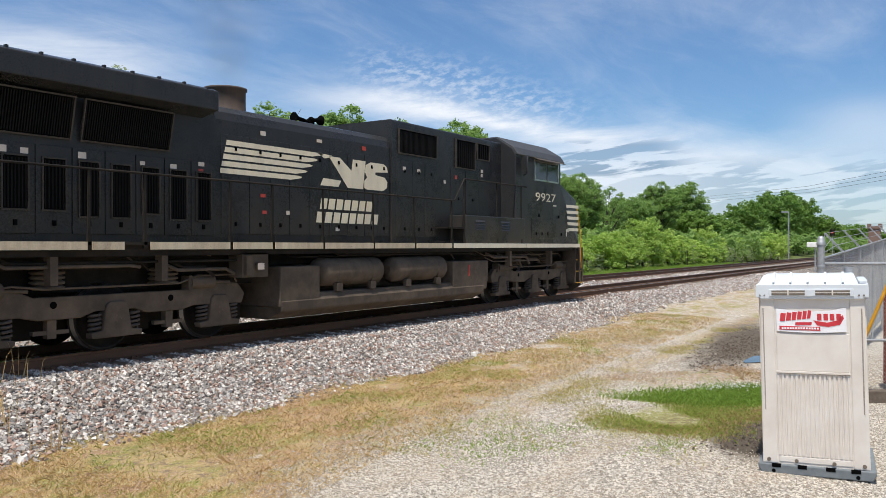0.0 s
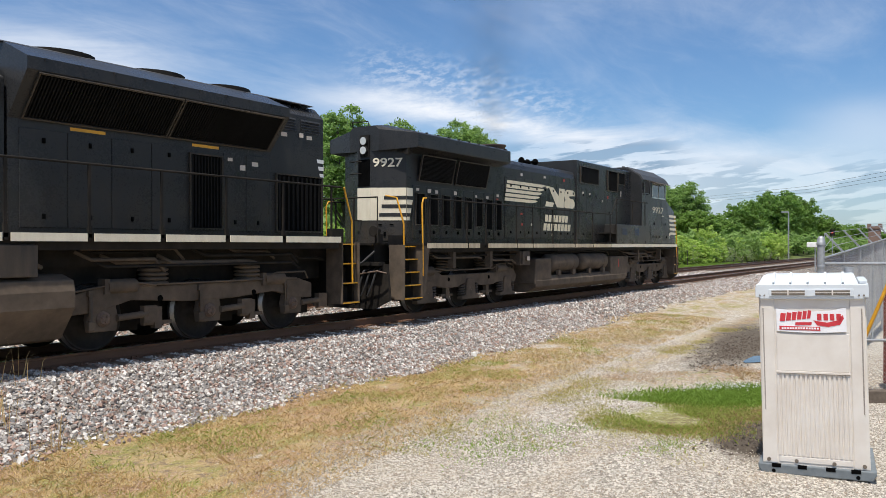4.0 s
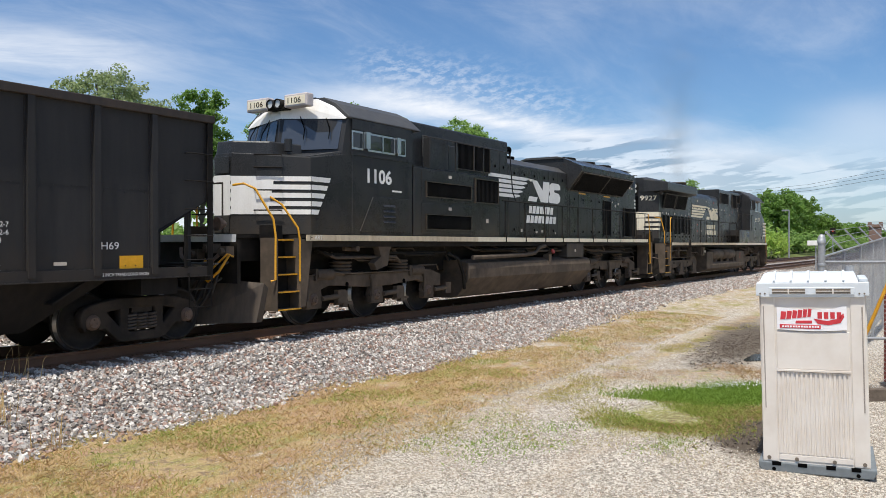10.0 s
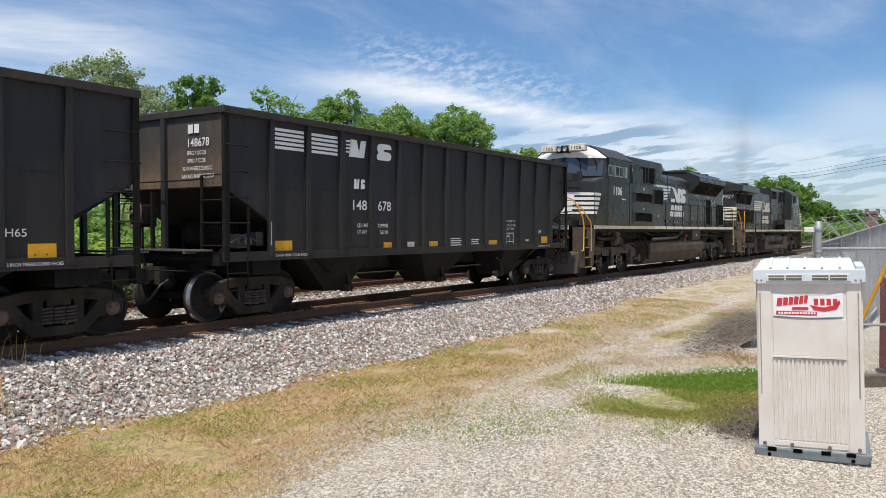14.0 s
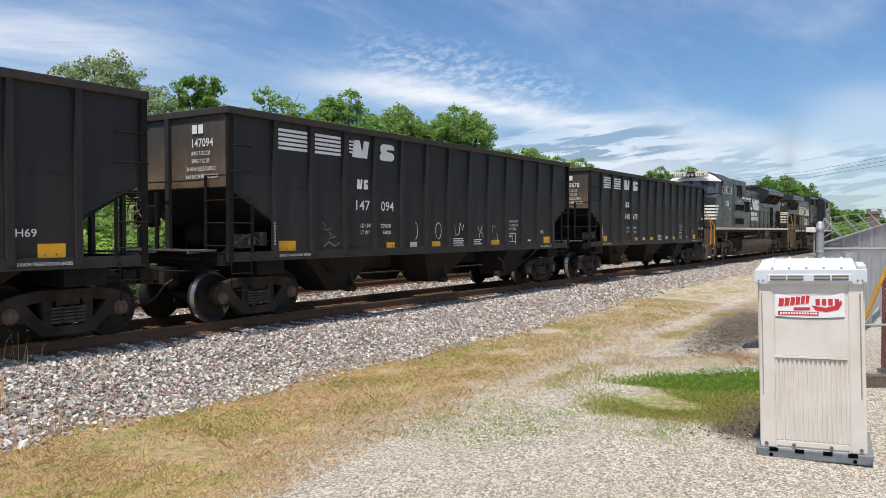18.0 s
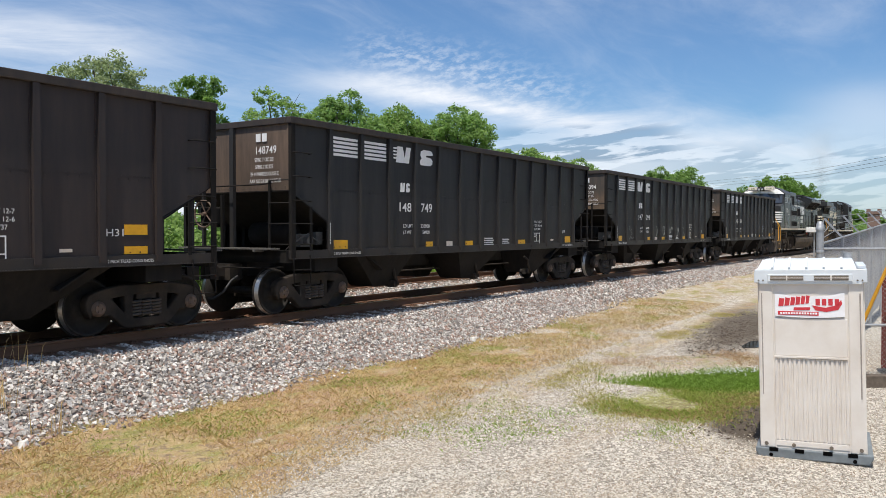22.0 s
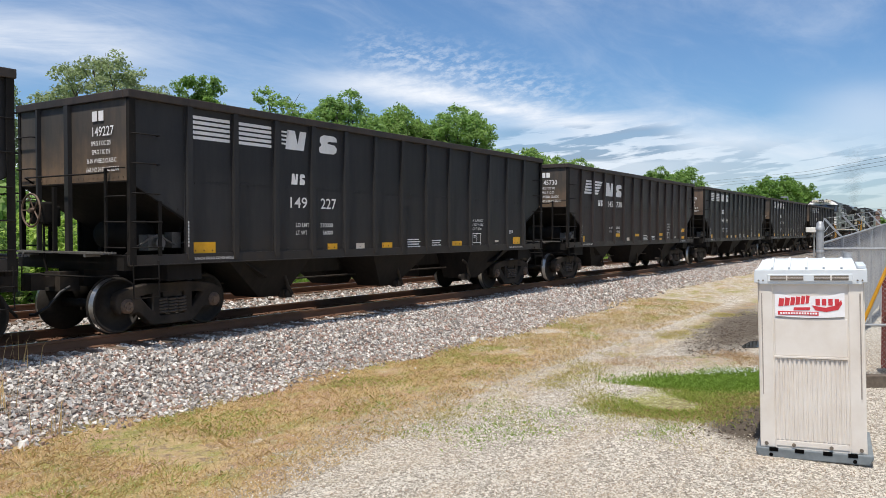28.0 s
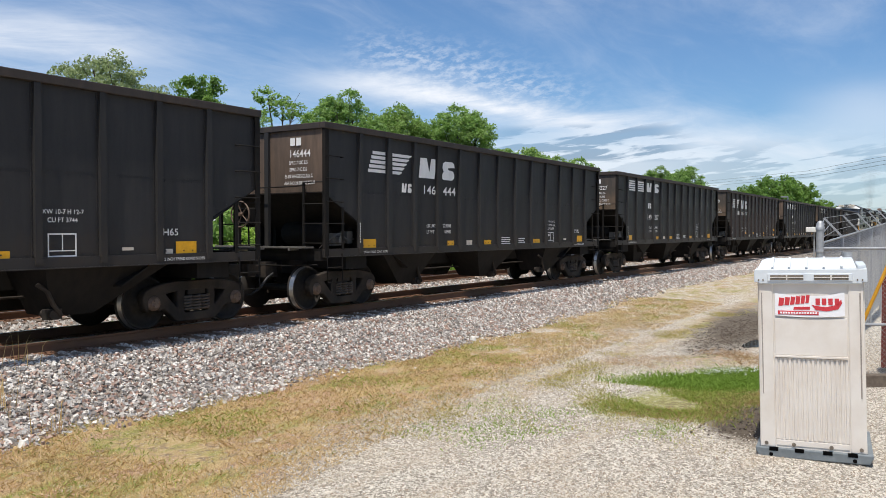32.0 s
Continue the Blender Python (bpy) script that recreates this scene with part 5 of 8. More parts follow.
    part("exhaust_pipe", Shape().lathe((46.0, 0.0, 4.24), (0, 0, 1), [(0, 0.46), (0.04, 0.44), (0.06, 0.40), (0.52, 0.40), (0.54, 0.43), (0.58, 0.43), (0.58, 0.36), (0.3, 0.34)], 22), [stack_rust], t, "rusty exhaust stack")
    horn = Shape().box(48.05, 48.55, -0.2, 0.2, 4.30, 4.36)
    for j, (dx, dy) in enumerate(((0.30, -0.15), (0.36, 0.0), (0.30, 0.15))):
        horn.lathe((48.3, dy, 4.50), (1 if j != 1 else -1, 0, 0.05), [(0, 0.03), (0.22, 0.045), (0.34, 0.10), (0.36, 0.12)], 14).cyl((48.3, dy, 4.36), (48.3, dy, 4.5), 0.03, 8)
    part("air_horn", horn, [grille_black], t)
    hood(t, "blower_hood", 50.2, 55.5, 1.02, 1.74, 4.69, 0.05, loco_black)
    grille(t, 50.45, 52.05, 3.92, 4.48, -1.03, 0.05, True)
    grille(t, 53.0, 53.95, 3.78, 4.52, -1.03, 0.10, True)
    grille(t, 54.10, 54.75, 4.1, 4.52, -1.03, 0.10, True)
    doors(t, [50.35, 51.0, 51.55, 52.1], 1.90, 3.74, -1.02, (2.05, 3.45))
    doors(t, [52.75, 53.5, 54.2], 2.55, 3.70, -1.02, (2.9,))
    stickers(t, rng, [(50.6, 3.5), (51.2, 3.5), (52.4, 3.3), (52.95, 3.45), (54.3, 3.72), (54.3, 3.60)], -1.04)
    for s in (-1, 1):
        part("battery_box", Shape().box(52.72, 56.05, s * 1.52, s * 1.0, 1.742, 2.48), [loco_black], t, bevel=0.02)
    for a in (53.2, 54.6):
        for j in range(4):
            part("louvre", Shape().prism([(-1.52, 2.10 + j * 0.07), (-1.545, 2.10 + j * 0.07), (-1.52, 2.15 + j * 0.07)], "x", a, a + 0.5), [loco_black], t)
    part("tool_step", Shape().box(51.9, 52.72, -1.45, -1.02, 1.742, 1.80).box(52.0, 52.72, -1.5, -1.02, 2.12, 2.16), [frame_dark], t)
    # cab and nose
    cab = Shape()
    prof = [(-1.50, 1.742), (1.50, 1.742), (1.50, 4.33), (1.38, 4.52), (0.85, 4.86), (-0.85, 4.86), (-1.38, 4.52), (-1.50, 4.33)]
    cab.prism(prof, "x", 55.5, 58.0)
    cab.hull([(58.0, y, z) for y, z in prof], [(58.62, y * 0.985, min(z, 3.74) if z < 4 else 3.74 + (z - 4.33) * 0.9 + 0.55) for y, z in prof])
    part("cab", cab, [loco_black], t, bevel=0.02)
    part("cab_roof", Shape().prism([(-1.54, 4.36), (-1.40, 4.56), (-0.86, 4.885), (0.86, 4.885), (1.40, 4.56), (1.54, 4.36), (1.54, 4.33), (-1.54, 4.33)], "x", 55.55, 58.78), [roof_grey], t, "dark grey roof, paler than the cab sides", 0.01)
    part("roof_gear", Shape().box(56.2, 57.9, -0.5, 0.3, 4.885, 4.95).cyl((56.6, -0.3, 4.9), (56.6, -0.3, 5.02), 0.06, 10).cyl((57.2, -0.3, 4.9), (57.2, -0.3, 5.0), 0.05, 10).cyl((57.6, -0.1, 4.9), (57.6, -0.1, 4.99), 0.05, 10), [frame_dark], t)
    nose = Shape().hull([(58.5, -1.48, 1.742), (58.5, 1.48, 1.742), (58.5, 1.48, 3.70), (58.5, -1.48, 3.70)], [(60.08, -1.46, 1.742), (60.08, 1.46, 1.742), (60.02, 1.40, 3.20), (60.02, -1.40, 3.20)])
    part("nose", nose, [loco_black], t, bevel=0.03)
    for i in range(5):
        z = 3.02 - i * 0.19
        mark(t, "nose_stripe", [(59.05 + i * 0.035, z - 0.10), (60.0, z - 0.10), (60.0, z), (59.0 + i * 0.035, z)], loco_cream, -1.492)
        part("nose_front_stripe", Shape().box(60.085, 60.089, -1.38, 1.38, z - 0.10, z), [loco_cream], t)
    for x0, x1 in ((56.72, 57.50), (57.54, 58.32)):
        wdw = part("side_window", Shape().box(x0, x1, -1.512, -1.50, 3.70, 4.24), [cab_glass], t)
        e = 0.05
        part("window_frame", Shape().box(x0 - e, x0, -1.53, -1.50, 3.65, 4.29).box(x1, x1 + e - 0.01, -1.53, -1.50, 3.65, 4.29).box(x0, x1, -1.53, -1.50, 3.65, 3.70).box(x0, x1, -1.53, -1.50, 4.24, 4.29), [steel_bright], wdw, "bare aluminium frame")
    part("window_awning", Shape().prism([(-1.50, 4.36), (-1.74, 4.26), (-1.74, 4.245), (-1.50, 4.33)], "x", 56.6, 58.5), [loco_dusty], t)
    part("wind_deflector", Shape().tube([(55.95, -1.52, 3.75), (55.80, -1.72, 3.78), (55.80, -1.72, 4.28), (55.95, -1.52, 4.30)], 0.02).box(55.82, 55.84, -1.72, -1.52, 3.8, 4.28), [loco_black], t)
    part("windshield", Shape().prism([(-1.3, 3.76), (-1.3, 4.35), (1.3, 4.35), (1.3, 3.76)], "x", 58.63, 58.64), [cab_glass], t)
    text(t, "9927", 56.78, 3.05, 0.26, loco_cream, y=-1.504, width=1.42)
    bar(t, "model_mark", 58.0, 58.25, 2.92, 2.96, loco_cream, -1.504)
    mark(t, "end_mark", [(59.0, 1.98), (59.08, 1.98), (59.08, 2.12), (59.22, 2.12), (59.22, 2.22), (59.0, 2.22)], loco_cream, -1.492)
    for x, z in ((56.8, 2.0), (57.2, 2.0), (57.6, 2.0), (58.6, 2.0), (57.0, 2.55), (58.4, 2.55)):
        part("latch", Shape().box(x - 0.025, x + 0.025, -1.53, -1.50, z, z + 0.09), [grille_black], t)
    part("cab_hatch", Shape().box(56.5, 58.5, -1.512, -1.50, 1.90, 2.50), [loco_black], t, bevel=0.006)
    # emblem and name
    emblem(t, 45.16, 47.75, 47.85, 50.08, 2.98, 3.64, -0.9905, letter_cream)
    name_blocks(t, 47.70, 49.50, 2.46, 0.23, 7, -0.9905, letter_cream)
    name_blocks(t, 47.58, 49.72, 2.17, 0.23, 8, -0.9905, letter_cream)
    # rear end: cream field with dark bars, number, headlights
    corner = Vector((40.06 - 39.62, -0.97 + 0.20, 0))
    cang = math.atan2(corner.y, corner.x)
    side_m = Matrix.Translation((39.616, -0.203, 0)) @ Matrix.Rotation(cang, 4, "Z")
    cw = corner.length
    part("rear_cream_field", Shape().box(39.612, 39.616, -0.20, 0.20, 2.30, 3.10), [loco_cream], t)
    part("rear_cream_field", Shape().box(0, cw, -0.004, 0.0, 2.30, 3.10), [loco_cream], t, at=side_m)
    mark(t, "rear_cream_field", [(40.06, 2.30), (40.17, 2.30), (40.40, 3.10), (40.06, 3.10)], loco_cream, -0.985)
    for i in range(3):
        z = 2.90 - i * 0.21
        part("dark_bar", Shape().box(0.34 - 0.06 * i, cw, -0.009, -0.005, z - 0.09, z), [loco_black], t, at=side_m)
        mark(t, "dark_bar", [(40.06, z - 0.09), (40.31 - i * 0.06, z - 0.09), (40.335 - i * 0.06, z), (40.06, z)], loco_black, -0.9895)
    text(t, "9927", 0, 0, 0.215, loco_cream, m=side_m @ pose(0.06, -0.006, 3.62), width=0.74, bold=0.005)
    for z in (2.30, 3.45, 3.75):
        part("rear_grab", Shape().tube([(39.68, 0.35, z), (39.56, 0.40, z), (39.50, 0.12, z), (39.63, 0.05, z)], 0.013, 6), [frame_dark], t)
    part("roof_grab", Shape().tube([(39.70, -0.10, 4.60), (39.66, -0.10, 4.74), (39.66, 0.40, 4.74), (39.70, 0.40, 4.60)], 0.015, 6), [frame_dark], t)
    part("shed_lamp", Shape().box(39.88, 40.02, -1.16, -1.04, 3.90, 4.08), [frame_dark], t)
    part("ditch_light", Shape().lathe((39.0, -0.95, 2.02), (-1, 0, 0), [(0, 0.06), (0.10, 0.12), (0.22, 0.13), (0.22, 0.11)], 16).box(38.9, 39.1, -1.0, -0.9, 1.74, 1.95), [frame_dark], t)
    part("headlight_lens", Shape().cyl((38.79, -0.95, 2.02), (38.785, -0.95, 2.02), 0.10, 14), [lamp_glass], t)
    bd = part("rear_hatch", Shape().box(0.12, cw - 0.10, -0.014, -0.004, 1.80, 2.24), [loco_black], t, bevel=0.005, at=side_m)
    for x in (0.20, 0.48):
        part("latch", Shape().box(x, x + 0.09, -0.030, -0.014, 2.18, 2.21), [grille_black], bd)
    part("latch", Shape().box(0.33, 0.39, -0.034, -0.014, 1.92, 2.02), [grille_black], bd)
    hl = Shape()
    for z in (4.02, 4.25):
        hl.lathe((39.63, -0.04, z), (-1, 0, 0), [(0, 0.12), (0.10, 0.12), (0.10, 0.10), (0.05, 0.09)], 16)
    part("headlight", hl.box(39.58, 39.65, -0.18, 0.10, 3.86, 4.40), [frame_dark], t)
    for z in (4.02, 4.25):
        part("headlight_lens", Shape().cyl((39.53, -0.04, z), (39.545, -0.04, z), 0.095, 16), [lamp_glass], t)
    part("rear_door", Shape().box(39.60, 39.618, -0.19, 0.16, 3.14, 3.80), [grille_black], t)
    # handrails
    posts = [(40.3, 2.83), (42.05, 2.83), (43.02, 2.83), (44.78, 2.83), (45.81, 2.83), (47.22, 2.83), (48.86, 2.83), (50.43, 2.83), (52.07, 2.83), (52.68, 3.42), (54.4, 3.42), (55.85, 3.42)]
    for s in (-1, 1):
        handrail(t, [(40.1, s * 1.50, 2.83), (52.20, s * 1.50, 2.83), (52.68, s * 1.50, 3.42), (56.2, s * 1.50, 3.42)], posts, 1.74, s * 1.50, frame_dark)
        part("grab_rail", Shape().tube([(40.16, s * 1.50, 2.83), (40.02, s * 1.51, 2.82), (39.95, s * 1.52, 2.70), (39.97, s * 1.52, 1.9), (39.98, s * 1.52, 0.95)], 0.021, 8), [rail_yellow], t, "yellow painted corner handrail")
        part("grab_rail", Shape().tube([(39.05, s * 1.1, 2.85), (39.15, s * 1.35, 2.80), (39.25, s * 1.48, 2.2), (39.25, s * 1.50, 1.05)], 0.021, 8), [rail_yellow], t, "yellow painted corner handrail")
        part("grab_rail", Shape().tube([(60.1, s * 1.40, 2.9), (60.3, s * 1.42, 2.2), (60.3, s * 1.45, 0.9)], 0.021, 8), [rail_yellow], t, "yellow painted corner handrail")
        steps(t, 39.22, 39.95, s * 1.53, 0.42, 1.70, 5, s)
        part("end_plate", Shape().prism([(39.97, 0.5), (40.1, 0.5), (40.28, 1.68), (39.97, 1.68)], "y", s * 1.52, s * 1.1), [underframe], t)
        steps(t, 59.75, 60.35, s * 1.5, 0.42, 1.62, 4, s)
    part("end_handrail", Shape().tube([(38.75, -1.1, 1.74), (38.75, -1.1, 2.80), (38.75, 1.1, 2.80), (38.75, 1.1, 1.74)], 0.019, 8).tube([(38.75, -0.4, 1.74), (38.75, -0.4, 2.8)], 0.019, 8), [frame_dark], t)
    part("pilot", Shape().prism([(-1.30, 1.25), (1.30, 1.25), (1.38, 0.42), (0.9, 0.20), (-0.9, 0.20), (-1.38, 0.42)], "x", 38.84, 38.92), [frame_dark], t)
    part("pilot_shelf", Shape().box(38.66, 38.9, -1.20, 1.20, 1.22, 1.30), [frame_dark], t)
    for j in range(5):
        y = -0.40 - 0.18 * j
        part("air_hose", Shape().tube([(38.84, y, 1.15), (38.66, y, 1.08), (38.58, y + 0.05, 0.78), (38.55, y + 0.16, 0.52)], 0.026, 7), [rubber], t)
    part("jumper_cable", Shape().tube([(38.70, -1.05, 1.55), (38.45, -0.9, 1.30), (38.25, -0.55, 1.12), (38.05, -0.3, 1.25), (37.85, -0.2, 1.5)], 0.024, 8), [rubber], t)
    part("cut_lever", Shape().tube([(38.70, -1.40, 1.05), (38.62, -1.2, 1.10), (38.58, -0.4, 0.98)], 0.018, 6), [cap_rust], t)
    part("pilot", Shape().prism([(-1.45, 1.65), (1.45, 1.65), (1.50, 0.35), (1.2, 0.15), (-1.2, 0.15), (-1.50, 0.35)], "x", 60.12, 60.2), [underframe], t)
    # plain dark box added above the trucks, so that the gap reads dark
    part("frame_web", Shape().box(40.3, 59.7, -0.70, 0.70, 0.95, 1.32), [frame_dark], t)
    # tank with its two air reservoirs
    tank = Shape().prism([(-1.42, 0.74), (-1.50, 0.60), (-1.50, 0.42), (-1.15, 0.25), (1.15, 0.25), (1.50, 0.42), (1.50, 0.60), (1.42, 0.74)], "x", 46.05, 53.7)
    tank.prism([(46.0, 0.5), (47.15, 0.5), (47.15, 1.28), (46.05, 1.28)], "y", -1.49, 1.49).prism([(52.15, 0.5), (53.85, 0.5), (53.95, 0.8), (53.95, 1.28), (52.15, 1.28)], "y", -1.49, 1.49)
    tank.box(47.15, 52.15, -0.9, 0.9, 0.74, 1.3).box(49.35, 49.75, -1.45, -0.9, 0.6, 0.74)
    part("fuel_tank", tank, [underframe], t, "mud-brown fuel tank", 0.03)
    for a, b in ((47.25, 49.38), (49.72, 51.98)):
        for s in (-1, 1):
            part("air_tank", Shape().lathe((a, s * 1.22, 1.13), (1, 0, 0), [(0, 0.10), (0.05, 0.22), (0.14, 0.295), (b - a - 0.14, 0.295), (b - a - 0.05, 0.22), (b - a, 0.10)], 22), [underframe], t, "dusty round air tank")
            for x in (a + 0.5, b - 0.5):
                part("tank_strap", Shape().lathe((x - 0.02, s * 1.22, 1.13), (1, 0, 0), [(0, 0.300), (0.045, 0.300)], 22).box(x - 0.09, x + 0.09, s * 1.40, s * 1.50, 0.74, 0.90), [underframe], t)
    part("sight_gauge", Shape().box(52.9, 52.97, -1.50, -1.492, 0.88, 1.18), [label_red], t)
    fb = Shape().box(45.1, 45.75, -1.45, -1.1, 1.1, 1.55).box(45.15, 45.3, -1.52, -1.45, 1.15, 1.5).cyl((45.5, -1.46, 1.3), (45.5, -1.52, 1.3), 0.09, 12)
    part("air_filter", fb, [underframe], t)
    part("filter_label", Shape().box(45.42, 45.58, -1.526, -1.522, 1.24, 1.36), [label_paper], t)
    pipes_under(t, 40.3, 46.0, 1.22, 1.6, -1.35, rng, 11)
    pipes_under(t, 53.9, 59.8, 1.22, 1.6, -1.35, rng, 10)
    pipes_under(t, 46.0, 54.0, 1.45, 1.6, -1.40, rng, 6)
    for x in (41.5, 43.4, 55.3, 58.0):
        part("hanger", Shape().box(x, x + 0.12, -1.42, -1.25, 1.1, 1.62), [underframe], t)
    coupler(t, 60.1, 1)
    coupler(t, 38.7, -1)
    settle(t, 49.2)
    for x, r in ((42.75, 0.533), (57.40, 0.533)):
        loco_truck(t, x - 49.2, r, (-2.08, 0.0, 2.08), "cast")
    return t


plow_black = painted("plow_black", (0.055, 0.043, 0.033), (0.150, 0.112, 0.080), 0.75, 0.7)
roof_grey = painted("roof_grey", (0.045, 0.045, 0.045), (0.10, 0.095, 0.09), 0.5, 0.5)
cab_glass = Mat("cab_glass", (0.015, 0.018, 0.02), 0.05, 0.0, 0.6).m
# windshield glass: base lightened to stand in for the sky haze it reflects
screen_glass_sky_tint = Mat("screen_glass_sky_tint", (0.045, 0.050, 0.058), 0.06, 0.0, 1.0).m


def loco_second():
    """The second engine, coupled back to back: its nose looks to the rear of the train."""
    t = empty("diesel_locomotive", pose(0, TRACK_Y, RAIL_TOP), "black diesel locomotive with white-striped nose running backwards", "locomotive", "locomotives of the train")
    rng = random.Random(23)
    part("walkway_deck", Shape().box(16.75, 37.05, -1.53, 1.53, 1.80, 1.86).box(15.15, 16.75, -0.95, 0.95, 1.80, 1.86), [frame_dark], t)
    part("underframe", Shape().box(15.3, 37.6, -0.85, 0.85, 1.35, 1.80), [frame_dark], t)
    for s in (-1, 1):
        part("side_channel", Shape().box(16.8, 37.0, s * 1.45, s * 1.38, 1.62, 1.80), [frame_dark], t)
    for i, (a, b) in enumerate(((16.8, 21.2), (21.2, 23.4), (23.4, 24.92), (25.04, 26.13), (26.25, 27.44), (27.56, 28.72), (28.84, 29.97), (30.09, 31.22), (31.34, 32.5), (32.62, 33.85), (33.97, 35.25), (35.37, 36.95))):
        for s in (-1, 1):
            part("sill_strip", Shape().box(a, b, s * 1.53, s * 1.55, 1.745, 1.865), [sill_cream if i < 2 else loco_cream], t, "stained cream sill stripe")
    part("front_sill", Shape().box(15.10, 15.2, -1.3, 1.3, 1.72, 1.86), [loco_white], t)
    # nose: wide at the cab, narrowing forward
    plan = [(18.30, 1.485), (17.02, 1.45), (16.47, 0.82), (16.03, 0.24), (16.03, -0.24), (16.47, -0.82), (17.02, -1.45), (18.30, -1.485)]
    top = [(18.30, 1.485, 3.62), (17.02, 1.45, 3.42), (16.49, 0.82, 3.46), (16.06, 0.24, 3.50), (16.06, -0.24, 3.50), (16.49, -0.82, 3.46), (17.02, -1.45, 3.42), (18.30, -1.485, 3.62)]
    part("nose", Shape().hull([(x, y, 1.862) for x, y in plan], top), [loco_black], t, bevel=0.02)
    part("nose_top", Shape().hull([(17.94, y, z) for y, z in ((-1.45, 3.58), (-1.45, 3.625), (1.45, 3.625), (1.45, 3.58))], [(16.98, y, z) for y, z in ((-1.40, 3.39), (-1.40, 3.435), (1.40, 3.435), (1.40, 3.39))]), [roof_grey], t)
    low_ = [(16.06, -0.22), (16.56, -0.82), (17.35, -0.92), (17.35, 0.92), (16.56, 0.82), (16.06, 0.22)]
    part("nose_hatch", Shape().hull([(x, y, 3.44) for x, y in low_], [(x + 0.03, y * 0.94, 3.74) for x, y in low_]), [loco_black], t, bevel=0.03)
    for i in range(5):
        z = 3.03 - i * 0.165
        for s in (-1, 1):
            pa, pb, pc, pd = Vector((16.022, s * 0.12)), Vector((16.022, s * 0.247)), Vector((16.464, s * 0.827)), Vector((17.014, s * 1.458))
            strip_ = Shape()
            for p, q in ((pa, pb), (pb, pc), (pc, pd)):
                strip_.hull([(p.x, p.y, z - 0.098), (q.x, q.y, z - 0.098), (q.x, q.y, z), (p.x, p.y, z)], [(p.x + 0.004, p.y - s * 0.004, z - 0.098), (q.x + 0.004, q.y - s * 0.004, z - 0.098), (q.x + 0.004, q.y - s * 0.004, z), (p.x + 0.004, p.y - s * 0.004, z)])
            part("nose_stripe", strip_, [loco_white], t)
        mark(t, "nose_stripe", [(17.0, z - 0.098), (17.53 - i * 0.085, z - 0.098), (17.58 - i * 0.085, z), (17.0, z)], loco_white, -1.492)
    part("nose_white_field", Shape().box(16.012, 16.020, -0.23, 0.23, 2.25, 3.05), [loco_white], t)
    for s in (-1, 1):
        for i in range(4):
            z, k = 2.934 - i * 0.165, 0.12 - 0.035 * i
            for p, q in (((16.022, 0.247), (16.464, 0.827)), ((16.464, 0.827), (16.464 + 0.55 * k, 0.827 + 0.631 * k))):
                part("nose_white_field", Shape().hull([(p[0], s * p[1], z - 0.071), (q[0], s * q[1], z - 0.071), (q[0], s * q[1], z), (p[0], s * p[1], z)],
                                                      [(p[0] + 0.004, s * (p[1] - 0.004), z - 0.071), (q[0] + 0.004, s * (q[1] - 0.004), z - 0.071), (q[0] + 0.004, s * (q[1] - 0.004), z), (p[0] + 0.004, s * (p[1] - 0.004), z)]), [loco_white], t)
    for z in (2.35, 2.75, 3.2, 3.45):
        part("nose_grab", Shape().tube([(16.30, -0.62, z), (16.24, -0.66, z), (16.58, -1.08, z), (16.64, -1.02, z)], 0.013, 6), [frame_dark], t)
    part("nose_door", Shape().box(16.0, 16.03, -0.21, 0.21, 1.9, 2.24).box(16.0, 16.03, -0.21, 0.21, 3.08, 3.42), [loco_black], t, bevel=0.01)
    part("vent_stub", Shape().cyl((16.9, -0.95, 3.55), (16.9, -0.95, 3.80), 0.085, 14), [loco_black], t)
    # cab
    prof = [(-1.50, 1.862), (1.50, 1.862), (1.50, 4.36), (1.15, 4.66), (0.80, 4.82), (-0.80, 4.82), (-1.15, 4.66), (-1.50, 4.36)]
    cab = Shape().prism(prof, "x", 18.25, 20.45)
    part("cab", cab, [loco_black], t, bevel=0.015)
    for s in (-1, 1):
        part("cab_front", Shape().hull([(18.25, 0, 3.56), (18.25, s * 1.49, 3.56), (18.25, s * 1.49, 4.36), (18.25, s * 0.8, 4.80), (18.25, 0, 4.80)],
                                       [(17.52, 0, 3.56), (17.95, s * 1.47, 3.56), (18.12, s * 1.47, 4.34), (17.95, s * 0.8, 4.76), (17.70, 0, 4.76)]), [loco_black], t)
        part("brow_panel", Shape().hull([(17.68, 0, 4.42), (18.10, s * 1.47, 4.35), (18.10, s * 1.12, 4.62), (17.97, s * 0.80, 4.78), (17.70, 0, 4.78)],
                                        [(17.64, 0, 4.39), (18.06, s * 1.47, 4.32), (18.06, s * 1.12, 4.60), (17.93, s * 0.80, 4.78), (17.66, 0, 4.78)]), [loco_white], t, "white brow above the windshield")
        pane = [(17.545, 0.10, 3.68), (17.945, 1.38, 3.68), (18.10, 1.38, 4.30), (17.69, 0.10, 4.36)]
        ws_ = part("windshield", Shape().hull([(x, s * y, z) for x, y, z in pane], [(x - 0.03, s * y, z) for x, y, z in pane]), [screen_glass_sky_tint], t)
        for y, x in ((0.45, 17.72), (1.0, 17.90)):
            part("wiper", Shape().tube([(x + 0.06, s * y, 4.42), (x, s * (y + 0.18), 4.12), (x - 0.06, s * (y + 0.20), 3.90)], 0.012, 5), [grille_black], ws_)
        nb = part("number_board", Shape().box(17.50, 17.72, s * 0.24, s * 0.90, 4.58, 4.86), [white_old], t, "white framed number board", 0.03)
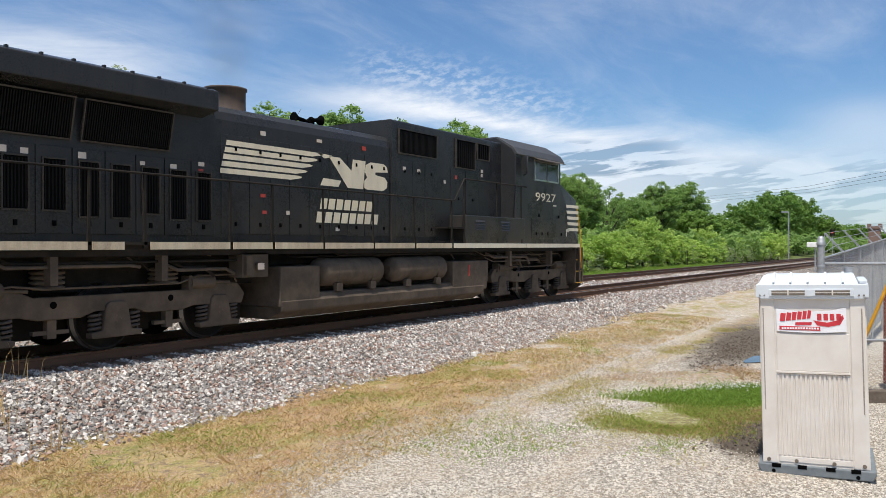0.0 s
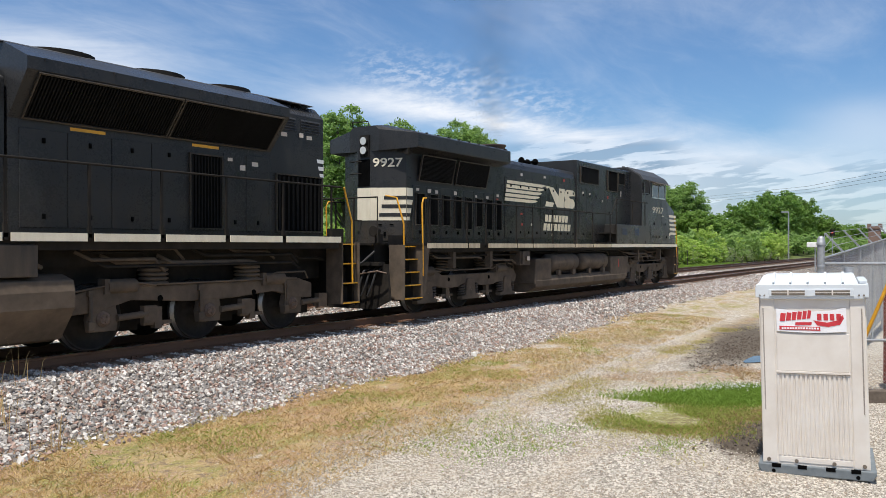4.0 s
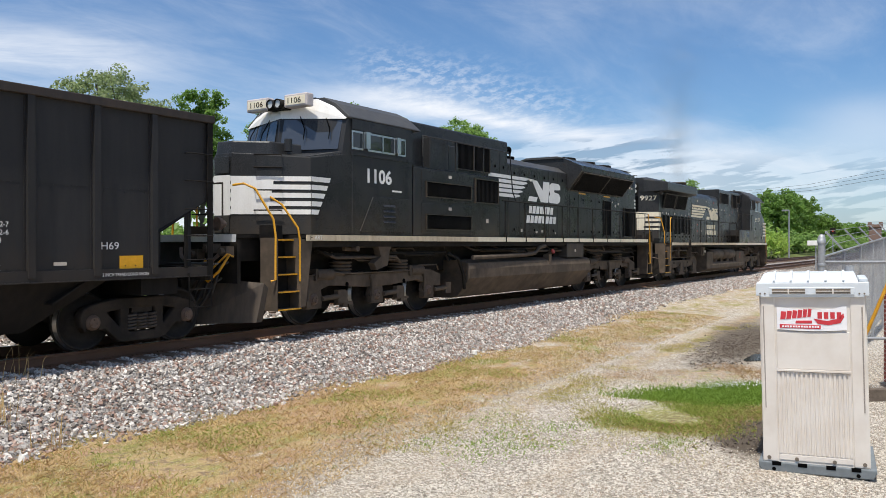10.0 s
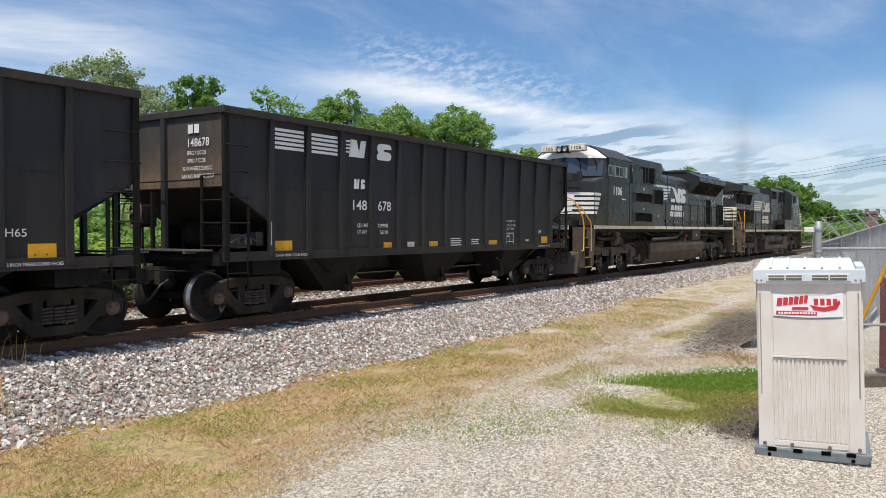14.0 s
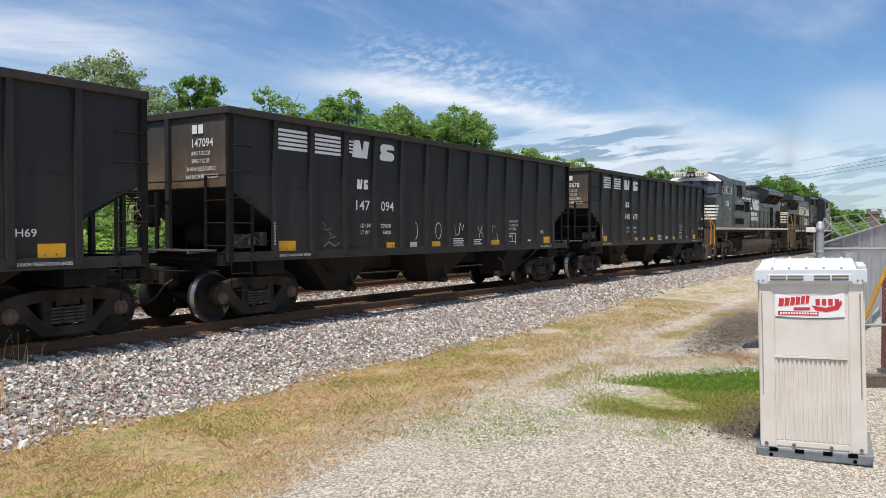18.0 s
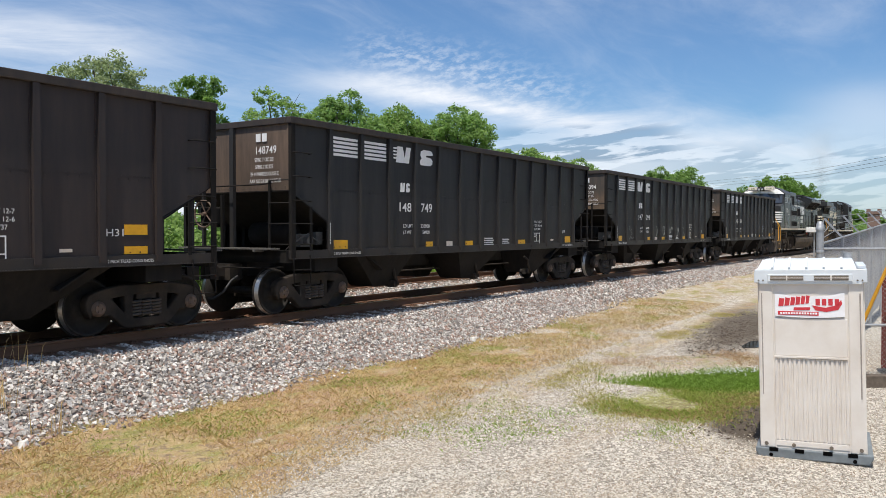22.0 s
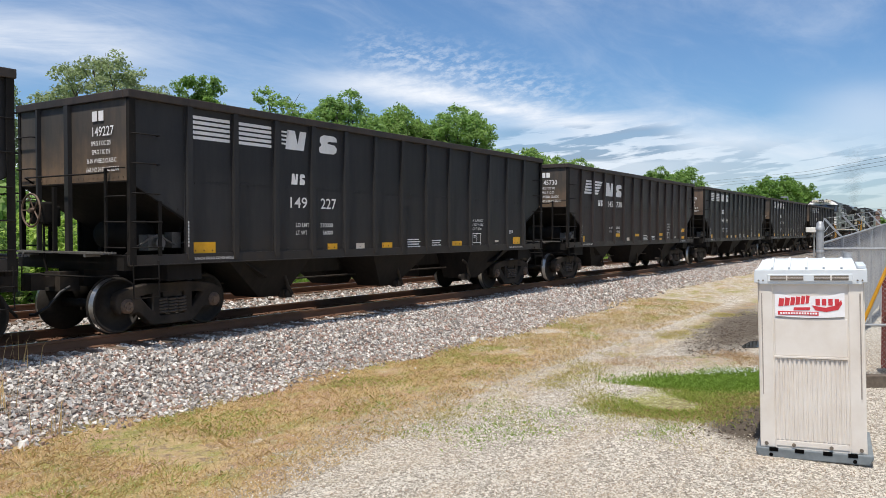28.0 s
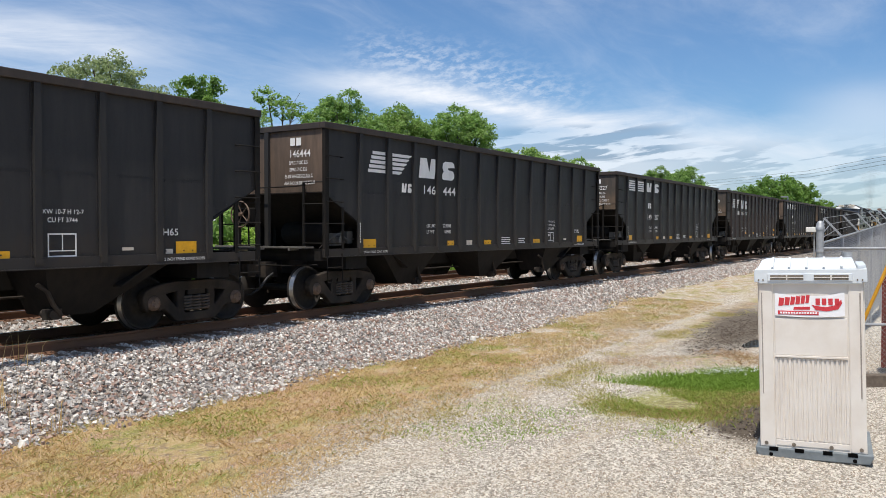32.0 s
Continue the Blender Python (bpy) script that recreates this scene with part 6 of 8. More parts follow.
        part("number_panel", Shape().box(17.492, 17.50, s * 0.29, s * 0.85, 4.63, 4.81), [loco_cream], nb)
        text(nb, "1106", 0, 0, 0.12, grille_black, m=Matrix.Translation((17.488, 0.76 if s > 0 else -0.36, 4.66)) @ Matrix.Rotation(radians(-90), 4, "Z"), width=0.38)
    lights = Shape()
    for y in (-0.11, 0.11):
        lights.lathe((17.68, y, 4.68), (-1, 0, 0), [(0, 0.10), (0.26, 0.105), (0.26, 0.09), (0.2, 0.085)], 16)
    part("headlight", lights.box(17.50, 17.75, -0.24, 0.24, 4.56, 4.62), [frame_dark], t)
    for y in (-0.11, 0.11):
        part("headlight_lens", Shape().cyl((17.45, y, 4.68), (17.47, y, 4.68), 0.085, 14), [lamp_glass], t)
    part("cab_roof", Shape().prism([(-1.53, 4.38), (-1.15, 4.69), (-0.82, 4.845), (0.82, 4.845), (1.15, 4.69), (1.53, 4.38), (1.53, 4.35), (-1.53, 4.35)], "x", 18.12, 20.75), [roof_grey], t, "dark grey roof, paler than the cab sides", 0.01)
    part("roof_gear", Shape().box(18.25, 19.6, -0.45, 0.4, 4.845, 4.90).box(19.9, 20.6, -0.6, 0.1, 4.84, 4.89).cyl((18.7, -0.3, 4.9), (18.7, -0.3, 4.97), 0.06, 10).cyl((19.2, -0.3, 4.9), (19.2, -0.3, 4.96), 0.05, 10), [frame_dark], t)
    e = 0.045
    for x0, x1 in ((18.26, 18.58), (18.80, 19.28), (19.32, 19.72), (19.90, 20.14)):
        w = part("side_window", Shape().box(x0, x1, -1.508, -1.50, 3.74, 4.06), [cab_glass], t)
        part("window_frame", Shape().box(x0 - e, x0, -1.52, -1.50, 3.70, 4.10).box(x1, x1 + e * 0.4, -1.52, -1.50, 3.70, 4.10).box(x0, x1, -1.52, -1.50, 3.70, 3.74).box(x0, x1, -1.52, -1.50, 4.06, 4.10), [steel_bright], w, "bare aluminium frame")
    for x in (18.68, 19.80):
        part("wind_wing", Shape().box(x - 0.07, x + 0.07, -1.60, -1.52, 3.74, 4.10), [steel_bright], t, "bright aluminium wind wing")
    part("window_awning", Shape().box(18.22, 20.2, -1.53, -1.50, 4.12, 4.34), [loco_black], t)
    part("cab_rail", Shape().box(18.2, 20.4, -1.52, -1.50, 3.58, 3.64), [loco_black], t)
    text(t, "1106", 18.76, 3.03, 0.30, loco_white, y=-1.504, width=0.88, bold=0.009)
    bar(t, "model_mark", 19.66, 20.02, 2.86, 2.90, loco_white, -1.504)
    text(t, "F", 16.90, 1.765, 0.085, frame_dark, y=-1.5535, width=0.06)
    text(t, "ART", 17.02, 1.770, 0.085, loco_white, y=-1.5535, width=0.24)
    part("cab_hatch", Shape().prism([(18.5, 1.95), (20.4, 1.95), (20.4, 2.72), (18.95, 2.72)], "y", -1.515, -1.50), [loco_black], t, bevel=0.006)
    for j in range(4):
        part("louvre", Shape().prism([(-1.515, 2.15 + j * 0.12), (-1.54, 2.15 + j * 0.12), (-1.515, 2.20 + j * 0.12)], "x", 19.3, 19.75), [loco_black], t)
    # electrical cabinet at walkway width behind the cab
    part("electrical_cabinet", Shape().box(20.5, 24.62, -1.50, 1.50, 1.862, 3.52), [loco_black], t, "dust-browned black equipment cabinet", 0.02)
    for z0, z1 in ((1.95, 2.66), (2.74, 3.46)):
        part("cabinet_door", Shape().box(20.82, 23.18, -1.515, -1.50, z0, z1), [loco_black], t, bevel=0.006)
        grille(t, 21.0, 23.05, z0 + 0.10, z0 + 0.44, -1.517, 0.045, True)
        part("sticker", Shape().box(22.0, 22.14, -1.519, -1.5155, z1 - 0.14, z1 - 0.06), [label_paper], t)
    grille(t, 23.32, 24.52, 2.80, 3.40, -1.505, 0.07, True)
    part("sticker", Shape().box(23.9, 24.02, -1.506, -1.502, 2.25, 2.36), [label_paper], t)
    part("cabinet_roof", Shape().box(20.5, 24.62, -1.50, 1.50, 3.52, 3.535), [loco_black], t)
    hood(t, "blower_hood", 20.45, 26.05, 0.97, 1.862, 4.72, 0.06, loco_black)
    part("hood_roof", Shape().box(20.45, 26.1, -0.62, 0.62, 4.72, 4.79), [loco_black], t, bevel=0.02)
    part("filter_box", Shape().box(21.6, 22.45, -1.22, -0.97, 3.54, 4.36), [loco_black], t, bevel=0.03)
    part("filter_box", Shape().box(22.55, 23.05, -1.15, -0.97, 3.54, 4.25), [loco_black], t, bevel=0.03)
    grille(t, 23.2, 24.05, 3.72, 4.40, -0.98, 0.06, True)
    grille(t, 24.1, 24.95, 3.72, 4.40, -0.98, 0.06, True)
    doors(t, [25.02, 25.55, 26.0], 1.95, 4.35, -0.97, (3.9,))
    part("upper_rail", Shape().tube([(21.0, -1.42, 3.54), (21.0, -1.42, 4.30), (25.3, -1.42, 4.30), (25.45, -1.40, 4.2), (25.5, -1.45, 3.2), (25.6, -1.50, 2.93)], 0.018, 8), [loco_black], t)
    for x in (22.5, 23.9):
        part("upper_post", Shape().box(x - 0.018, x + 0.018, -1.43, -1.40, 3.54, 4.30), [loco_black], t)
    # engine hood
    hood(t, "engine_hood", 26.05, 30.3, 0.97, 1.862, 4.10, 0.04, loco_black)
    crown = Shape().prism([(-0.95, 4.08), (-0.62, 4.30), (0.62, 4.30), (0.95, 4.08)], "x", 26.05, 30.3)
    part("hood_crown", crown, [roof_grey], t, "grey sloped hood top")
    doors(t, [24.70, 25.0], 1.95, 3.4, -0.97, (2.1,))
    doors(t, [26.10, 26.80, 27.45, 28.15, 28.85, 29.5, 30.25], 1.95, 4.04, -0.97, (2.08, 3.78))
    stickers(t, rng, [(25.3, 2.0), (26.9, 2.05), (27.9, 2.02), (28.3, 2.05), (29.3, 2.0), (25.2, 2.15)], -0.99)
    horn = Shape().box(27.35, 27.85, -0.25, 0.25, 4.30, 4.48)
    for j, dy in enumerate((-0.22, -0.08, 0.06, 0.2)):
        d = -1 if j < 2 else 1
        horn.lathe((27.6, dy, 4.68), (d, 0, 0.1), [(0, 0.03), (0.25, 0.05), (0.38, 0.11), (0.40, 0.13)], 14).cyl((27.6, dy, 4.46), (27.6, dy, 4.68), 0.03, 8)
    part("air_horn", horn, [grille_black], t)
    # radiator section with flared intakes
    sec = [(-0.97, 1.862), (0.97, 1.862), (0.97, 3.52), (1.49, 4.16), (1.49, 4.34), (0.85, 4.62), (-0.85, 4.62), (-1.49, 4.34), (-1.49, 4.16), (-0.97, 3.52)]
    part("radiator_hood", Shape().prism(sec, "x", 30.35, 35.5), [loco_black], t, "black flared radiator hood")
    part("rear_hood", Shape().prism([(-0.97, 1.862), (0.97, 1.862), (0.97, 4.36), (0.72, 4.60), (-0.72, 4.60), (-0.97, 4.36)], "x", 35.5, 37.05), [loco_black], t, bevel=0.015)
    for x in (35.62, 36.35):
        for j in range(5):
            part("louvre", Shape().prism([(-0.97, 4.02 + j * 0.055), (-0.995, 4.02 + j * 0.055), (-0.97, 4.06 + j * 0.055)], "x", x, x + 0.58), [loco_black], t)
        part("sticker", Shape().box(x + 0.18, x + 0.34, -0.976, -0.971, 3.88, 3.96), [label_paper], t)
    for j in range(3):
        mark(t, "rear_stripe", [(36.86 + j * 0.04, 3.42 - j * 0.15), (37.05, 3.42 - j * 0.15), (37.05, 3.50 - j * 0.15), (36.84 + j * 0.04, 3.50 - j * 0.15)], loco_white, -0.976)
    part("radiator_roof", Shape().prism([(-0.86, 4.62), (-0.6, 4.70), (0.6, 4.70), (0.86, 4.62)], "x", 30.3, 36.9), [roof_grey], t, bevel=0.01)
    for x in (31.6, 33.4, 35.0):
        part("radiator_fan", Shape().cyl((x, -0.05, 4.68), (x, -0.05, 4.76), 0.62, 20), [frame_dark], t)
    ln = math.hypot(0.52, 0.64)
    for a, b in ((30.55, 33.0), (33.08, 35.35)):
        grille(t, 0, b - a, 0, ln - 0.10, 0, 0.05, True, slanted(a, 3.56, -1.005, 4.14, -1.475))
    for i in range(9):
        part("lifting_lug", Shape().box(30.6 + i * 0.55, 30.64 + i * 0.55, -1.51, -1.485, 4.30, 4.34), [loco_black], t)
    doors(t, [30.5, 31.25, 32.0, 32.75, 33.45], 1.95, 3.40, -0.97, (2.08, 3.2))
    grille(t, 33.55, 34.25, 2.0, 3.3, -0.98, 0.07, True)
    doors(t, [34.3, 34.85, 35.45], 1.95, 3.40, -0.97, (2.08,))
    grille(t, 35.65, 36.95, 1.98, 3.1, -0.98, 0.13, True)
    part("sticker", Shape().box(31.3, 31.9, -0.975, -0.971, 3.44, 3.49), [rail_yellow], t)
    part("sticker", Shape().box(33.6, 34.2, -0.975, -0.971, 3.44, 3.49), [rail_yellow], t)
    stickers(t, rng, [(34.4, 3.25), (34.7, 3.1), (35.0, 3.2), (36.3, 3.9)], -0.988)
    emblem(t, 24.92, 27.45, 27.50, 29.75, 3.04, 3.73, -0.9905, loco_white)
    name_blocks(t, 27.42, 29.20, 2.64, 0.235, 7, -0.9905, loco_white)
    name_blocks(t, 27.26, 29.42, 2.34, 0.235, 8, -0.9905, loco_white)
    posts = [(x, 2.90) for x in (24.98, 26.19, 27.5, 28.78, 30.03, 31.28, 32.56, 33.91, 35.31, 36.7)]
    for s in (-1, 1):
        handrail(t, [(24.8, s * 1.50, 2.90), (37.0, s * 1.50, 2.90)], posts, 1.862, s * 1.50, frame_dark)
        part("grab_rail", Shape().tube([(15.60, s * 0.78, 2.80), (15.62, s * 1.05, 2.82), (15.72, s * 1.25, 2.72), (15.98, s * 1.46, 2.15), (16.0, s * 1.50, 1.85), (16.0, s * 1.50, 1.0), (15.92, s * 1.45, 0.98)], 0.022, 8), [rail_yellow], t, "yellow painted corner handrail")
        part("grab_rail", Shape().tube([(16.30, s * 1.05, 2.60), (16.42, s * 1.25, 2.45), (16.62, s * 1.48, 2.0), (16.66, s * 1.50, 1.75), (16.66, s * 1.50, 0.95)], 0.022, 8), [rail_yellow], t, "yellow painted corner handrail")
        part("grab_rail", Shape().tube([(37.1, s * 1.50, 2.9), (37.4, s * 1.46, 2.2), (37.4, s * 1.48, 0.9)], 0.020, 8), [rail_yellow], t, "yellow painted corner handrail")
        steps(t, 16.02, 16.66, s * 1.52, 0.40, 1.80, 5, s)
        part("end_plate", Shape().prism([(16.68, 0.45), (16.80, 0.45), (17.0, 1.78), (16.68, 1.78)], "y", s * 1.52, s * 1.0), [underframe], t)
        steps(t, 37.05, 37.6, s * 1.5, 0.45, 1.75, 4, s)
        part("ditch_light", Shape().lathe((15.25, s * 0.95, 2.05), (-1, 0, 0), [(0, 0.05), (0.12, 0.12), (0.20, 0.13), (0.20, 0.11)], 16), [cap_rust], t)
    part("end_handrail", Shape().tube([(15.15, -1.0, 1.86), (15.15, -1.0, 2.80), (15.15, 1.0, 2.80), (15.15, 1.0, 1.86)], 0.019, 8), [frame_dark], t)
    plow = Shape().hull([(15.75, -1.45, 0.95), (15.25, -0.15, 1.05), (15.30, -0.15, 0.95), (15.85, -1.45, 0.85)], [(15.60, -1.40, 0.22), (14.85, -0.1, 0.17), (14.95, -0.1, 0.17), (15.75, -1.40, 0.22)])
    plow.hull([(15.75, 1.45, 0.95), (15.25, 0.15, 1.05), (15.30, 0.15, 0.95), (15.85, 1.45, 0.85)], [(15.60, 1.40, 0.22), (14.85, 0.1, 0.17), (14.95, 0.1, 0.17), (15.75, 1.40, 0.22)])
    part("snow_plow", plow, [plow_black], t, "dented steel pilot plow")
    part("front_plate", Shape().box(15.32, 15.40, -1.20, 1.20, 0.95, 1.75), [frame_dark], t)
    part("rear_plate", Shape().box(37.55, 37.63, -1.35, 1.35, 0.4, 1.75), [frame_dark], t)
    for j, (y, z, r) in enumerate(((-1.15, 1.55, 0.10), (-0.75, 1.60, 0.14), (-0.35, 1.50, 0.10))):
        part("receptacle_box", Shape().box(15.02, 15.2, y - r, y + r, z - 0.09, z + 0.09).cyl((15.02, y, z), (14.94, y, z), 0.06, 10), [underframe], t)
    for j in range(4):
        y = -0.35 - 0.20 * j
        part("brake_hose", Shape().tube([(15.16, y, 1.05), (14.98, y - 0.03, 0.98), (14.86, y + 0.05, 0.72), (14.84, y + 0.2, 0.55)], 0.028, 7), [rubber], t)
    part("hose_loop", Shape().tube([(15.1, -1.25, 1.5), (14.9, -1.2, 1.2), (14.85, -0.95, 1.0), (14.9, -0.7, 1.15), (15.1, -0.6, 1.4)], 0.024, 7), [rail_yellow], t, "worn orange-yellow hose")
    for j in range(4):
        y = -0.45 - 0.22 * j
        part("air_hose", Shape().tube([(15.18, y, 1.35), (15.0, y, 1.28), (14.92, y + 0.06, 0.95), (14.90, y + 0.15, 0.7)], 0.025, 7), [rubber], t)
    part("jumper_cable", Shape().tube([(15.15, -1.1, 1.6), (14.95, -0.9, 1.35), (14.85, -0.5, 1.25), (14.95, -0.1, 1.45), (15.1, 0.1, 1.6)], 0.035, 8), [cap_rust], t)
    part("cut_lever", Shape().tube([(15.1, -1.35, 1.45), (15.0, -1.3, 1.5), (14.95, -0.9, 1.2)], 0.018, 6), [rail_yellow], t)
    # the same added dark filler, closing the view through above the trucks
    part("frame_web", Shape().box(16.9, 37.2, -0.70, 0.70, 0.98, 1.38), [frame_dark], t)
    # fuel tank
    tank = Shape().prism([(-1.48, 1.18), (-1.52, 1.02), (-1.52, 0.78), (-1.15, 0.30), (-0.9, 0.24), (0.9, 0.24), (1.15, 0.30), (1.52, 0.78), (1.52, 1.02), (1.48, 1.18), (1.2, 1.26), (-1.2, 1.26)], "x", 23.0, 31.05)
    part("fuel_tank", tank, [underframe], t, "mud-brown fuel tank", 0.02)
    part("equipment_box", Shape().box(29.15, 30.5, -1.50, -1.0, 1.24, 1.70), [loco_dusty], t, bevel=0.02)
    part("box_label", Shape().box(29.75, 29.87, -1.505, -1.501, 1.42, 1.50), [label_paper], t)
    part("fuel_filler", Shape().cyl((28.15, -1.2, 1.3), (28.15, -1.45, 1.44), 0.06, 10).box(27.8, 27.95, -1.52, -1.3, 1.05, 1.35), [underframe], t)
    part("filler_cap", Shape().cyl((28.15, -1.45, 1.44), (28.15, -1.50, 1.46), 0.08, 10), [label_red], t)
    part("tank_pipe", Shape().tube([(23.2, -1.5, 1.32), (26.3, -1.46, 1.36), (26.9, -1.46, 1.40), (27.2, -1.46, 1.58), (27.6, -1.46, 1.62)], 0.06, 10), [underframe], t)
    part("tank_hose", Shape().tube([(22.2, -1.35, 1.45), (22.6, -1.42, 1.30), (22.85, -1.42, 0.9), (22.95, -1.40, 0.5)], 0.045, 8), [frame_dark], t)
    part("bracket", Shape().prism([(19.2, 1.78), (19.75, 1.78), (19.6, 1.20), (19.2, 1.10), (19.1, 1.25), (19.35, 1.4)], "y", -1.42, -1.25), [underframe], t)
    part("drain_pipe", Shape().cyl((18.45, -1.2, 1.58), (18.45, -1.5, 1.58), 0.06, 12).cyl((18.2, -1.3, 1.58), (18.45, -1.3, 1.58), 0.05, 10), [underframe], t)
    pipes_under(t, 17.2, 23.0, 1.30, 1.70, -1.35, rng, 12)
    pipes_under(t, 23.0, 31.0, 1.36, 1.70, -1.38, rng, 10)
    pipes_under(t, 31.0, 36.8, 1.30, 1.70, -1.35, rng, 10)
    coupler(t, 15.2, -1)
    coupler(t, 37.6, 1)
    settle(t, 26.7)
    for x in (19.55, 33.85):
        loco_truck(t, x - 26.7, 0.533, (-2.1, 0.0, 2.1), "radial")
    return t


loco_leader()
loco_second()

# ---------------------------------------------------------------- the white portable toilet
plastic_white = Mat("plastic_white", (0.74, 0.70, 0.64), 0.42, 0, 0.4)
plastic_white.base(plastic_white.mix(plastic_white.ramp(plastic_white.noise(2.2, 6, 0.6), 0.42, 0.70, 0, 0.55), (0.71, 0.655, 0.59), (0.56, 0.48, 0.40)))
plastic_white.bump(plastic_white.noise(5, 3), 0.12, 0.01)
plastic_white = plastic_white.m
roof_white = plain("roof_white", (0.62, 0.65, 0.67), 0.4, 0, 6, 0.06)
skid_grey = plain("skid_grey", (0.16, 0.18, 0.19), 0.6, 0, 14, 0.2)
vent_shadow = plain("vent_shadow", (0.16, 0.13, 0.10), 0.8)
groove_shade = plain("groove_shade", (0.30, 0.26, 0.23), 0.7)
banner_white = plain("banner_white", (0.82, 0.80, 0.80), 0.5, 0, 30, 0.05)
banner_red = plain("banner_red", (0.55, 0.035, 0.045), 0.5, 0, 30, 0.1)


def portable_toilet():
    t = empty("portable_toilet", pose(9.76, 1.405, 0.012, 0, 0, -83.0) @ pose(0, 0, 0, 0, -1.6, 0) @ Matrix.Diagonal((0.96, 1, 1.0, 1)), "cream-white plastic portable toilet on a grey skid", "toilet")
    # local x runs along the front, y away from it, z up
    skid = Shape().prism([(-0.62, 0.06), (-0.585, 0.0), (0.585, 0.0), (0.63, 0.07), (0.63, 0.11), (-0.62, 0.11)], "y", -0.05, 1.15)
    part("skid", skid, [skid_grey], t, "grey plastic skid", 0.012)
    # slots and holes are black pieces; their inner shade is in the colour
    for x in (-0.42, -0.14, 0.16, 0.42):
        part("skid_slot", Shape().box(x - 0.05, x + 0.05, -0.054, -0.03, 0.075, 0.115), [grille_black], t)
    for x in (-0.45, 0.44):
        part("skid_hole", Shape().cyl((x, -0.056, 0.035), (x, -0.04, 0.035), 0.022, 10), [grille_black], t)
    part("back_wall", Shape().box(-0.57, 0.57, 1.03, 1.078, 0.11, 2.08), [plastic_white], t)
    for s in (-1, 1):
        part("side_wall", Shape().box(s * 0.525, s * 0.57, 0.03, 1.03, 0.11, 2.08), [plastic_white], t)
        part("corner_column", Shape().prism([(s * 0.57, 0.11), (s * 0.40, 0.11), (s * 0.40, 2.0), (s * 0.555, 2.0)], "y", -0.02, 0.03), [plastic_white], t, bevel=0.012)
        # no groove is cut: its shade is put into a grey strip
        part("column_groove", Shape().box(s * 0.516, s * 0.528, -0.024, -0.018, 0.72, 1.881), [groove_shade], t)
        part("column_edge", Shape().box(s * 0.530, s * 0.537, -0.030, -0.018, 0.72, 1.902), [plastic_white], t)
    panel = Shape().box(-0.40, 0.40, -0.008, 0.03, 0.11, 2.0)
    part("front_panel", panel, [plastic_white], t)
    part("upper_panel", Shape().box(-0.385, 0.385, -0.022, -0.006, 1.170, 1.599), [plastic_white], t, bevel=0.010)
    for i in range(16):
        x = -0.375 + i * 0.05
        part("corrugation", Shape().prism([(x - 0.018, -0.006), (x - 0.012, -0.020), (x + 0.012, -0.020), (x + 0.018, -0.006)], "z", 0.215, 1.139), [plastic_white], t)
    part("panel_ledge", Shape().prism([(-0.034, 1.149), (-0.006, 1.139), (-0.006, 1.172), (-0.034, 1.168)], "x", -0.39, 0.39), [plastic_white], t)
    part("kick_rail", Shape().box(-0.39, 0.39, -0.016, -0.004, 0.135, 0.20), [plastic_white], t, bevel=0.008)
    for x in (-0.50, -0.20, 0.20, 0.51):
        part("bolt", Shape().cyl((x, -0.028, 0.155), (x, -0.016, 0.155), 0.022, 12), [vent_shadow], t)
    # roof: front lip with two vent openings, ribbed translucent cap
    lip = Shape().prism([(-0.60, 2.001), (-0.60, 2.111), (-0.585, 2.150), (0.585, 2.150), (0.60, 2.111), (0.60, 2.001), (0.55, 2.001), (0.55, 1.985), (-0.55, 1.985), (-0.55, 2.001)], "y", -0.055, 0.02)
    lip.box(-0.60, -0.56, 0.02, 1.12, 2.001, 2.150).box(0.56, 0.60, 0.02, 1.12, 2.001, 2.150).box(-0.56, 0.56, 1.08, 1.12, 2.001, 2.150)
    part("roof_lip", lip, [roof_white], t, bevel=0.012)
    part("vent_frame", Shape().box(-0.45, 0.45, -0.066, -0.05, 2.013, 2.099), [roof_white], t, bevel=0.006)
    # openings are flat brown plates, the shade inside put into their colour
    for x0 in (-0.42, 0.05):
        v = part("vent_opening", Shape().box(x0, x0 + 0.36, -0.071, -0.064, 2.028, 2.083), [vent_shadow], t)
        part("vent_bar", Shape().box(x0, x0 + 0.36, -0.076, -0.070, 2.052, 2.060).box(x0 + 0.172, x0 + 0.188, -0.076, -0.070, 2.028, 2.083), [plastic_white], v)
    cap = Shape().hull([(-0.575, 0.0, 2.150), (0.50, 0.0, 2.150), (0.50, 1.1, 2.150), (-0.575, 1.1, 2.150)], [(-0.53, 0.26, 2.249), (0.46, 0.26, 2.249), (0.46, 0.86, 2.249), (-0.53, 0.86, 2.249)])
    part("roof_cap", cap, [roof_white], t, "pale blue-white ribbed roof", 0.012)
    for i in range(5):
        x = -0.40 + i * 0.185
        part("roof_rib", Shape().hull([(x - 0.014, -0.005, 2.150), (x + 0.014, -0.005, 2.150), (x + 0.014, 0.26, 2.252), (x - 0.014, 0.26, 2.252)], [(x - 0.012, -0.03, 2.176), (x + 0.012, -0.03, 2.176), (x + 0.012, 0.22, 2.280), (x - 0.012, 0.22, 2.280)]), [roof_white], t)
    part("roof_step", Shape().box(0.50, 0.59, 0.05, 1.1, 2.142, 2.191), [roof_white], t, bevel=0.01)
    part("vent_pipe", Shape().cyl((0.42, 0.95, 2.126), (0.42, 0.95, 2.307), 0.055, 14), [galvanised], t)
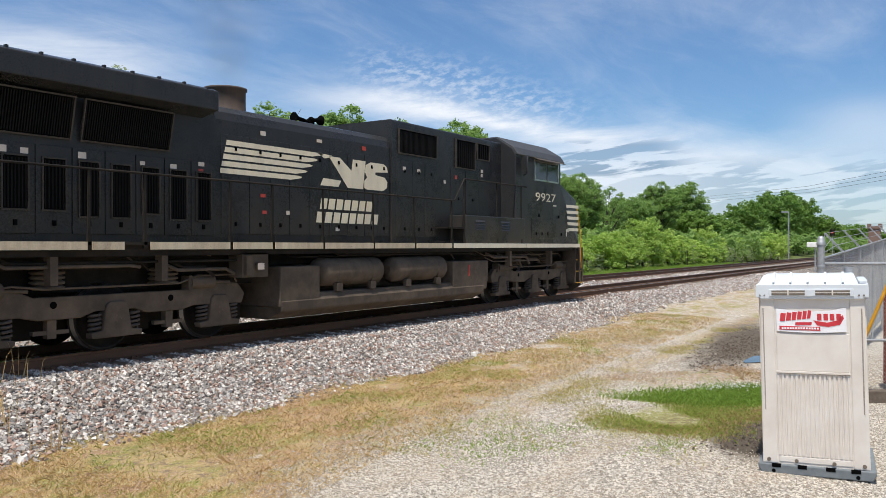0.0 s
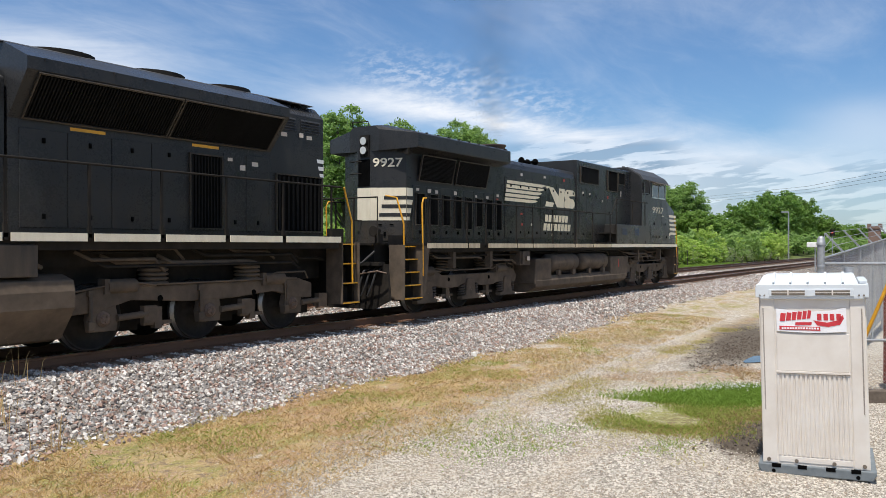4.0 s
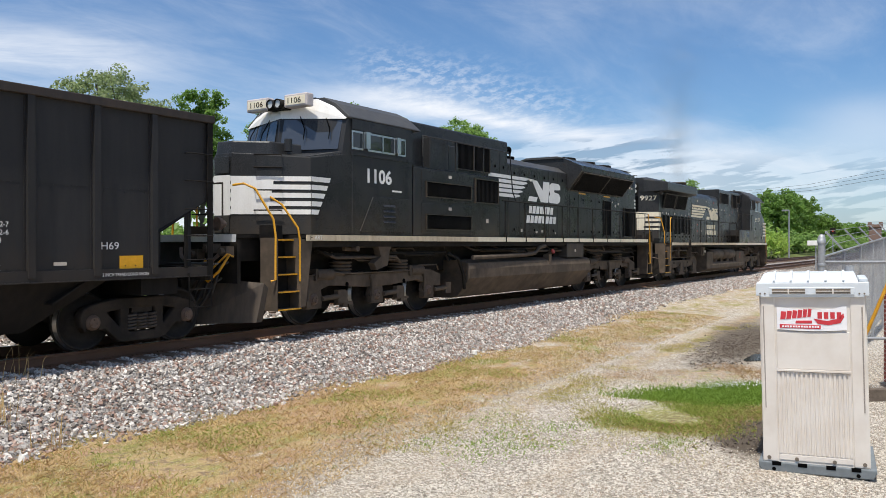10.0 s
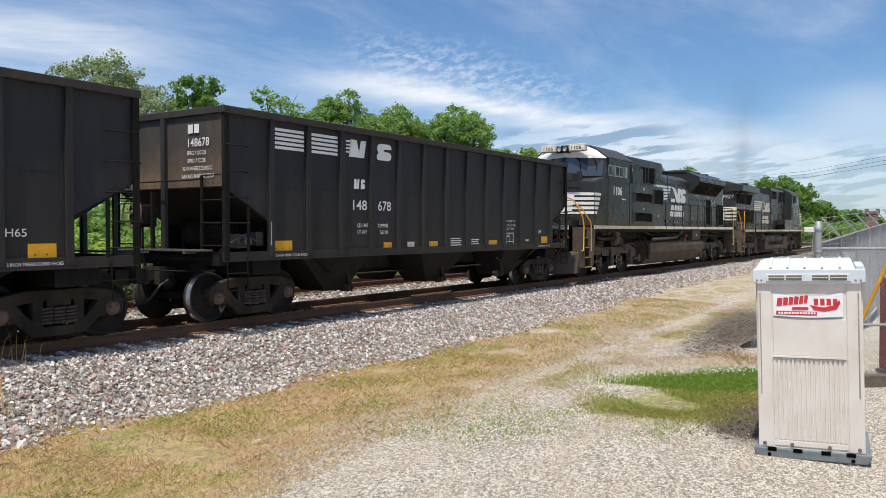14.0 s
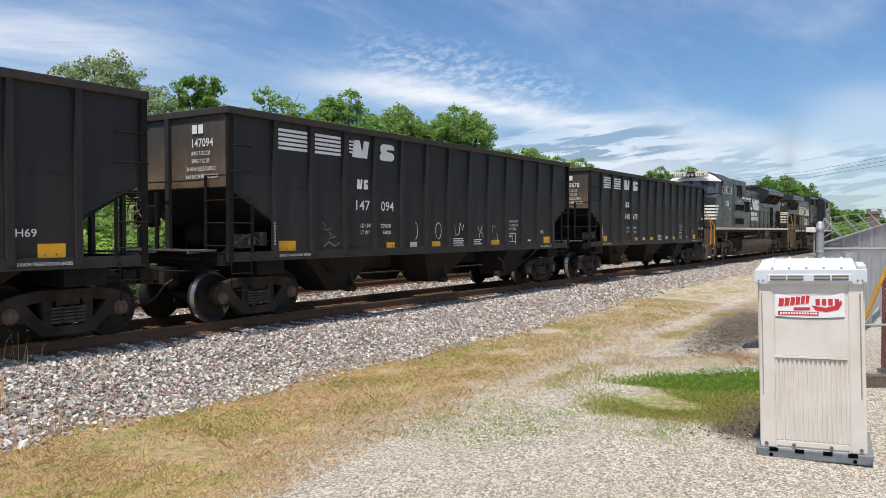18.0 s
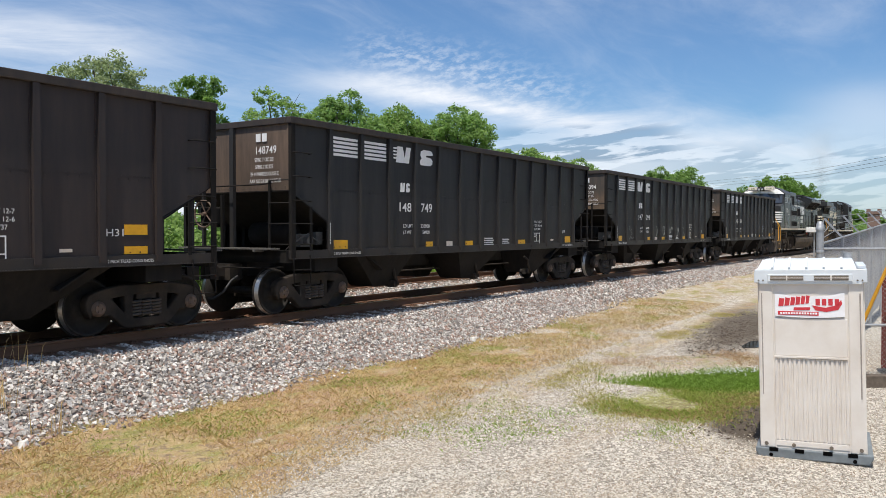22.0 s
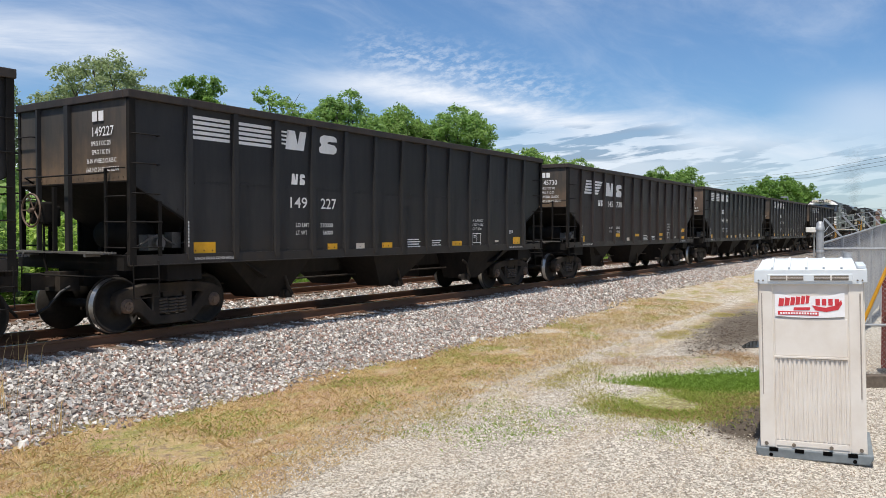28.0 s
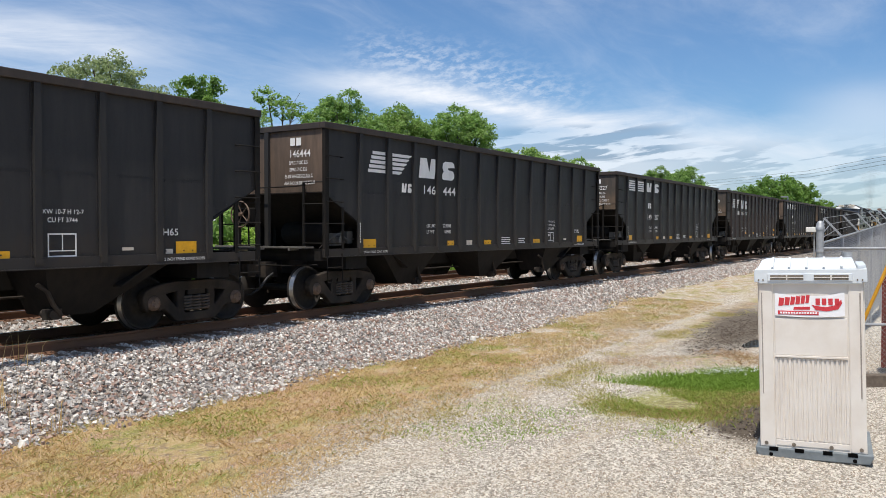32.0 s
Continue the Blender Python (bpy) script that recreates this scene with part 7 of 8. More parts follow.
    for x in (-0.55, -0.50, 0.50, 0.55):
        part("rivet", Shape().cyl((x, -0.062, 2.028), (x, -0.054, 2.028), 0.010, 8), [vent_shadow], t)
    # sagging banner: red plain shapes for the brand
    b, n, up_, lo_ = Shape(), 12, [], []
    for i in range(n + 1):
        x, sag = -0.375 + 0.74 * i / n, 0.030 * math.sin(math.pi * i / n)
        up_.append((x, 1.876 - sag + 0.012 * (i > n - 2)))
        lo_.append((x, 1.625 - sag * 0.6))
    b.prism(up_ + lo_[::-1], "y", -0.034, -0.028)
    ban = part("banner", b, [banner_white], t, "white vinyl banner with red shapes")

    def red(pts):
        part("banner_shape", Shape().prism([(x * 1.03, (z - 1.60) * 1.05 + 1.749) for x, z in pts], "y", -0.038, -0.0345), [banner_red], ban)
    for i, (x, w) in enumerate(((-0.33, 0.055), (-0.265, 0.05), (-0.205, 0.045), (-0.15, 0.045), (-0.095, 0.04), (-0.045, 0.035))):
        z = 1.585 + 0.006 * i
        red([(x, z), (x + w, z + 0.004), (x + w + 0.012, z + 0.085), (x + 0.012, z + 0.09)])
    red([(-0.17, 1.545), (0.0, 1.548), (0.005, 1.578), (-0.165, 1.575)])
    red([(0.02, 1.60), (0.06, 1.545), (0.17, 1.53), (0.29, 1.555), (0.33, 1.62), (0.32, 1.66), (0.27, 1.60), (0.16, 1.575), (0.06, 1.59)])
    for x in (0.06, 0.125, 0.19, 0.255):
        red([(x, 1.60), (x + 0.045, 1.598), (x + 0.045, 1.668), (x, 1.668)])
    red([(-0.335, 1.495), (0.09, 1.488), (0.09, 1.528), (-0.335, 1.535)])
    for i in range(14):
        x = -0.32 + i * 0.029
        part("banner_bar", Shape().box(x, x + 0.020, -0.0415, -0.0385, 1.646, 1.667), [banner_white], ban)
    return t


portable_toilet()


# ---------------------------------------------------------------- chain-link fence
def link_fabric(sh, p, q, z0p, z1p, z0q, z1q, cell=0.055, w=0.0024):
    """Woven wire between two uprights: two sets of crossing slanted wires."""
    p, q = Vector(p), Vector(q)
    n = (q - p).length
    u = (q - p) / n
    side = Vector((-u.y, u.x, 0)) * w
    for d in (-1, 1):
        s = -2.4
        while s < n + 2.4:
            # a wire rising at 45 degrees from s at the foot
            a, b = s, s + d * 2.3
            t0, t1 = 0.0, 1.0
            if b != a:
                ta, tb = (0 - a) / (b - a), (n - a) / (b - a)
                t0, t1 = max(0, min(ta, tb)), min(1, max(ta, tb))
            if t1 - t0 > 0.01:
                ends = []
                for tt in (t0, t1):
                    x = a + (b - a) * tt
                    f = x / n
                    z = (z0p + (z0q - z0p) * f) * (1 - tt) + (z1p + (z1q - z1p) * f) * tt
                    ends.append(Vector((p.x + u.x * x, p.y + u.y * x, z)))
                e0, e1 = ends
                up_ = Vector((0, 0, w))
                sh.hull([e0 - side, e0 + up_, e0 + side - up_], [e1 - side, e1 + up_, e1 + side - up_])
            s += cell * 1.414
    return sh


def fence():
    f = empty("chain_link_fence", pose(0, 0, 0), "galvanised chain-link fence with barbed wire arms", "fence")
    base = lambda x: 0.034 * max(0.0, x - 15.1)
    posts = [(15.1 + 3 * i, 2.1) for i in range(8)]
    tops = [2.38 + 0.10 * i for i in range(8)]
    part("corner_post", Shape().cyl((15.1, 2.1, -0.2), (15.1, 2.1, 2.62), 0.062, 16).lathe((15.1, 2.1, 2.60), (0, 0, 1), [(0, 0.072), (0.05, 0.074), (0.06, 0.066), (0.11, 0.060), (0.15, 0.035), (0.16, 0.01)], 16).lathe((15.1, 2.1, 2.20), (0, 0, 1), [(0, 0.066), (0.01, 0.07), (0.05, 0.07), (0.06, 0.066)], 16), [galvanised], f)
    for (x, y), z in zip(posts[1:], tops[1:]):
        part("line_post", Shape().cyl((x, y, base(x) - 0.3), (x, y, z), 0.03, 10), [galvanised], f)
        part("barb_arm", Shape().prism([(y - 0.03, z - 0.03), (y + 0.02, z - 0.03), (y + 0.36, z + 0.36), (y + 0.33, z + 0.38)], "x", x - 0.02, x + 0.02), [galvanised], f)
    for i in range(7):
        (xa, ya), (xb, yb) = posts[i], posts[i + 1]
        part("top_rail", Shape().cyl((xa, ya, tops[i] - 0.02), (xb, yb, tops[i + 1] - 0.02), 0.022, 8), [galvanised], f)
        tagged(part("link_fabric", link_fabric(Shape(), (xa, ya, 0), (xb, yb, 0), base(xa), tops[i], base(xb), tops[i + 1]), [galvanised], f), kind="stuff")
        if i:
            for k in (0.34, 0.66, 1.0):
                part("barbed_wire", Shape().cyl((xa, ya + 0.34 * k, tops[i] + 0.37 * k), (xb, yb + 0.34 * k, tops[i + 1] + 0.37 * k), 0.006, 5), [galvanised], f)
        else:
            for k in (0.34, 0.66, 1.0):
                part("barbed_wire", Shape().cyl((xa, ya, 2.40 + 0.12 * k), (xb, yb + 0.34 * k, tops[1] + 0.37 * k), 0.006, 5), [galvanised], f)
    # the short section that runs off to the side of the toilet
    q = (15.1 + 0.55 * 3.4, 2.1 - 0.836 * 3.4)
    for z in (2.28, 0.96):
        part("cross_rail", Shape().cyl((15.1, 2.1, z), (q[0], q[1], z), 0.024, 8), [galvanised], f)
    tagged(part("link_fabric", link_fabric(Shape(), (15.1, 2.1, 0), (q[0], q[1], 0), 0.02, 2.28, 0.02, 2.28), [galvanised], f), kind="stuff")
    part("end_post", Shape().cyl((q[0], q[1], -0.2), (q[0], q[1], 2.5), 0.045, 12), [galvanised], f)
    return f


fence()
rust_red = painted("rust_red", (0.16, 0.030, 0.022), (0.09, 0.04, 0.03), 0.6, 0.7)
red_tank = empty("steel_container", pose(16.6, 0.61, 0, 0, 0, -20), "rust-red painted steel container behind the fence", "container")
part("container_body", Shape().box(-0.5, 2.2, -1.6, 0.5, 0.12, 1.75), [rust_red], red_tank, bevel=0.02)
for i in range(5):
    part("container_rib", Shape().box(-0.55, -0.5, -1.5 + i * 0.45, -1.42 + i * 0.45, 0.12, 1.75), [rust_red], red_tank)
part("container_foot", Shape().box(-0.3, 2.0, -1.4, 0.3, 0.0, 0.12), [frame_dark], red_tank)
old_timber = plain("old_timber", (0.13, 0.10, 0.075), 0.9, 0, 12, 0.35)
beam = empty("timber_beam", pose(15.2, 0.9, 0.08, 0, 0, -57), "weathered timber beam lying along the fence", "timber")
part("beam", Shape().box(-0.9, 2.0, -0.1, 0.1, -0.12, 0.12), [old_timber], beam, bevel=0.015)
guy = empty("guy_wire_guard", pose(14.5, 0, 0), "yellow plastic guard on a slanting guy wire", "guy wire")
part("guard_tube", Shape().cyl((0.0, 1.78, 0.0), (0.0, 0.90, 2.37), 0.028, 8), [rail_yellow], guy)
part("wire", Shape().cyl((0.0, 0.90, 2.37), (0.0, -0.9, 7.2), 0.008, 5), [galvanised], guy)
puddle_water = Mat("puddle_water", (0.05, 0.05, 0.045), 0.04, 0, 0.7).m
pts = [(18.9 + 0.6 * math.cos(a) * (1 + 0.2 * math.sin(3 * a)), 3.95 + 0.25 * math.sin(a) * (1 + 0.25 * math.cos(2 * a))) for a in (2 * math.pi * i / 20 for i in range(20))]
pz_ = max(height(x, y) for x, y in pts) + 0.012
tagged(part("puddle", Shape().prism(pts, "z", pz_ - 0.03, pz_), [puddle_water]), "shallow rain puddle on dark mud", "puddle", kind="structure")

# ---------------------------------------------------------------- far things by the line
lp = empty("street_lamp", pose(118, 20.5, 0.2), "thin grey pole with a small lamp head", "street lamp")
part("pole", Shape().cyl((0, 0, 0), (0, 0, 7.0), 0.12, 8, 0.08), [galvanised], lp)
part("lamp_head", Shape().box(-0.2, 0.2, 0.0, 0.9, 6.9, 7.1), [galvanised], lp)
tower_brick = Mat("tower_brick", (0.2, 0.12, 0.09), 0.9)
tower_brick.base(tower_brick.mix(tower_brick.noise(1.5, 6), (0.15, 0.095, 0.075), (0.26, 0.17, 0.13)))
tw = empty("brick_chimney_tower", pose(205, 17.4, 0), "old square brick tower with a crenellated top", "tower")
part("shaft", Shape().box(-1.2, 1.2, -1.2, 1.2, 0, 6.4), [tower_brick.m], tw)
part("cornice", Shape().box(-1.45, 1.45, -1.45, 1.45, 6.4, 7.0), [tower_brick.m], tw)
for x, y in ((-1.1, -1.1), (1.1, -1.1), (-1.1, 1.1), (1.1, 1.1)):
    part("merlon", Shape().box(x - 0.3, x + 0.3, y - 0.3, y + 0.3, 7.0, 7.5), [tower_brick.m], tw)
sg = empty("railway_signal", pose(152.0, 19.35, -0.23), "dark signal mast with a glowing red lamp", "signal")
part("mast", Shape().cyl((0, 0, 0), (0, 0, 4.9), 0.09, 8), [galvanised], sg)
part("signal_head", Shape().box(-0.2, 0.2, -0.4, 0.4, 4.5, 5.6), [frame_dark], sg)
red_glow = Mat("red_glow", (0.4, 0.02, 0.02), 0.4)
red_glow.b.inputs["Emission Color"].default_value = (1.0, 0.06, 0.03, 1)
red_glow.b.inputs["Emission Strength"].default_value = 0.9
part("red_lamp", Shape().cyl((-0.2, 0, 5.05), (-0.26, 0, 5.05), 0.11, 12), [red_glow.m], sg)
sb = empty("relay_cabinet", pose(70, 10.15, 0.1), "small white relay cabinet on a post", "cabinet")
part("post", Shape().box(-0.05, 0.05, -0.05, 0.05, 0, 2.4), [galvanised], sb)
part("case", Shape().box(-0.3, 0.3, -0.6, 0.6, 2.35, 2.75), [loco_white], sb, bevel=0.04)
for i in range(3):
    w = Shape().tube([(60, -18 + i * 0.3, 11.2 + i * 0.5), (110, 1.0 + i * 0.3, 11.6 + i * 0.5), (160, 24 + i * 0.3, 12.4 + i * 0.55), (260, 72, 16.5 + i * 0.8), (330, 105, 19 + i * 0.8)], 0.022, 5)
    tagged(part("power_line", w, [frame_dark]), "thin black overhead power line far away", "cable", "overhead power lines")

# ---------------------------------------------------------------- stones, grass and trees
def foliage(name, dark, light, glow):
    m = Mat(name, dark, 0.55, 0, 0.25)
    c = m.mix(m.island(), dark, light)
    c = m.mix(m.ramp(m.random(), 0.0, 1.0, 0.0, 0.45), c, tuple(v * k for v, k in zip(light, (1.05, 0.92, 0.75))))
    m.base(c)
    tr = m.n.new("ShaderNodeBsdfTranslucent")
    tr.inputs["Color"].default_value = (*glow, 1)
    mx = m.n.new("ShaderNodeMixShader")
    mx.inputs[0].default_value = 0.42
    m.l.new(m.b.outputs[0], mx.inputs[1])
    m.l.new(tr.outputs[0], mx.inputs[2])
    m.l.new(mx.outputs[0], m.n["Material Output"].inputs[0])
    return m.m


leaf_mid = foliage("leaf_mid", (0.110, 0.195, 0.052), (0.235, 0.350, 0.115), (0.32, 0.50, 0.13))
leaf_dark = foliage("leaf_dark", (0.085, 0.160, 0.038), (0.190, 0.300, 0.078), (0.27, 0.45, 0.09))
leaf_pale = foliage("leaf_pale", (0.150, 0.200, 0.100), (0.300, 0.360, 0.200), (0.36, 0.45, 0.21))
leaf_bright = foliage("leaf_bright", (0.175, 0.275, 0.048), (0.380, 0.500, 0.130), (0.46, 0.66, 0.14))
grass_green = foliage("grass_green", (0.11, 0.200, 0.026), (0.27, 0.400, 0.075), (0.26, 0.42, 0.06))
grass_lime = foliage("grass_lime", (0.22, 0.280, 0.050), (0.44, 0.500, 0.120), (0.33, 0.38, 0.08))
grass_dry = foliage("grass_dry", (0.46, 0.31, 0.13), (0.80, 0.60, 0.31), (0.48, 0.34, 0.15))
grass_olive = foliage("grass_olive", (0.28, 0.27, 0.075), (0.54, 0.49, 0.18), (0.34, 0.32, 0.10))
grass_rust = foliage("grass_rust", (0.38, 0.25, 0.14), (0.62, 0.43, 0.25), (0.34, 0.22, 0.12))
clover_white = plain("clover_white", (0.75, 0.75, 0.70), 0.7)
bark = plain("bark", (0.075, 0.060, 0.047), 0.95, 0, 8, 0.4)


def big_mesh(name, verts, faces, mat, round_=False):
    """A mesh straight from arrays: verts n x 3, faces m x k with k equal for all."""
    me = bpy.data.meshes.new(name)
    k = faces.shape[1]
    me.vertices.add(len(verts))
    me.vertices.foreach_set("co", verts.astype(np.float32).ravel())
    me.loops.add(faces.size)
    me.loops.foreach_set("vertex_index", faces.astype(np.int32).ravel())
    me.polygons.add(len(faces))
    me.polygons.foreach_set("loop_start", np.arange(0, faces.size, k, dtype=np.int32))
    me.polygons.foreach_set("loop_total", np.full(len(faces), k, dtype=np.int32))
    me.polygons.foreach_set("use_smooth", np.full(len(faces), round_))
    me.update(calc_edges=True)
    me.validate()
    me.materials.append(mat)
    return me


def leaf_cloud(rng, centres, radii, per, size, flat=0.8):
    """Small leaf quads scattered through round clumps, thicker towards their skins and facing outwards."""
    ps, ds = [], []
    for c, r in zip(centres, radii):
        n = max(6, int(per * r * r))
        d = rng.normal(size=(n, 3))
        d /= np.linalg.norm(d, axis=1)[:, None]
        rad = r * rng.uniform(0.30, 1.10, n) ** 0.7
        ps.append(c + d * rad[:, None] * np.array([1, 1, flat]))
        ds.append(d)
    p, d = np.concatenate(ps), np.concatenate(ds)
    n = len(p)
    face = d * 0.55 + np.array([0, 0, 0.45]) + rng.normal(size=(n, 3)) * 0.55
    face /= np.linalg.norm(face, axis=1)[:, None]
    a = np.cross(face, rng.normal(size=(n, 3)))
    a /= np.linalg.norm(a, axis=1)[:, None] + 1e-9
    b = np.cross(face, a)
    s = size * rng.uniform(0.6, 1.3, n)[:, None]
    v = np.stack([p - a * s, p - b * s * 0.6, p + a * s, p + b * s * 0.6], 1).reshape(-1, 3)
    return v, np.arange(4 * n).reshape(n, 4)


def tree_kind(seed, tall, wide, lobes, tufts, per, size, mat, low=0.30, sparse=False):
    """Trunk, limbs and crown of one kind of tree: big lobes round the limbs' ends, each built of leafy tufts."""
    rng = np.random.default_rng(seed)
    cs, rs, limbs = [], [], []
    zc, zh = tall * (1 + low) / 2, tall * (1 - low) / 2
    for i in range(lobes):
        ang = 2.4 * i + rng.uniform(-0.5, 0.5)
        u = (i + 0.5) / lobes * 1.75 - 0.75 if low > 0.1 else (i + 0.5) / lobes * 1.85 - 0.95
        ring = math.sqrt(max(0.0, 1 - u * u)) if u > 0 or low > 0.1 else 0.75 + 0.25 * (i % 2)
        rl = wide * rng.uniform(0.34, 0.50) * (0.80 if sparse else 1.0)
        k = rng.uniform(0.84, 1.0)
        c = np.array([math.cos(ang) * ring * (wide - rl * 0.55) * k, math.sin(ang) * ring * (wide - rl * 0.55) * k, zc + u * (zh - rl * 0.8) * k])
        limbs.append(c)
        for j in range(tufts):
            d = rng.normal(size=3)
            d[2] += 0.25
            d /= np.linalg.norm(d)
            cs.append(c + d * rl * rng.uniform(0.55, 0.98) * np.array([1, 1, 0.85]))
            rs.append(rl * rng.uniform(0.20, 0.38))
    if not sparse:
        for i in range(lobes):
            d = rng.normal(size=3)
            d /= np.linalg.norm(d)
            cs.append(np.array([0, 0, zc]) + d * np.array([wide, wide, zh]) * rng.uniform(0.2, 0.6))
            rs.append(wide * 0.30)
    crown = big_mesh("crown", *leaf_cloud(rng, cs, rs, per, size), mat)
    tr = Shape()
    lean = rng.uniform(-0.3, 0.3, 2)
    r0 = tall * 0.020
    mids = [Vector((lean[0] * k / 4, lean[1] * k / 4, tall * 0.75 * k / 4)) for k in range(5)]
    for k in range(4):
        tr.cyl(mids[k], mids[k + 1], r0 * (1 - 0.2 * k), 9, r0 * (0.8 - 0.2 * k))
    lm = []
    for c in limbs:
        s = Shape()
        z = max(tall * 0.15, min(tall * 0.62, c[2] * 0.60))
        k = z / (tall * 0.75)
        st = Vector((lean[0] * k, lean[1] * k, z))
        e = Vector(c)
        mid = st.lerp(e, 0.5) + Vector((0, 0, -0.02 * tall))
        s.cyl(st, mid, r0 * 0.34, 6, r0 * 0.22)
        s.cyl(mid, e, r0 * 0.22, 6, r0 * 0.10)
        for j in range(3):
            tip = e + Vector(rng.normal(size=3) * wide * 0.16)
            s.cyl(mid.lerp(e, 0.6), tip, r0 * 0.10, 4, r0 * 0.03)
        lm.append(s.mesh("limb", bark))
    return tr.mesh("trunk", bark), lm, crown


SIZES = {"pale": (13.0, 3.6), "dark": (12.0, 2.4), "mid": (12.0, 2.6), "airy": (12.0, 2.6), "full": (11.0, 3.4), "wood": (12.0, 5.0), "shrub": (4.4, 1.9), "bush": (3.2, 1.9), "grey": (3.6, 1.5), "far_shrub": (4.4, 1.9), "far_bush": (3.2, 1.9)}
kinds = {
    "pale": tree_kind(3, *SIZES["pale"], 18, 22, 330, 0.095, leaf_pale, 0.36, True),
    "dark": tree_kind(4, *SIZES["dark"], 16, 26, 480, 0.098, leaf_dark, 0.25),
    "mid": tree_kind(5, *SIZES["mid"], 26, 26, 330, 0.100, leaf_mid, 0.22),
    "airy": tree_kind(6, *SIZES["airy"], 15, 20, 380, 0.092, leaf_mid, 0.34, True),
    "full": tree_kind(7, *SIZES["full"], 20, 20, 190, 0.145, leaf_mid, 0.08),
    "wood": tree_kind(8, *SIZES["wood"], 22, 18, 70, 0.27, leaf_dark, 0.05),
    "shrub": tree_kind(9, *SIZES["shrub"], 14, 16, 420, 0.088, leaf_bright, 0.03),
    "bush": tree_kind(10, *SIZES["bush"], 12, 14, 320, 0.095, leaf_mid, 0.03),
    "grey": tree_kind(12, *SIZES["grey"], 9, 12, 330, 0.055, leaf_pale, 0.06, True),
    "far_shrub": tree_kind(13, *SIZES["far_shrub"], 12, 10, 170, 0.16, leaf_bright, 0.03),
    "far_bush": tree_kind(14, *SIZES["far_bush"], 10, 8, 120, 0.18, leaf_mid, 0.03),
}


def plant(kind, name, x, y, tall, wide, turn, label, group):
    """One tree of the given height and crown radius at its place."""
    trunk, limbs_, crown = kinds[kind]
    h0, w0 = SIZES[kind]
    z = height(x, y) - 0.1
    t = empty(name, pose(x, y, z, 0, 0, turn), label, "tree" if kind in ("pale", "dark", "mid", "airy", "full", "wood") else "shrub", group)
    t.scale = (wide / w0, wide / w0, (tall - z) / h0)
    part("trunk", trunk, None, t)
    part("crown", crown, None, t)
    if kind in ("pale", "dark", "mid", "airy", "full", "wood"):
        for lm in limbs_:
            part("limb", lm, None, t)


G1, G2 = "trees behind the railway", "shrubs along the far track"
for kind, x, y, top, wide, turn, words in (
        ("pale", 28.5, 42.0, 13.3, 3.9, 10, "grey-green cottonwood with an open airy crown"),
        ("pale", 22.3, 45.5, 11.4, 3.0, 80, "thin grey-green tree with bare lower twigs"),
        ("pale", 33.0, 45.0, 11.8, 2.2, 200, "thin grey-green tree behind the dark one"),
        ("dark", 33.4, 40.0, 12.5, 2.2, 40, "dense dark green round-topped tree"),
        ("airy", 38.4, 38.0, 12.2, 3.2, 15, "light green tree with bare branches showing"),
        ("mid", 45.4, 38.5, 13.3, 3.1, 70, "full mid-green broadleaf tree behind the railway"),
        ("mid", 51.6, 38.5, 13.2, 2.8, 150, "narrow mid-green broadleaf tree behind the railway"),
        ("mid", 53.6, 37.6, 12.6, 2.2, 300, "slender light green tree behind the railway"),
        ("mid", 53.6, 33.6, 13.0, 3.1, 200, "bright green broadleaf tree close to the track"),
        ("full", 60.6, 34.2, 10.5, 2.4, 70, "low bright green broadleaf tree behind the railway"),
        ("full", 50.0, 34.5, 9.6, 2.9, 20, "low bright green broadleaf tree behind the railway"),
        ("full", 57.6, 31.5, 9.4, 2.6, 90, "low bright green broadleaf tree behind the railway"),
        ("full", 63.4, 33.0, 10.8, 3.2, 130, "rounded bright green tree beyond the shrubs"),
        ("mid", 69.6, 32.0, 10.0, 2.3, 250, "rounded green tree beyond the shrubs"),
        ("mid", 75.6, 33.0, 10.2, 2.8, 10, "rounded green tree beyond the shrubs"),
        ("full", 83.0, 37.0, 9.2, 3.8, 10, "dark green woodland tree beyond the shrubs"),
        ("airy", 91.4, 36.0, 9.8, 2.4, 60, "thin-crowned woodland tree beyond the shrubs"),
        ("full", 99.0, 36.0, 9.6, 3.2, 100, "mid-green woodland tree beyond the shrubs"),
        ("full", 108.0, 40.0, 9.8, 4.2, 40, "mid-green woodland tree beyond the shrubs"),
        ("mid", 116.0, 38.0, 12.4, 3.0, 30, "tall green tree above the woodland edge"),
        ("mid", 129.0, 38.0, 13.3, 4.0, 120, "tall green tree above the woodland edge"),
        ("wood", 124.0, 34.5, 8.6, 4.2, 200, "mid-green woodland tree beyond the shrubs"),
        ("wood", 138.0, 36.0, 8.4, 4.6, 250, "mid-green woodland tree beyond the shrubs"),
        ("wood", 180.0, 40.0, 13.4, 4.6, 15, "large green tree in the distance"),
        ("wood", 230.0, 43.0, 19.0, 7.0, 70, "very large rounded tree in the distance"),
        ("wood", 246.0, 40.5, 18.4, 6.0, 170, "large rounded tree in the distance"),
        ("wood", 283.0, 40.0, 13.6, 6.5, 220, "large green tree in the distance"),
        ("wood", 320.0, 42.0, 11.0, 7.0, 310, "large green tree in the distance"),
        ("wood", 367.0, 40.0, 12.4, 7.5, 20, "dark rounded tree far down the line"),
        ("wood", 390.0, 34.0, 9.5, 7.0, 60, "dark rounded tree far down the line"),
        ("wood", 420.0, 24.0, 8.0, 8.0, 160, "dark rounded tree far down the line"),
        ("wood", 430.0, 8.0, 8.0, 7.0, 90, "dark rounded tree far down the line")):
    plant(kind, "broadleaf_tree", x, y, top, wide, turn, words, G1)
rs_ = random.Random(77)
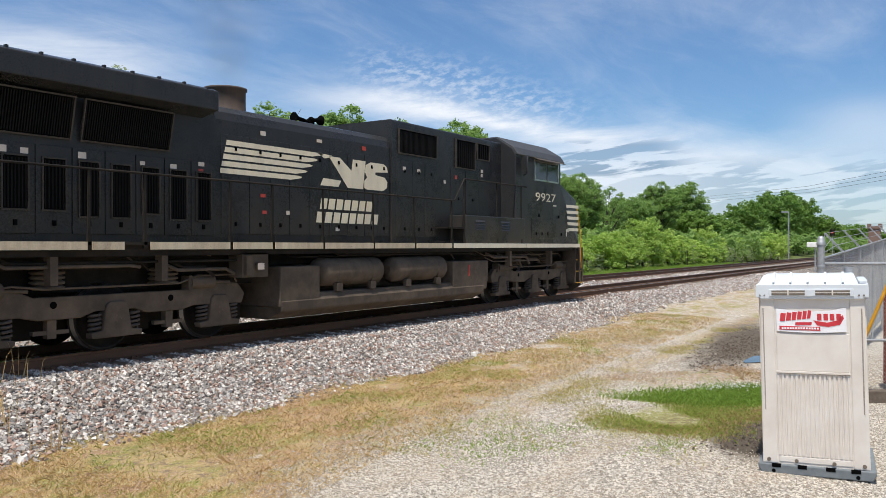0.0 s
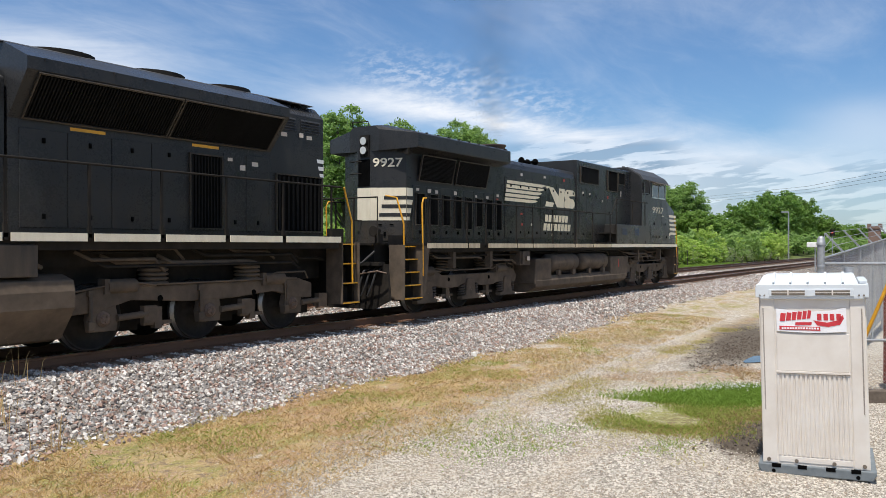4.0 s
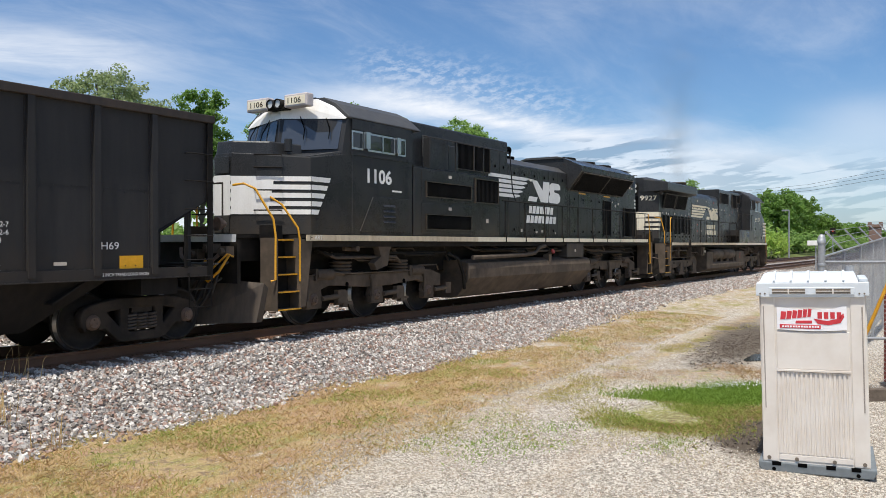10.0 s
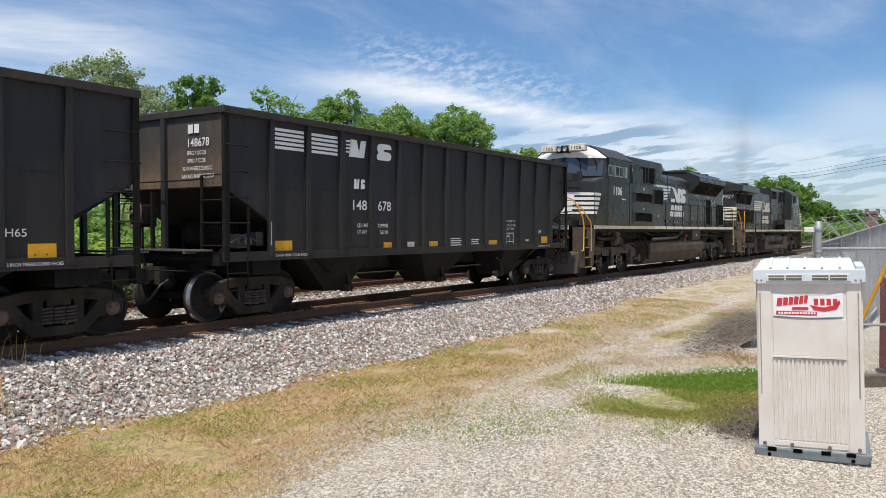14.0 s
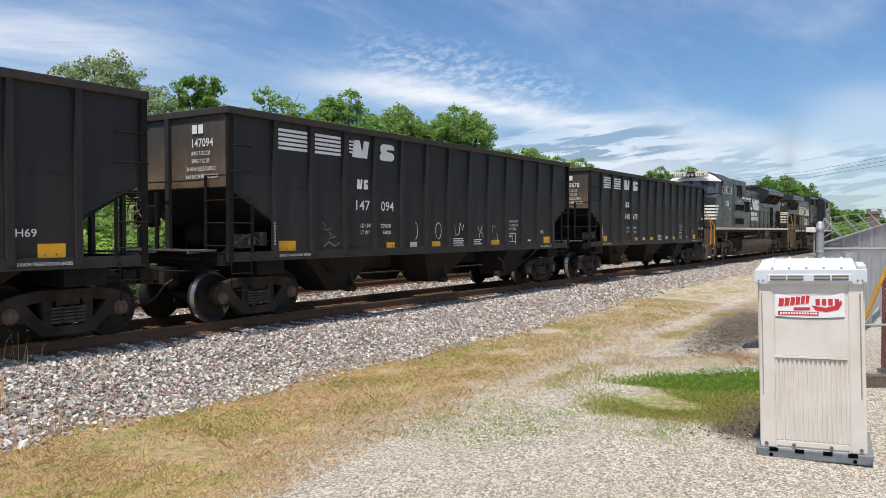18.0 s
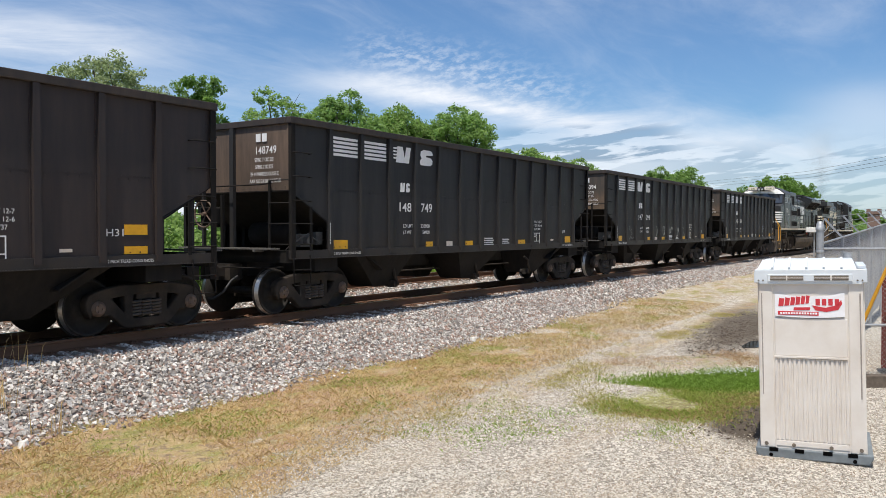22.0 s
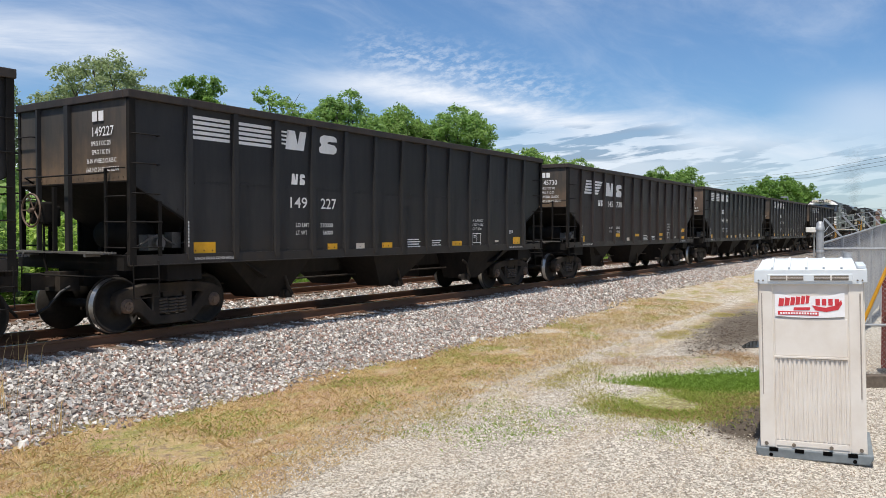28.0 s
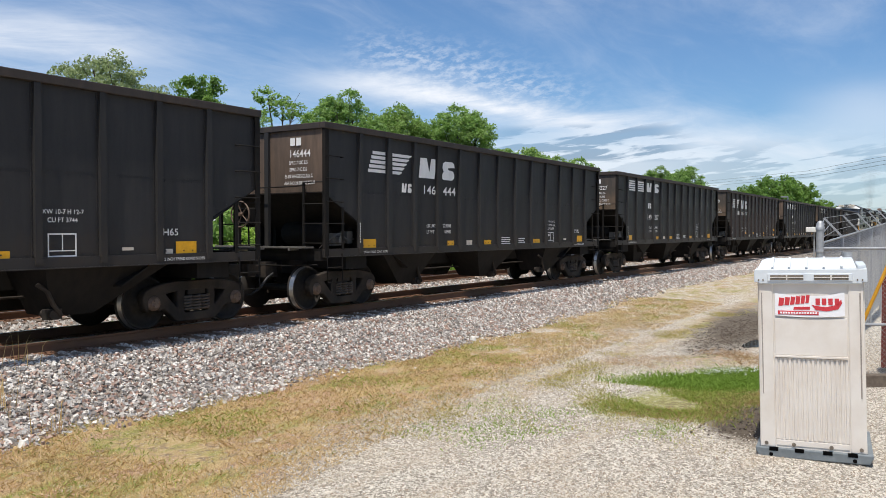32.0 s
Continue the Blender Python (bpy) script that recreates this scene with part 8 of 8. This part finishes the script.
x = -6.0
while x < 128:
    y = rs_.uniform(23.2, 25.6)
    tall = 3.9 + 0.7 * math.sin(x * 0.21) + 0.5 * math.sin(x * 0.77) + rs_.uniform(-0.8, 0.8)
    if x < 34:
        tall *= 0.86
    kind = rs_.choice(("shrub", "shrub", "shrub", "bush", "shrub"))
    words = "bright green leafy shrub beside the far track" if kind == "shrub" else "mid-green leafy bush beside the far track"
    plant(kind if x < 72 else "far_" + kind, "roadside_shrub", x, y, tall, rs_.uniform(1.6, 2.2), rs_.uniform(0, 360), words, G2)
    if rs_.random() < 0.34:
        plant("grey", "dry_bush", x + 0.8, y - 1.7, rs_.uniform(2.2, 3.2), 1.35, rs_.uniform(0, 360), "grey half-dry bush at the trackside", G2)
    if rs_.random() < 0.5:
        plant("far_bush", "roadside_shrub", x + 1.2, y + 3.2, rs_.uniform(4, 5.2), 2.5, rs_.uniform(0, 360), "dense green thicket behind the shrubs", G2)
    x += rs_.uniform(1.9, 2.7)
x = 131.0
while x < 330:
    plant("far_bush", "roadside_shrub", x, rs_.uniform(27, 31), rs_.uniform(3.6, 6.0), rs_.uniform(3.2, 4.6), rs_.uniform(0, 360), "dense green thicket behind the shrubs", G2)
    x += rs_.uniform(4.5, 7.5)
plant("shrub", "young_tree", 118.0, 21.8, 4.0, 1.2, 30, "small bright young tree beside the pole", G2)


# a wood behind everything, to close the horizon, and an unseen belt alongside
def far_wood():
    rng = np.random.default_rng(31)
    cs, rr = [], []
    for i in range(420):
        x = rng.uniform(-40, 190)
        y = rng.uniform(47, 60)
        h = rng.uniform(1, 7.5)
        cs.append(np.array([x, y, h]))
        rr.append(rng.uniform(1.6, 2.8))
    for i in range(240):
        a = rng.uniform(radians(-30), radians(9))
        d = rng.uniform(430, 560)
        cs.append(np.array([d * math.cos(a), d * math.sin(a), rng.uniform(0, 6)]))
        rr.append(rng.uniform(4, 6))
    for i in range(330):
        # added trees out of view, which darken the reflections along the train's side
        a = rng.uniform(radians(-60), radians(-4))
        d = rng.uniform(62, 85)
        cs.append(np.array([d * math.cos(a), d * math.sin(a), rng.uniform(0.5, 11)]))
        rr.append(rng.uniform(1.8, 3.0))
    v, f = leaf_cloud(rng, cs, rr, 14, 0.46)
    me = big_mesh("far_woodland", v, f, leaf_dark)
    tagged(new("far_woodland", me), "distant dark green woodland, with an unseen belt added to darken reflections", "woodland", kind="stuff")


far_wood()


def stones(name, label, count, spots, sizes, mat, seed, small=False):
    """Broken stone, every piece a block knocked out of square."""
    rng = np.random.default_rng(seed)
    if small:
        iv = np.array([(1, 0, 0), (-1, 0, 0), (0, 1, 0), (0, -1, 0), (0, 0, 1), (0, 0, -1)], float)
        ifc = np.array([(0, 2, 4), (2, 1, 4), (1, 3, 4), (3, 0, 4), (2, 0, 5), (1, 2, 5), (3, 1, 5), (0, 3, 5)])
    else:
        iv = np.array([(a, b, c) for a in (-1, 1) for b in (-1, 1) for c in (-1, 1)]) * 0.72
        ifc = np.array([(0, 1, 3), (0, 3, 2), (4, 6, 7), (4, 7, 5), (0, 4, 5), (0, 5, 1), (2, 3, 7), (2, 7, 6), (0, 2, 6), (0, 6, 4), (1, 5, 7), (1, 7, 3)])
    k = len(iv)
    p = spots(rng, count)
    n = len(p)
    v = iv[None] * rng.uniform(0.55, 1.25, (n, k, 3)) + rng.uniform(-0.10, 0.10, (n, k, 3))
    v = v * ((sizes[0] + (sizes[1] - sizes[0]) * rng.random(n) ** 1.5)[:, None, None] * 0.5) * rng.uniform(0.72, 1.2, (n, 1, 3))
    ang = rng.uniform(0, 2 * np.pi, (n, 2))
    ca, sa, cb, sb_ = np.cos(ang[:, 0]), np.sin(ang[:, 0]), np.cos(ang[:, 1]), np.sin(ang[:, 1])
    x, y, z = v[..., 0], v[..., 1], v[..., 2]
    x, y = x * ca[:, None] - y * sa[:, None], x * sa[:, None] + y * ca[:, None]
    y, z = y * cb[:, None] - z * sb_[:, None], y * sb_[:, None] + z * cb[:, None]
    v = np.stack([x, y, z], -1) + p[:, None, :]
    f = (ifc[None] + (np.arange(n) * k)[:, None, None]).reshape(-1, 3)
    me = big_mesh(name, v.reshape(-1, 3), f, mat)
    return tagged(new(name, me), label, "gravel", kind="stuff")


def lumps(name, light, dark, brown, part_brown):
    m = Mat(name, light, 0.85, 0, 0.3)
    r = m.island()
    c = m.mix(m.math("POWER", r, 1.3), dark, light)
    r2 = m.math("FRACT", m.math("MULTIPLY", r, 17.3))
    c = m.mix(m.math("MULTIPLY", m.math("GREATER_THAN", r2, 1 - part_brown), 0.8), c, brown)
    c = m.mix(m.ramp(m.noise(45, 4), 0.35, 0.7, 0, 0.4), c, (0.16, 0.14, 0.13))
    return m.base(c).m


ballast_stone = lumps("ballast_stone", (0.84, 0.785, 0.72), (0.20, 0.176, 0.156), (0.36, 0.215, 0.155), 0.24)
# oily stones, darkened further to carry the shade under the train
shaded_fouled_stone = lumps("shaded_fouled_stone", (0.17, 0.145, 0.12), (0.04, 0.033, 0.027), (0.10, 0.06, 0.04), 0.3)
lime_chip = lumps("lime_chip", (0.80, 0.735, 0.64), (0.30, 0.255, 0.205), (0.34, 0.245, 0.165), 0.20)


def on_bank(x0, x1, y0, y1):
    def spots(rng, n):
        x, y = rng.uniform(x0, x1, n), rng.uniform(y0, y1, n)
        edge = 9.48 + 0.13 * np.sin(x * 1.3) + 0.09 * np.sin(x * 3.1 + 1) + rng.normal(0, 0.10, n)
        keep = (y > edge) | (rng.random(n) < 0.05)
        x, y = x[keep], y[keep]
        z = np.array([height(a, b) for a, b in zip(x, y)]) + rng.uniform(-0.008, 0.028, len(x))
        rails = np.minimum(np.abs(y - TRACK_Y), np.abs(y - TRACK2_Y))
        z = np.where((rails < 1.32) & (((x - 0.3 + 1000) % 0.5 < 0.14) | ((x - 0.3 + 1000) % 0.5 > 0.36)), z - 0.10, z)
        return np.stack([x, y, z], -1)
    return spots


stones("ballast_stones", "grey and pinkish crushed stone ballast beside the rails", 58000, on_bank(2.5, 24, 9.2, 11.75), (0.026, 0.084), ballast_stone, 1)
stones("ballast_stones", "grey and pinkish crushed stone ballast beside the rails", 22000, on_bank(24, 62, 9.2, 11.75), (0.042, 0.105), ballast_stone, 2)
# between the rails: oily stones with the train's shade in their colour
stones("ballast_stones", "dark oil-fouled ballast between the rails", 7000, on_bank(3, 50, 11.75, 13.12), (0.05, 0.10), shaded_fouled_stone, 6)
stones("ballast_stones", "sunlit crushed stone ballast between the tracks", 13000, on_bank(3, 60, 13.12, 16.6), (0.06, 0.11), ballast_stone, 3)
stones("ballast_stones", "sunlit crushed stone ballast round the far track", 6000, on_bank(10, 110, 16.6, 20.6), (0.08, 0.15), ballast_stone, 4)


def on_drive(rng, n):
    x, y = 4.3 + 17 * rng.random(n) ** 1.6, rng.uniform(0.0, 7.6, n)
    keep = np.hypot((x - 14.6) / 1.9, (y - 3.15 + 0.72 * (x - 14.6)) / 0.92) > 0.95 + rng.normal(0, 0.12, n)
    keep &= np.hypot((x - 12.2) / 1.9, (y - 3.35 + 0.3 * (x - 12.2)) / 1.05) > rng.uniform(0.55, 1.15, n)
    keep &= y < np.interp(x, [4.5, 8, 13, 19], [5.5, 6.8, 7.1, 7.45]) + rng.normal(0, 0.35, n)
    keep &= (np.hypot((x - 22.3) / 6.6, (y - 5.0 - 0.1 * (x - 22.3)) / 1.15) > 0.95) & (np.hypot((x - 11.4) / 1.6, (y - 2.45) / 0.65) > rng.uniform(0.5, 1.0, n))
    keep &= np.array([noise.noise((a * 0.5, b * 0.9, 2)) for a, b in zip(x, y)]) + rng.normal(0, 0.40, n) > -0.35
    x, y = x[keep], y[keep]
    return np.stack([x, y, np.array([height(a, b) for a, b in zip(x, y)]) + rng.uniform(-0.002, 0.006, len(x))], -1)


stones("drive_gravel", "loose pale limestone chips on the drive", 160000, on_drive, (0.011, 0.034), lime_chip, 5, True)


mud_lump = lumps("mud_lump", (0.16, 0.125, 0.092), (0.045, 0.034, 0.025), (0.09, 0.06, 0.04), 0.3)


def on_mud(rng, n):
    x, y = np.concatenate([rng.normal(20.5, 2.6, n - 500), rng.normal(11.3, 0.7, 500)]), np.concatenate([rng.normal(4.8, 0.55, n - 500), rng.normal(2.4, 0.25, 500)])
    keep = (np.hypot((x - 22.3) / 6.6, (y - 5.0 - 0.1 * (x - 22.3)) / 1.15) < 0.9) | ((x > 10.2) & (x < 12.6) & (y > 1.9))
    x, y = x[keep], y[keep]
    return np.stack([x, y, np.array([height(a, b) for a, b in zip(x, y)]) + rng.uniform(-0.004, 0.008, len(x))], -1)


stones("mud_clods", "small dark clods on the damp bare soil", 3500, on_mud, (0.012, 0.06), mud_lump, 8, True)["category"] = "soil"


def blades(name, label, spots, tall, mat, seed, lean=0.5, w=0.006):
    rng = np.random.default_rng(seed)
    p = spots(rng)
    n = len(p)
    ang = rng.uniform(0, 2 * np.pi, n)
    hgt = rng.uniform(*tall, n)
    side = np.stack([np.cos(ang), np.sin(ang), np.zeros(n)], -1) * (w * rng.uniform(0.6, 1.4, n))[:, None]
    a2 = rng.uniform(0, 2 * np.pi, n)
    bend = np.stack([np.cos(a2), np.sin(a2), np.zeros(n)], -1) * (hgt * rng.uniform(0.1, lean * 2, n))[:, None]
    upv = np.array([0, 0, 1.0]) * hgt[:, None]
    v = np.stack([p - side, p + side, p + side * 0.6 + bend * 0.4 + upv * 0.65, p + bend + upv * 0.9, p - side * 0.6 + bend * 0.4 + upv * 0.65], 1).reshape(-1, 3)
    f = np.arange(5 * n).reshape(n, 5)
    return tagged(new(name, big_mesh(name, v, f, mat)), label, "grass", kind="stuff")


def lay(x, y):
    return np.stack([x, y, np.array([height(a, b) for a, b in zip(x, y)])], -1)


def patchy(rng, x, y, s, cut, off=0.0):
    k = np.array([noise.noise((a * s + off, b * s, off)) for a, b in zip(x, y)])
    return k + rng.normal(0, 0.10, len(x)) > cut


def verge(n, cut, off, y0=7.4, y1=9.75):
    def spots(rng):
        x = 3.0 + 24 * rng.random(n) ** 1.5
        y = rng.uniform(y0, y1, n)
        y = y + np.where(x < 12, -(12 - x) * 0.10 * (9.7 - y) / 2, 0)
        k = patchy(rng, x, y, 0.9, cut, off)
        return lay(x[k], y[k])
    return spots


def strip_spots(n):
    def spots(rng):
        x = rng.uniform(8, 26, n)
        y = 6.0 + rng.normal(0, 0.28, n)
        k = patchy(rng, x, y, 0.8, 0.12, 4)
        return lay(x[k], y[k])
    return spots


def oval(n, cx, cy, sx, sy, cut=-0.25, tilt=0.0, off=9):
    """Spots round a centre, thinning outwards and broken up by patches."""
    def spots(rng):
        u = rng.normal(0, 1, n)
        u = u[np.abs(u) < 1.7]
        x, y = cx + sx * u, cy + tilt * u + sy * rng.normal(0, 1, len(u))
        k = patchy(rng, x, y, 0.8, cut, off) & (y > 1.6)
        return lay(x[k], y[k])
    return spots


blades("dry_grass", "short dry straw-coloured grass along the ballast", verge(64000, -0.25, 1, 6.6), (0.018, 0.055), grass_dry, 11, 1.3, 0.0042)
blades("dry_grass", "dead rust-brown stems in the dry verge", verge(20000, 0.02, 21, 6.8), (0.015, 0.045), grass_rust, 21, 1.3, 0.0042)
blades("green_grass", "short olive green grass in the dry verge", verge(22000, 0.14, 7, 6.8), (0.02, 0.060), grass_olive, 12, 1.1, 0.0042)
blades("green_grass", "fresh yellow-green grass in the dry verge", verge(36000, 0.16, 13, 7.2, 9.4), (0.02, 0.060), grass_lime, 22, 1.2, 0.0040)
blades("green_grass", "sparse weeds between the wheel tracks", strip_spots(18000), (0.015, 0.05), grass_olive, 13, 1.1, 0.0038)
blades("green_grass", "lush green clover and grass patch", oval(32000, 14.25, 3.30, 0.80, 0.52, -0.45, -0.52), (0.03, 0.09), grass_green, 14, 0.8, 0.005)
blades("green_grass", "bright yellow-green grass round the clover", oval(17000, 12.0, 3.45, 0.75, 0.50, -0.10, -0.15), (0.02, 0.065), grass_lime, 15, 1.0, 0.004)
blades("green_grass", "thin olive grass spreading over the gravel", oval(14000, 11.5, 4.2, 1.4, 0.8, 0.08, -0.1), (0.015, 0.05), grass_olive, 20, 1.0, 0.004)
blades("dry_grass", "dead rust-brown grass beside the clover", oval(9000, 12.2, 3.0, 0.9, 0.35, -0.1, -0.3), (0.015, 0.05), grass_rust, 24, 1.2, 0.004)
blades("dry_grass", "dead rust-brown grass behind the clover", oval(6000, 16.2, 4.3, 0.9, 0.65, 0.0, -0.45), (0.015, 0.05), grass_rust, 25, 1.2, 0.005)


def trackside(rng):
    x, y = rng.uniform(4, 90, 26000), rng.uniform(20.4, 23.5, 26000)
    return lay(x, y)


blades("tall_weeds", "tall pale green weeds beyond the far track", trackside, (0.15, 0.6), grass_green, 16, 0.5, 0.014)


def tufts(rng):
    out = []
    for cx, cy in ((8.85, 5.35), (8.96, 4.72), (10.29, 4.82), (9.9, 5.42), (10.17, 6.0), (9.95, 3.33), (10.3, 3.2), (8.4, 5.0), (9.4, 4.4), (9.3, 5.1), (11.0, 4.4), (8.5, 5.9)):
        n = rng.integers(90, 240)
        out.append(np.stack([rng.normal(cx, 0.28, n), rng.normal(cy, 0.16, n)], -1))
    q = np.concatenate(out)
    return lay(q[:, 0], q[:, 1])


blades("green_grass", "small weed tufts growing through the gravel", tufts, (0.012, 0.04), grass_green, 17, 0.9, 0.006)


def flower_spots(rng, n):
    x = rng.normal(14.8, 0.50, n)
    y = 3.45 - 0.70 * (x - 14.7) + rng.normal(0, 0.16, n)
    q = lay(x, y)
    q[:, 2] += rng.uniform(0.09, 0.14, n)
    return q


stones("clover_flowers", "tiny white clover flowers in the grass", 200, flower_spots, (0.013, 0.022), clover_white, 18)["category"] = "flower"


def dry_stalks(rng):
    out = []
    for cx, cy, n in ((5.3, 10.2, 20), (5.6, 9.5, 14), (6.0, 11.0, 8)):
        out.append(np.stack([rng.normal(cx, 0.12, n), rng.normal(cy, 0.10, n)], -1))
    q = np.concatenate(out)
    return lay(q[:, 0], q[:, 1])


blades("dry_weed_stalks", "thin dead brown weed stalks in the ballast", dry_stalks, (0.3, 0.75), grass_dry, 19, 0.25, 0.006)
pale_rock = plain("pale_rock", (0.66, 0.63, 0.58), 0.85, 0, 14, 0.15)
for rx_, ry_, rr_ in ((15.86, 9.55, 0.11), (5.2, 9.4, 0.10), (16.2, 9.5, 0.06), (9.3, 9.2, 0.045), (12.2, 8.6, 0.04)):
    rngp = np.random.default_rng(int(rx_ * 10))
    b = Shape()
    ring = [(math.cos(a), math.sin(a)) for a in (2 * math.pi * i / 9 for i in range(9))]
    lo_ = [(c * rr_ * rngp.uniform(0.8, 1.1), s * rr_ * 0.7, 0.0) for c, s in ring]
    hi_ = [(c * rr_ * rngp.uniform(0.5, 0.7), s * rr_ * 0.45, rr_ * rngp.uniform(0.7, 1.0)) for c, s in ring]
    b.hull(lo_, hi_)
    tagged(part("loose_rock", b, [pale_rock], at=pose(rx_, ry_, height(rx_, ry_) - 0.01, 0, 0, 30)), "single pale limestone rock lying on the verge", "rock", "loose rocks")


# ---------------------------------------------------------------- exhaust haze over the leading engine
soot = Mat("soot", (0.10, 0.095, 0.09), 1.0, 0, 0.0)
sx_, sy_, sz_ = soot.sep()
column = soot.math("ADD", 0.30, soot.math("MULTIPLY", sz_, 0.155))
drift = soot.math("ADD", sx_, soot.math("MULTIPLY", soot.math("SUBTRACT", soot.noise(0.35, 2, 0.5), 0.5), 2.2))
away = soot.math("DIVIDE", soot.math("ADD", soot.math("MULTIPLY", drift, drift), soot.math("MULTIPLY", sy_, sy_)), soot.math("MULTIPLY", column, column))
thick = soot.math("MULTIPLY", soot.math("EXPONENT", soot.math("MULTIPLY", away, -1.0)), soot.math("MULTIPLY", soot.ramp(sz_, 0.0, 8.0, 0.20, 0.0), soot.ramp(soot.noise(0.9, 5, 0.6), 0.30, 0.65, 0.15, 1.0)))
thick = soot.math("MULTIPLY", thick, soot.ramp(sz_, -0.1, 0.5, 0.0, 1.0), True)
see_through, veil_mix = soot.n.new("ShaderNodeBsdfTransparent"), soot.n.new("ShaderNodeMixShader")
soot.l.new(thick, veil_mix.inputs[0])
soot.l.new(see_through.outputs[0], veil_mix.inputs[1])
soot.l.new(soot.b.outputs[0], veil_mix.inputs[2])
soot.l.new(veil_mix.outputs[0], soot.n["Material Output"].inputs[0])


def smoke():
    """Thin smoke that rises from the stack and spreads, in five curved layers one behind the other."""
    t = empty("exhaust_smoke", pose(0, TRACK_Y, RAIL_TOP + 4.85), "thin grey exhaust smoke rising from the locomotive stack", "smoke")
    t["kind"] = "stuff"
    way, across = Vector((0.80, 0.60, 0)), Vector((-0.60, 0.80, 0))
    for i in range(5):
        d, v = (i - 2) * 0.42, []
        for k in range(9):
            for j in range(9):
                u = (j - 4) / 4
                v.append(way * (d * (1 + 0.12 * k) + 0.3 * u * u) + across * (u * (1.0 + 0.33 * k)) + Vector((0, 0, k)))
        sheet = Shape().add(v, [(k * 9 + j, k * 9 + j + 1, k * 9 + j + 10, k * 9 + j + 9) for k in range(8) for j in range(8)])
        sheet.s = [True] * len(sheet.f)
        part("smoke_layer", sheet, [soot.m], t)
    return t


plume = smoke()


def motions():
    times = [i * 0.5 for i in range(65)]
    for thing, s in moving:
        walk(thing, [(t, pose(train_at(t) + s, TRACK_Y, RAIL_TOP)) for t in times])
    walk(plume, [(t, pose(train_at(t) + 46.0, TRACK_Y, RAIL_TOP + 4.85)) for t in times])
    steps = [i / 10 for i in range(321)]
    way = [train_at(t) for t in steps]
    for wheelset, x, y, z, r in rolling:
        walk(wheelset, [(t, pose(x, y, z) @ Matrix.Rotation((w - way[0]) / r, 4, "Y")) for t, w in zip(steps, way)])


motions()
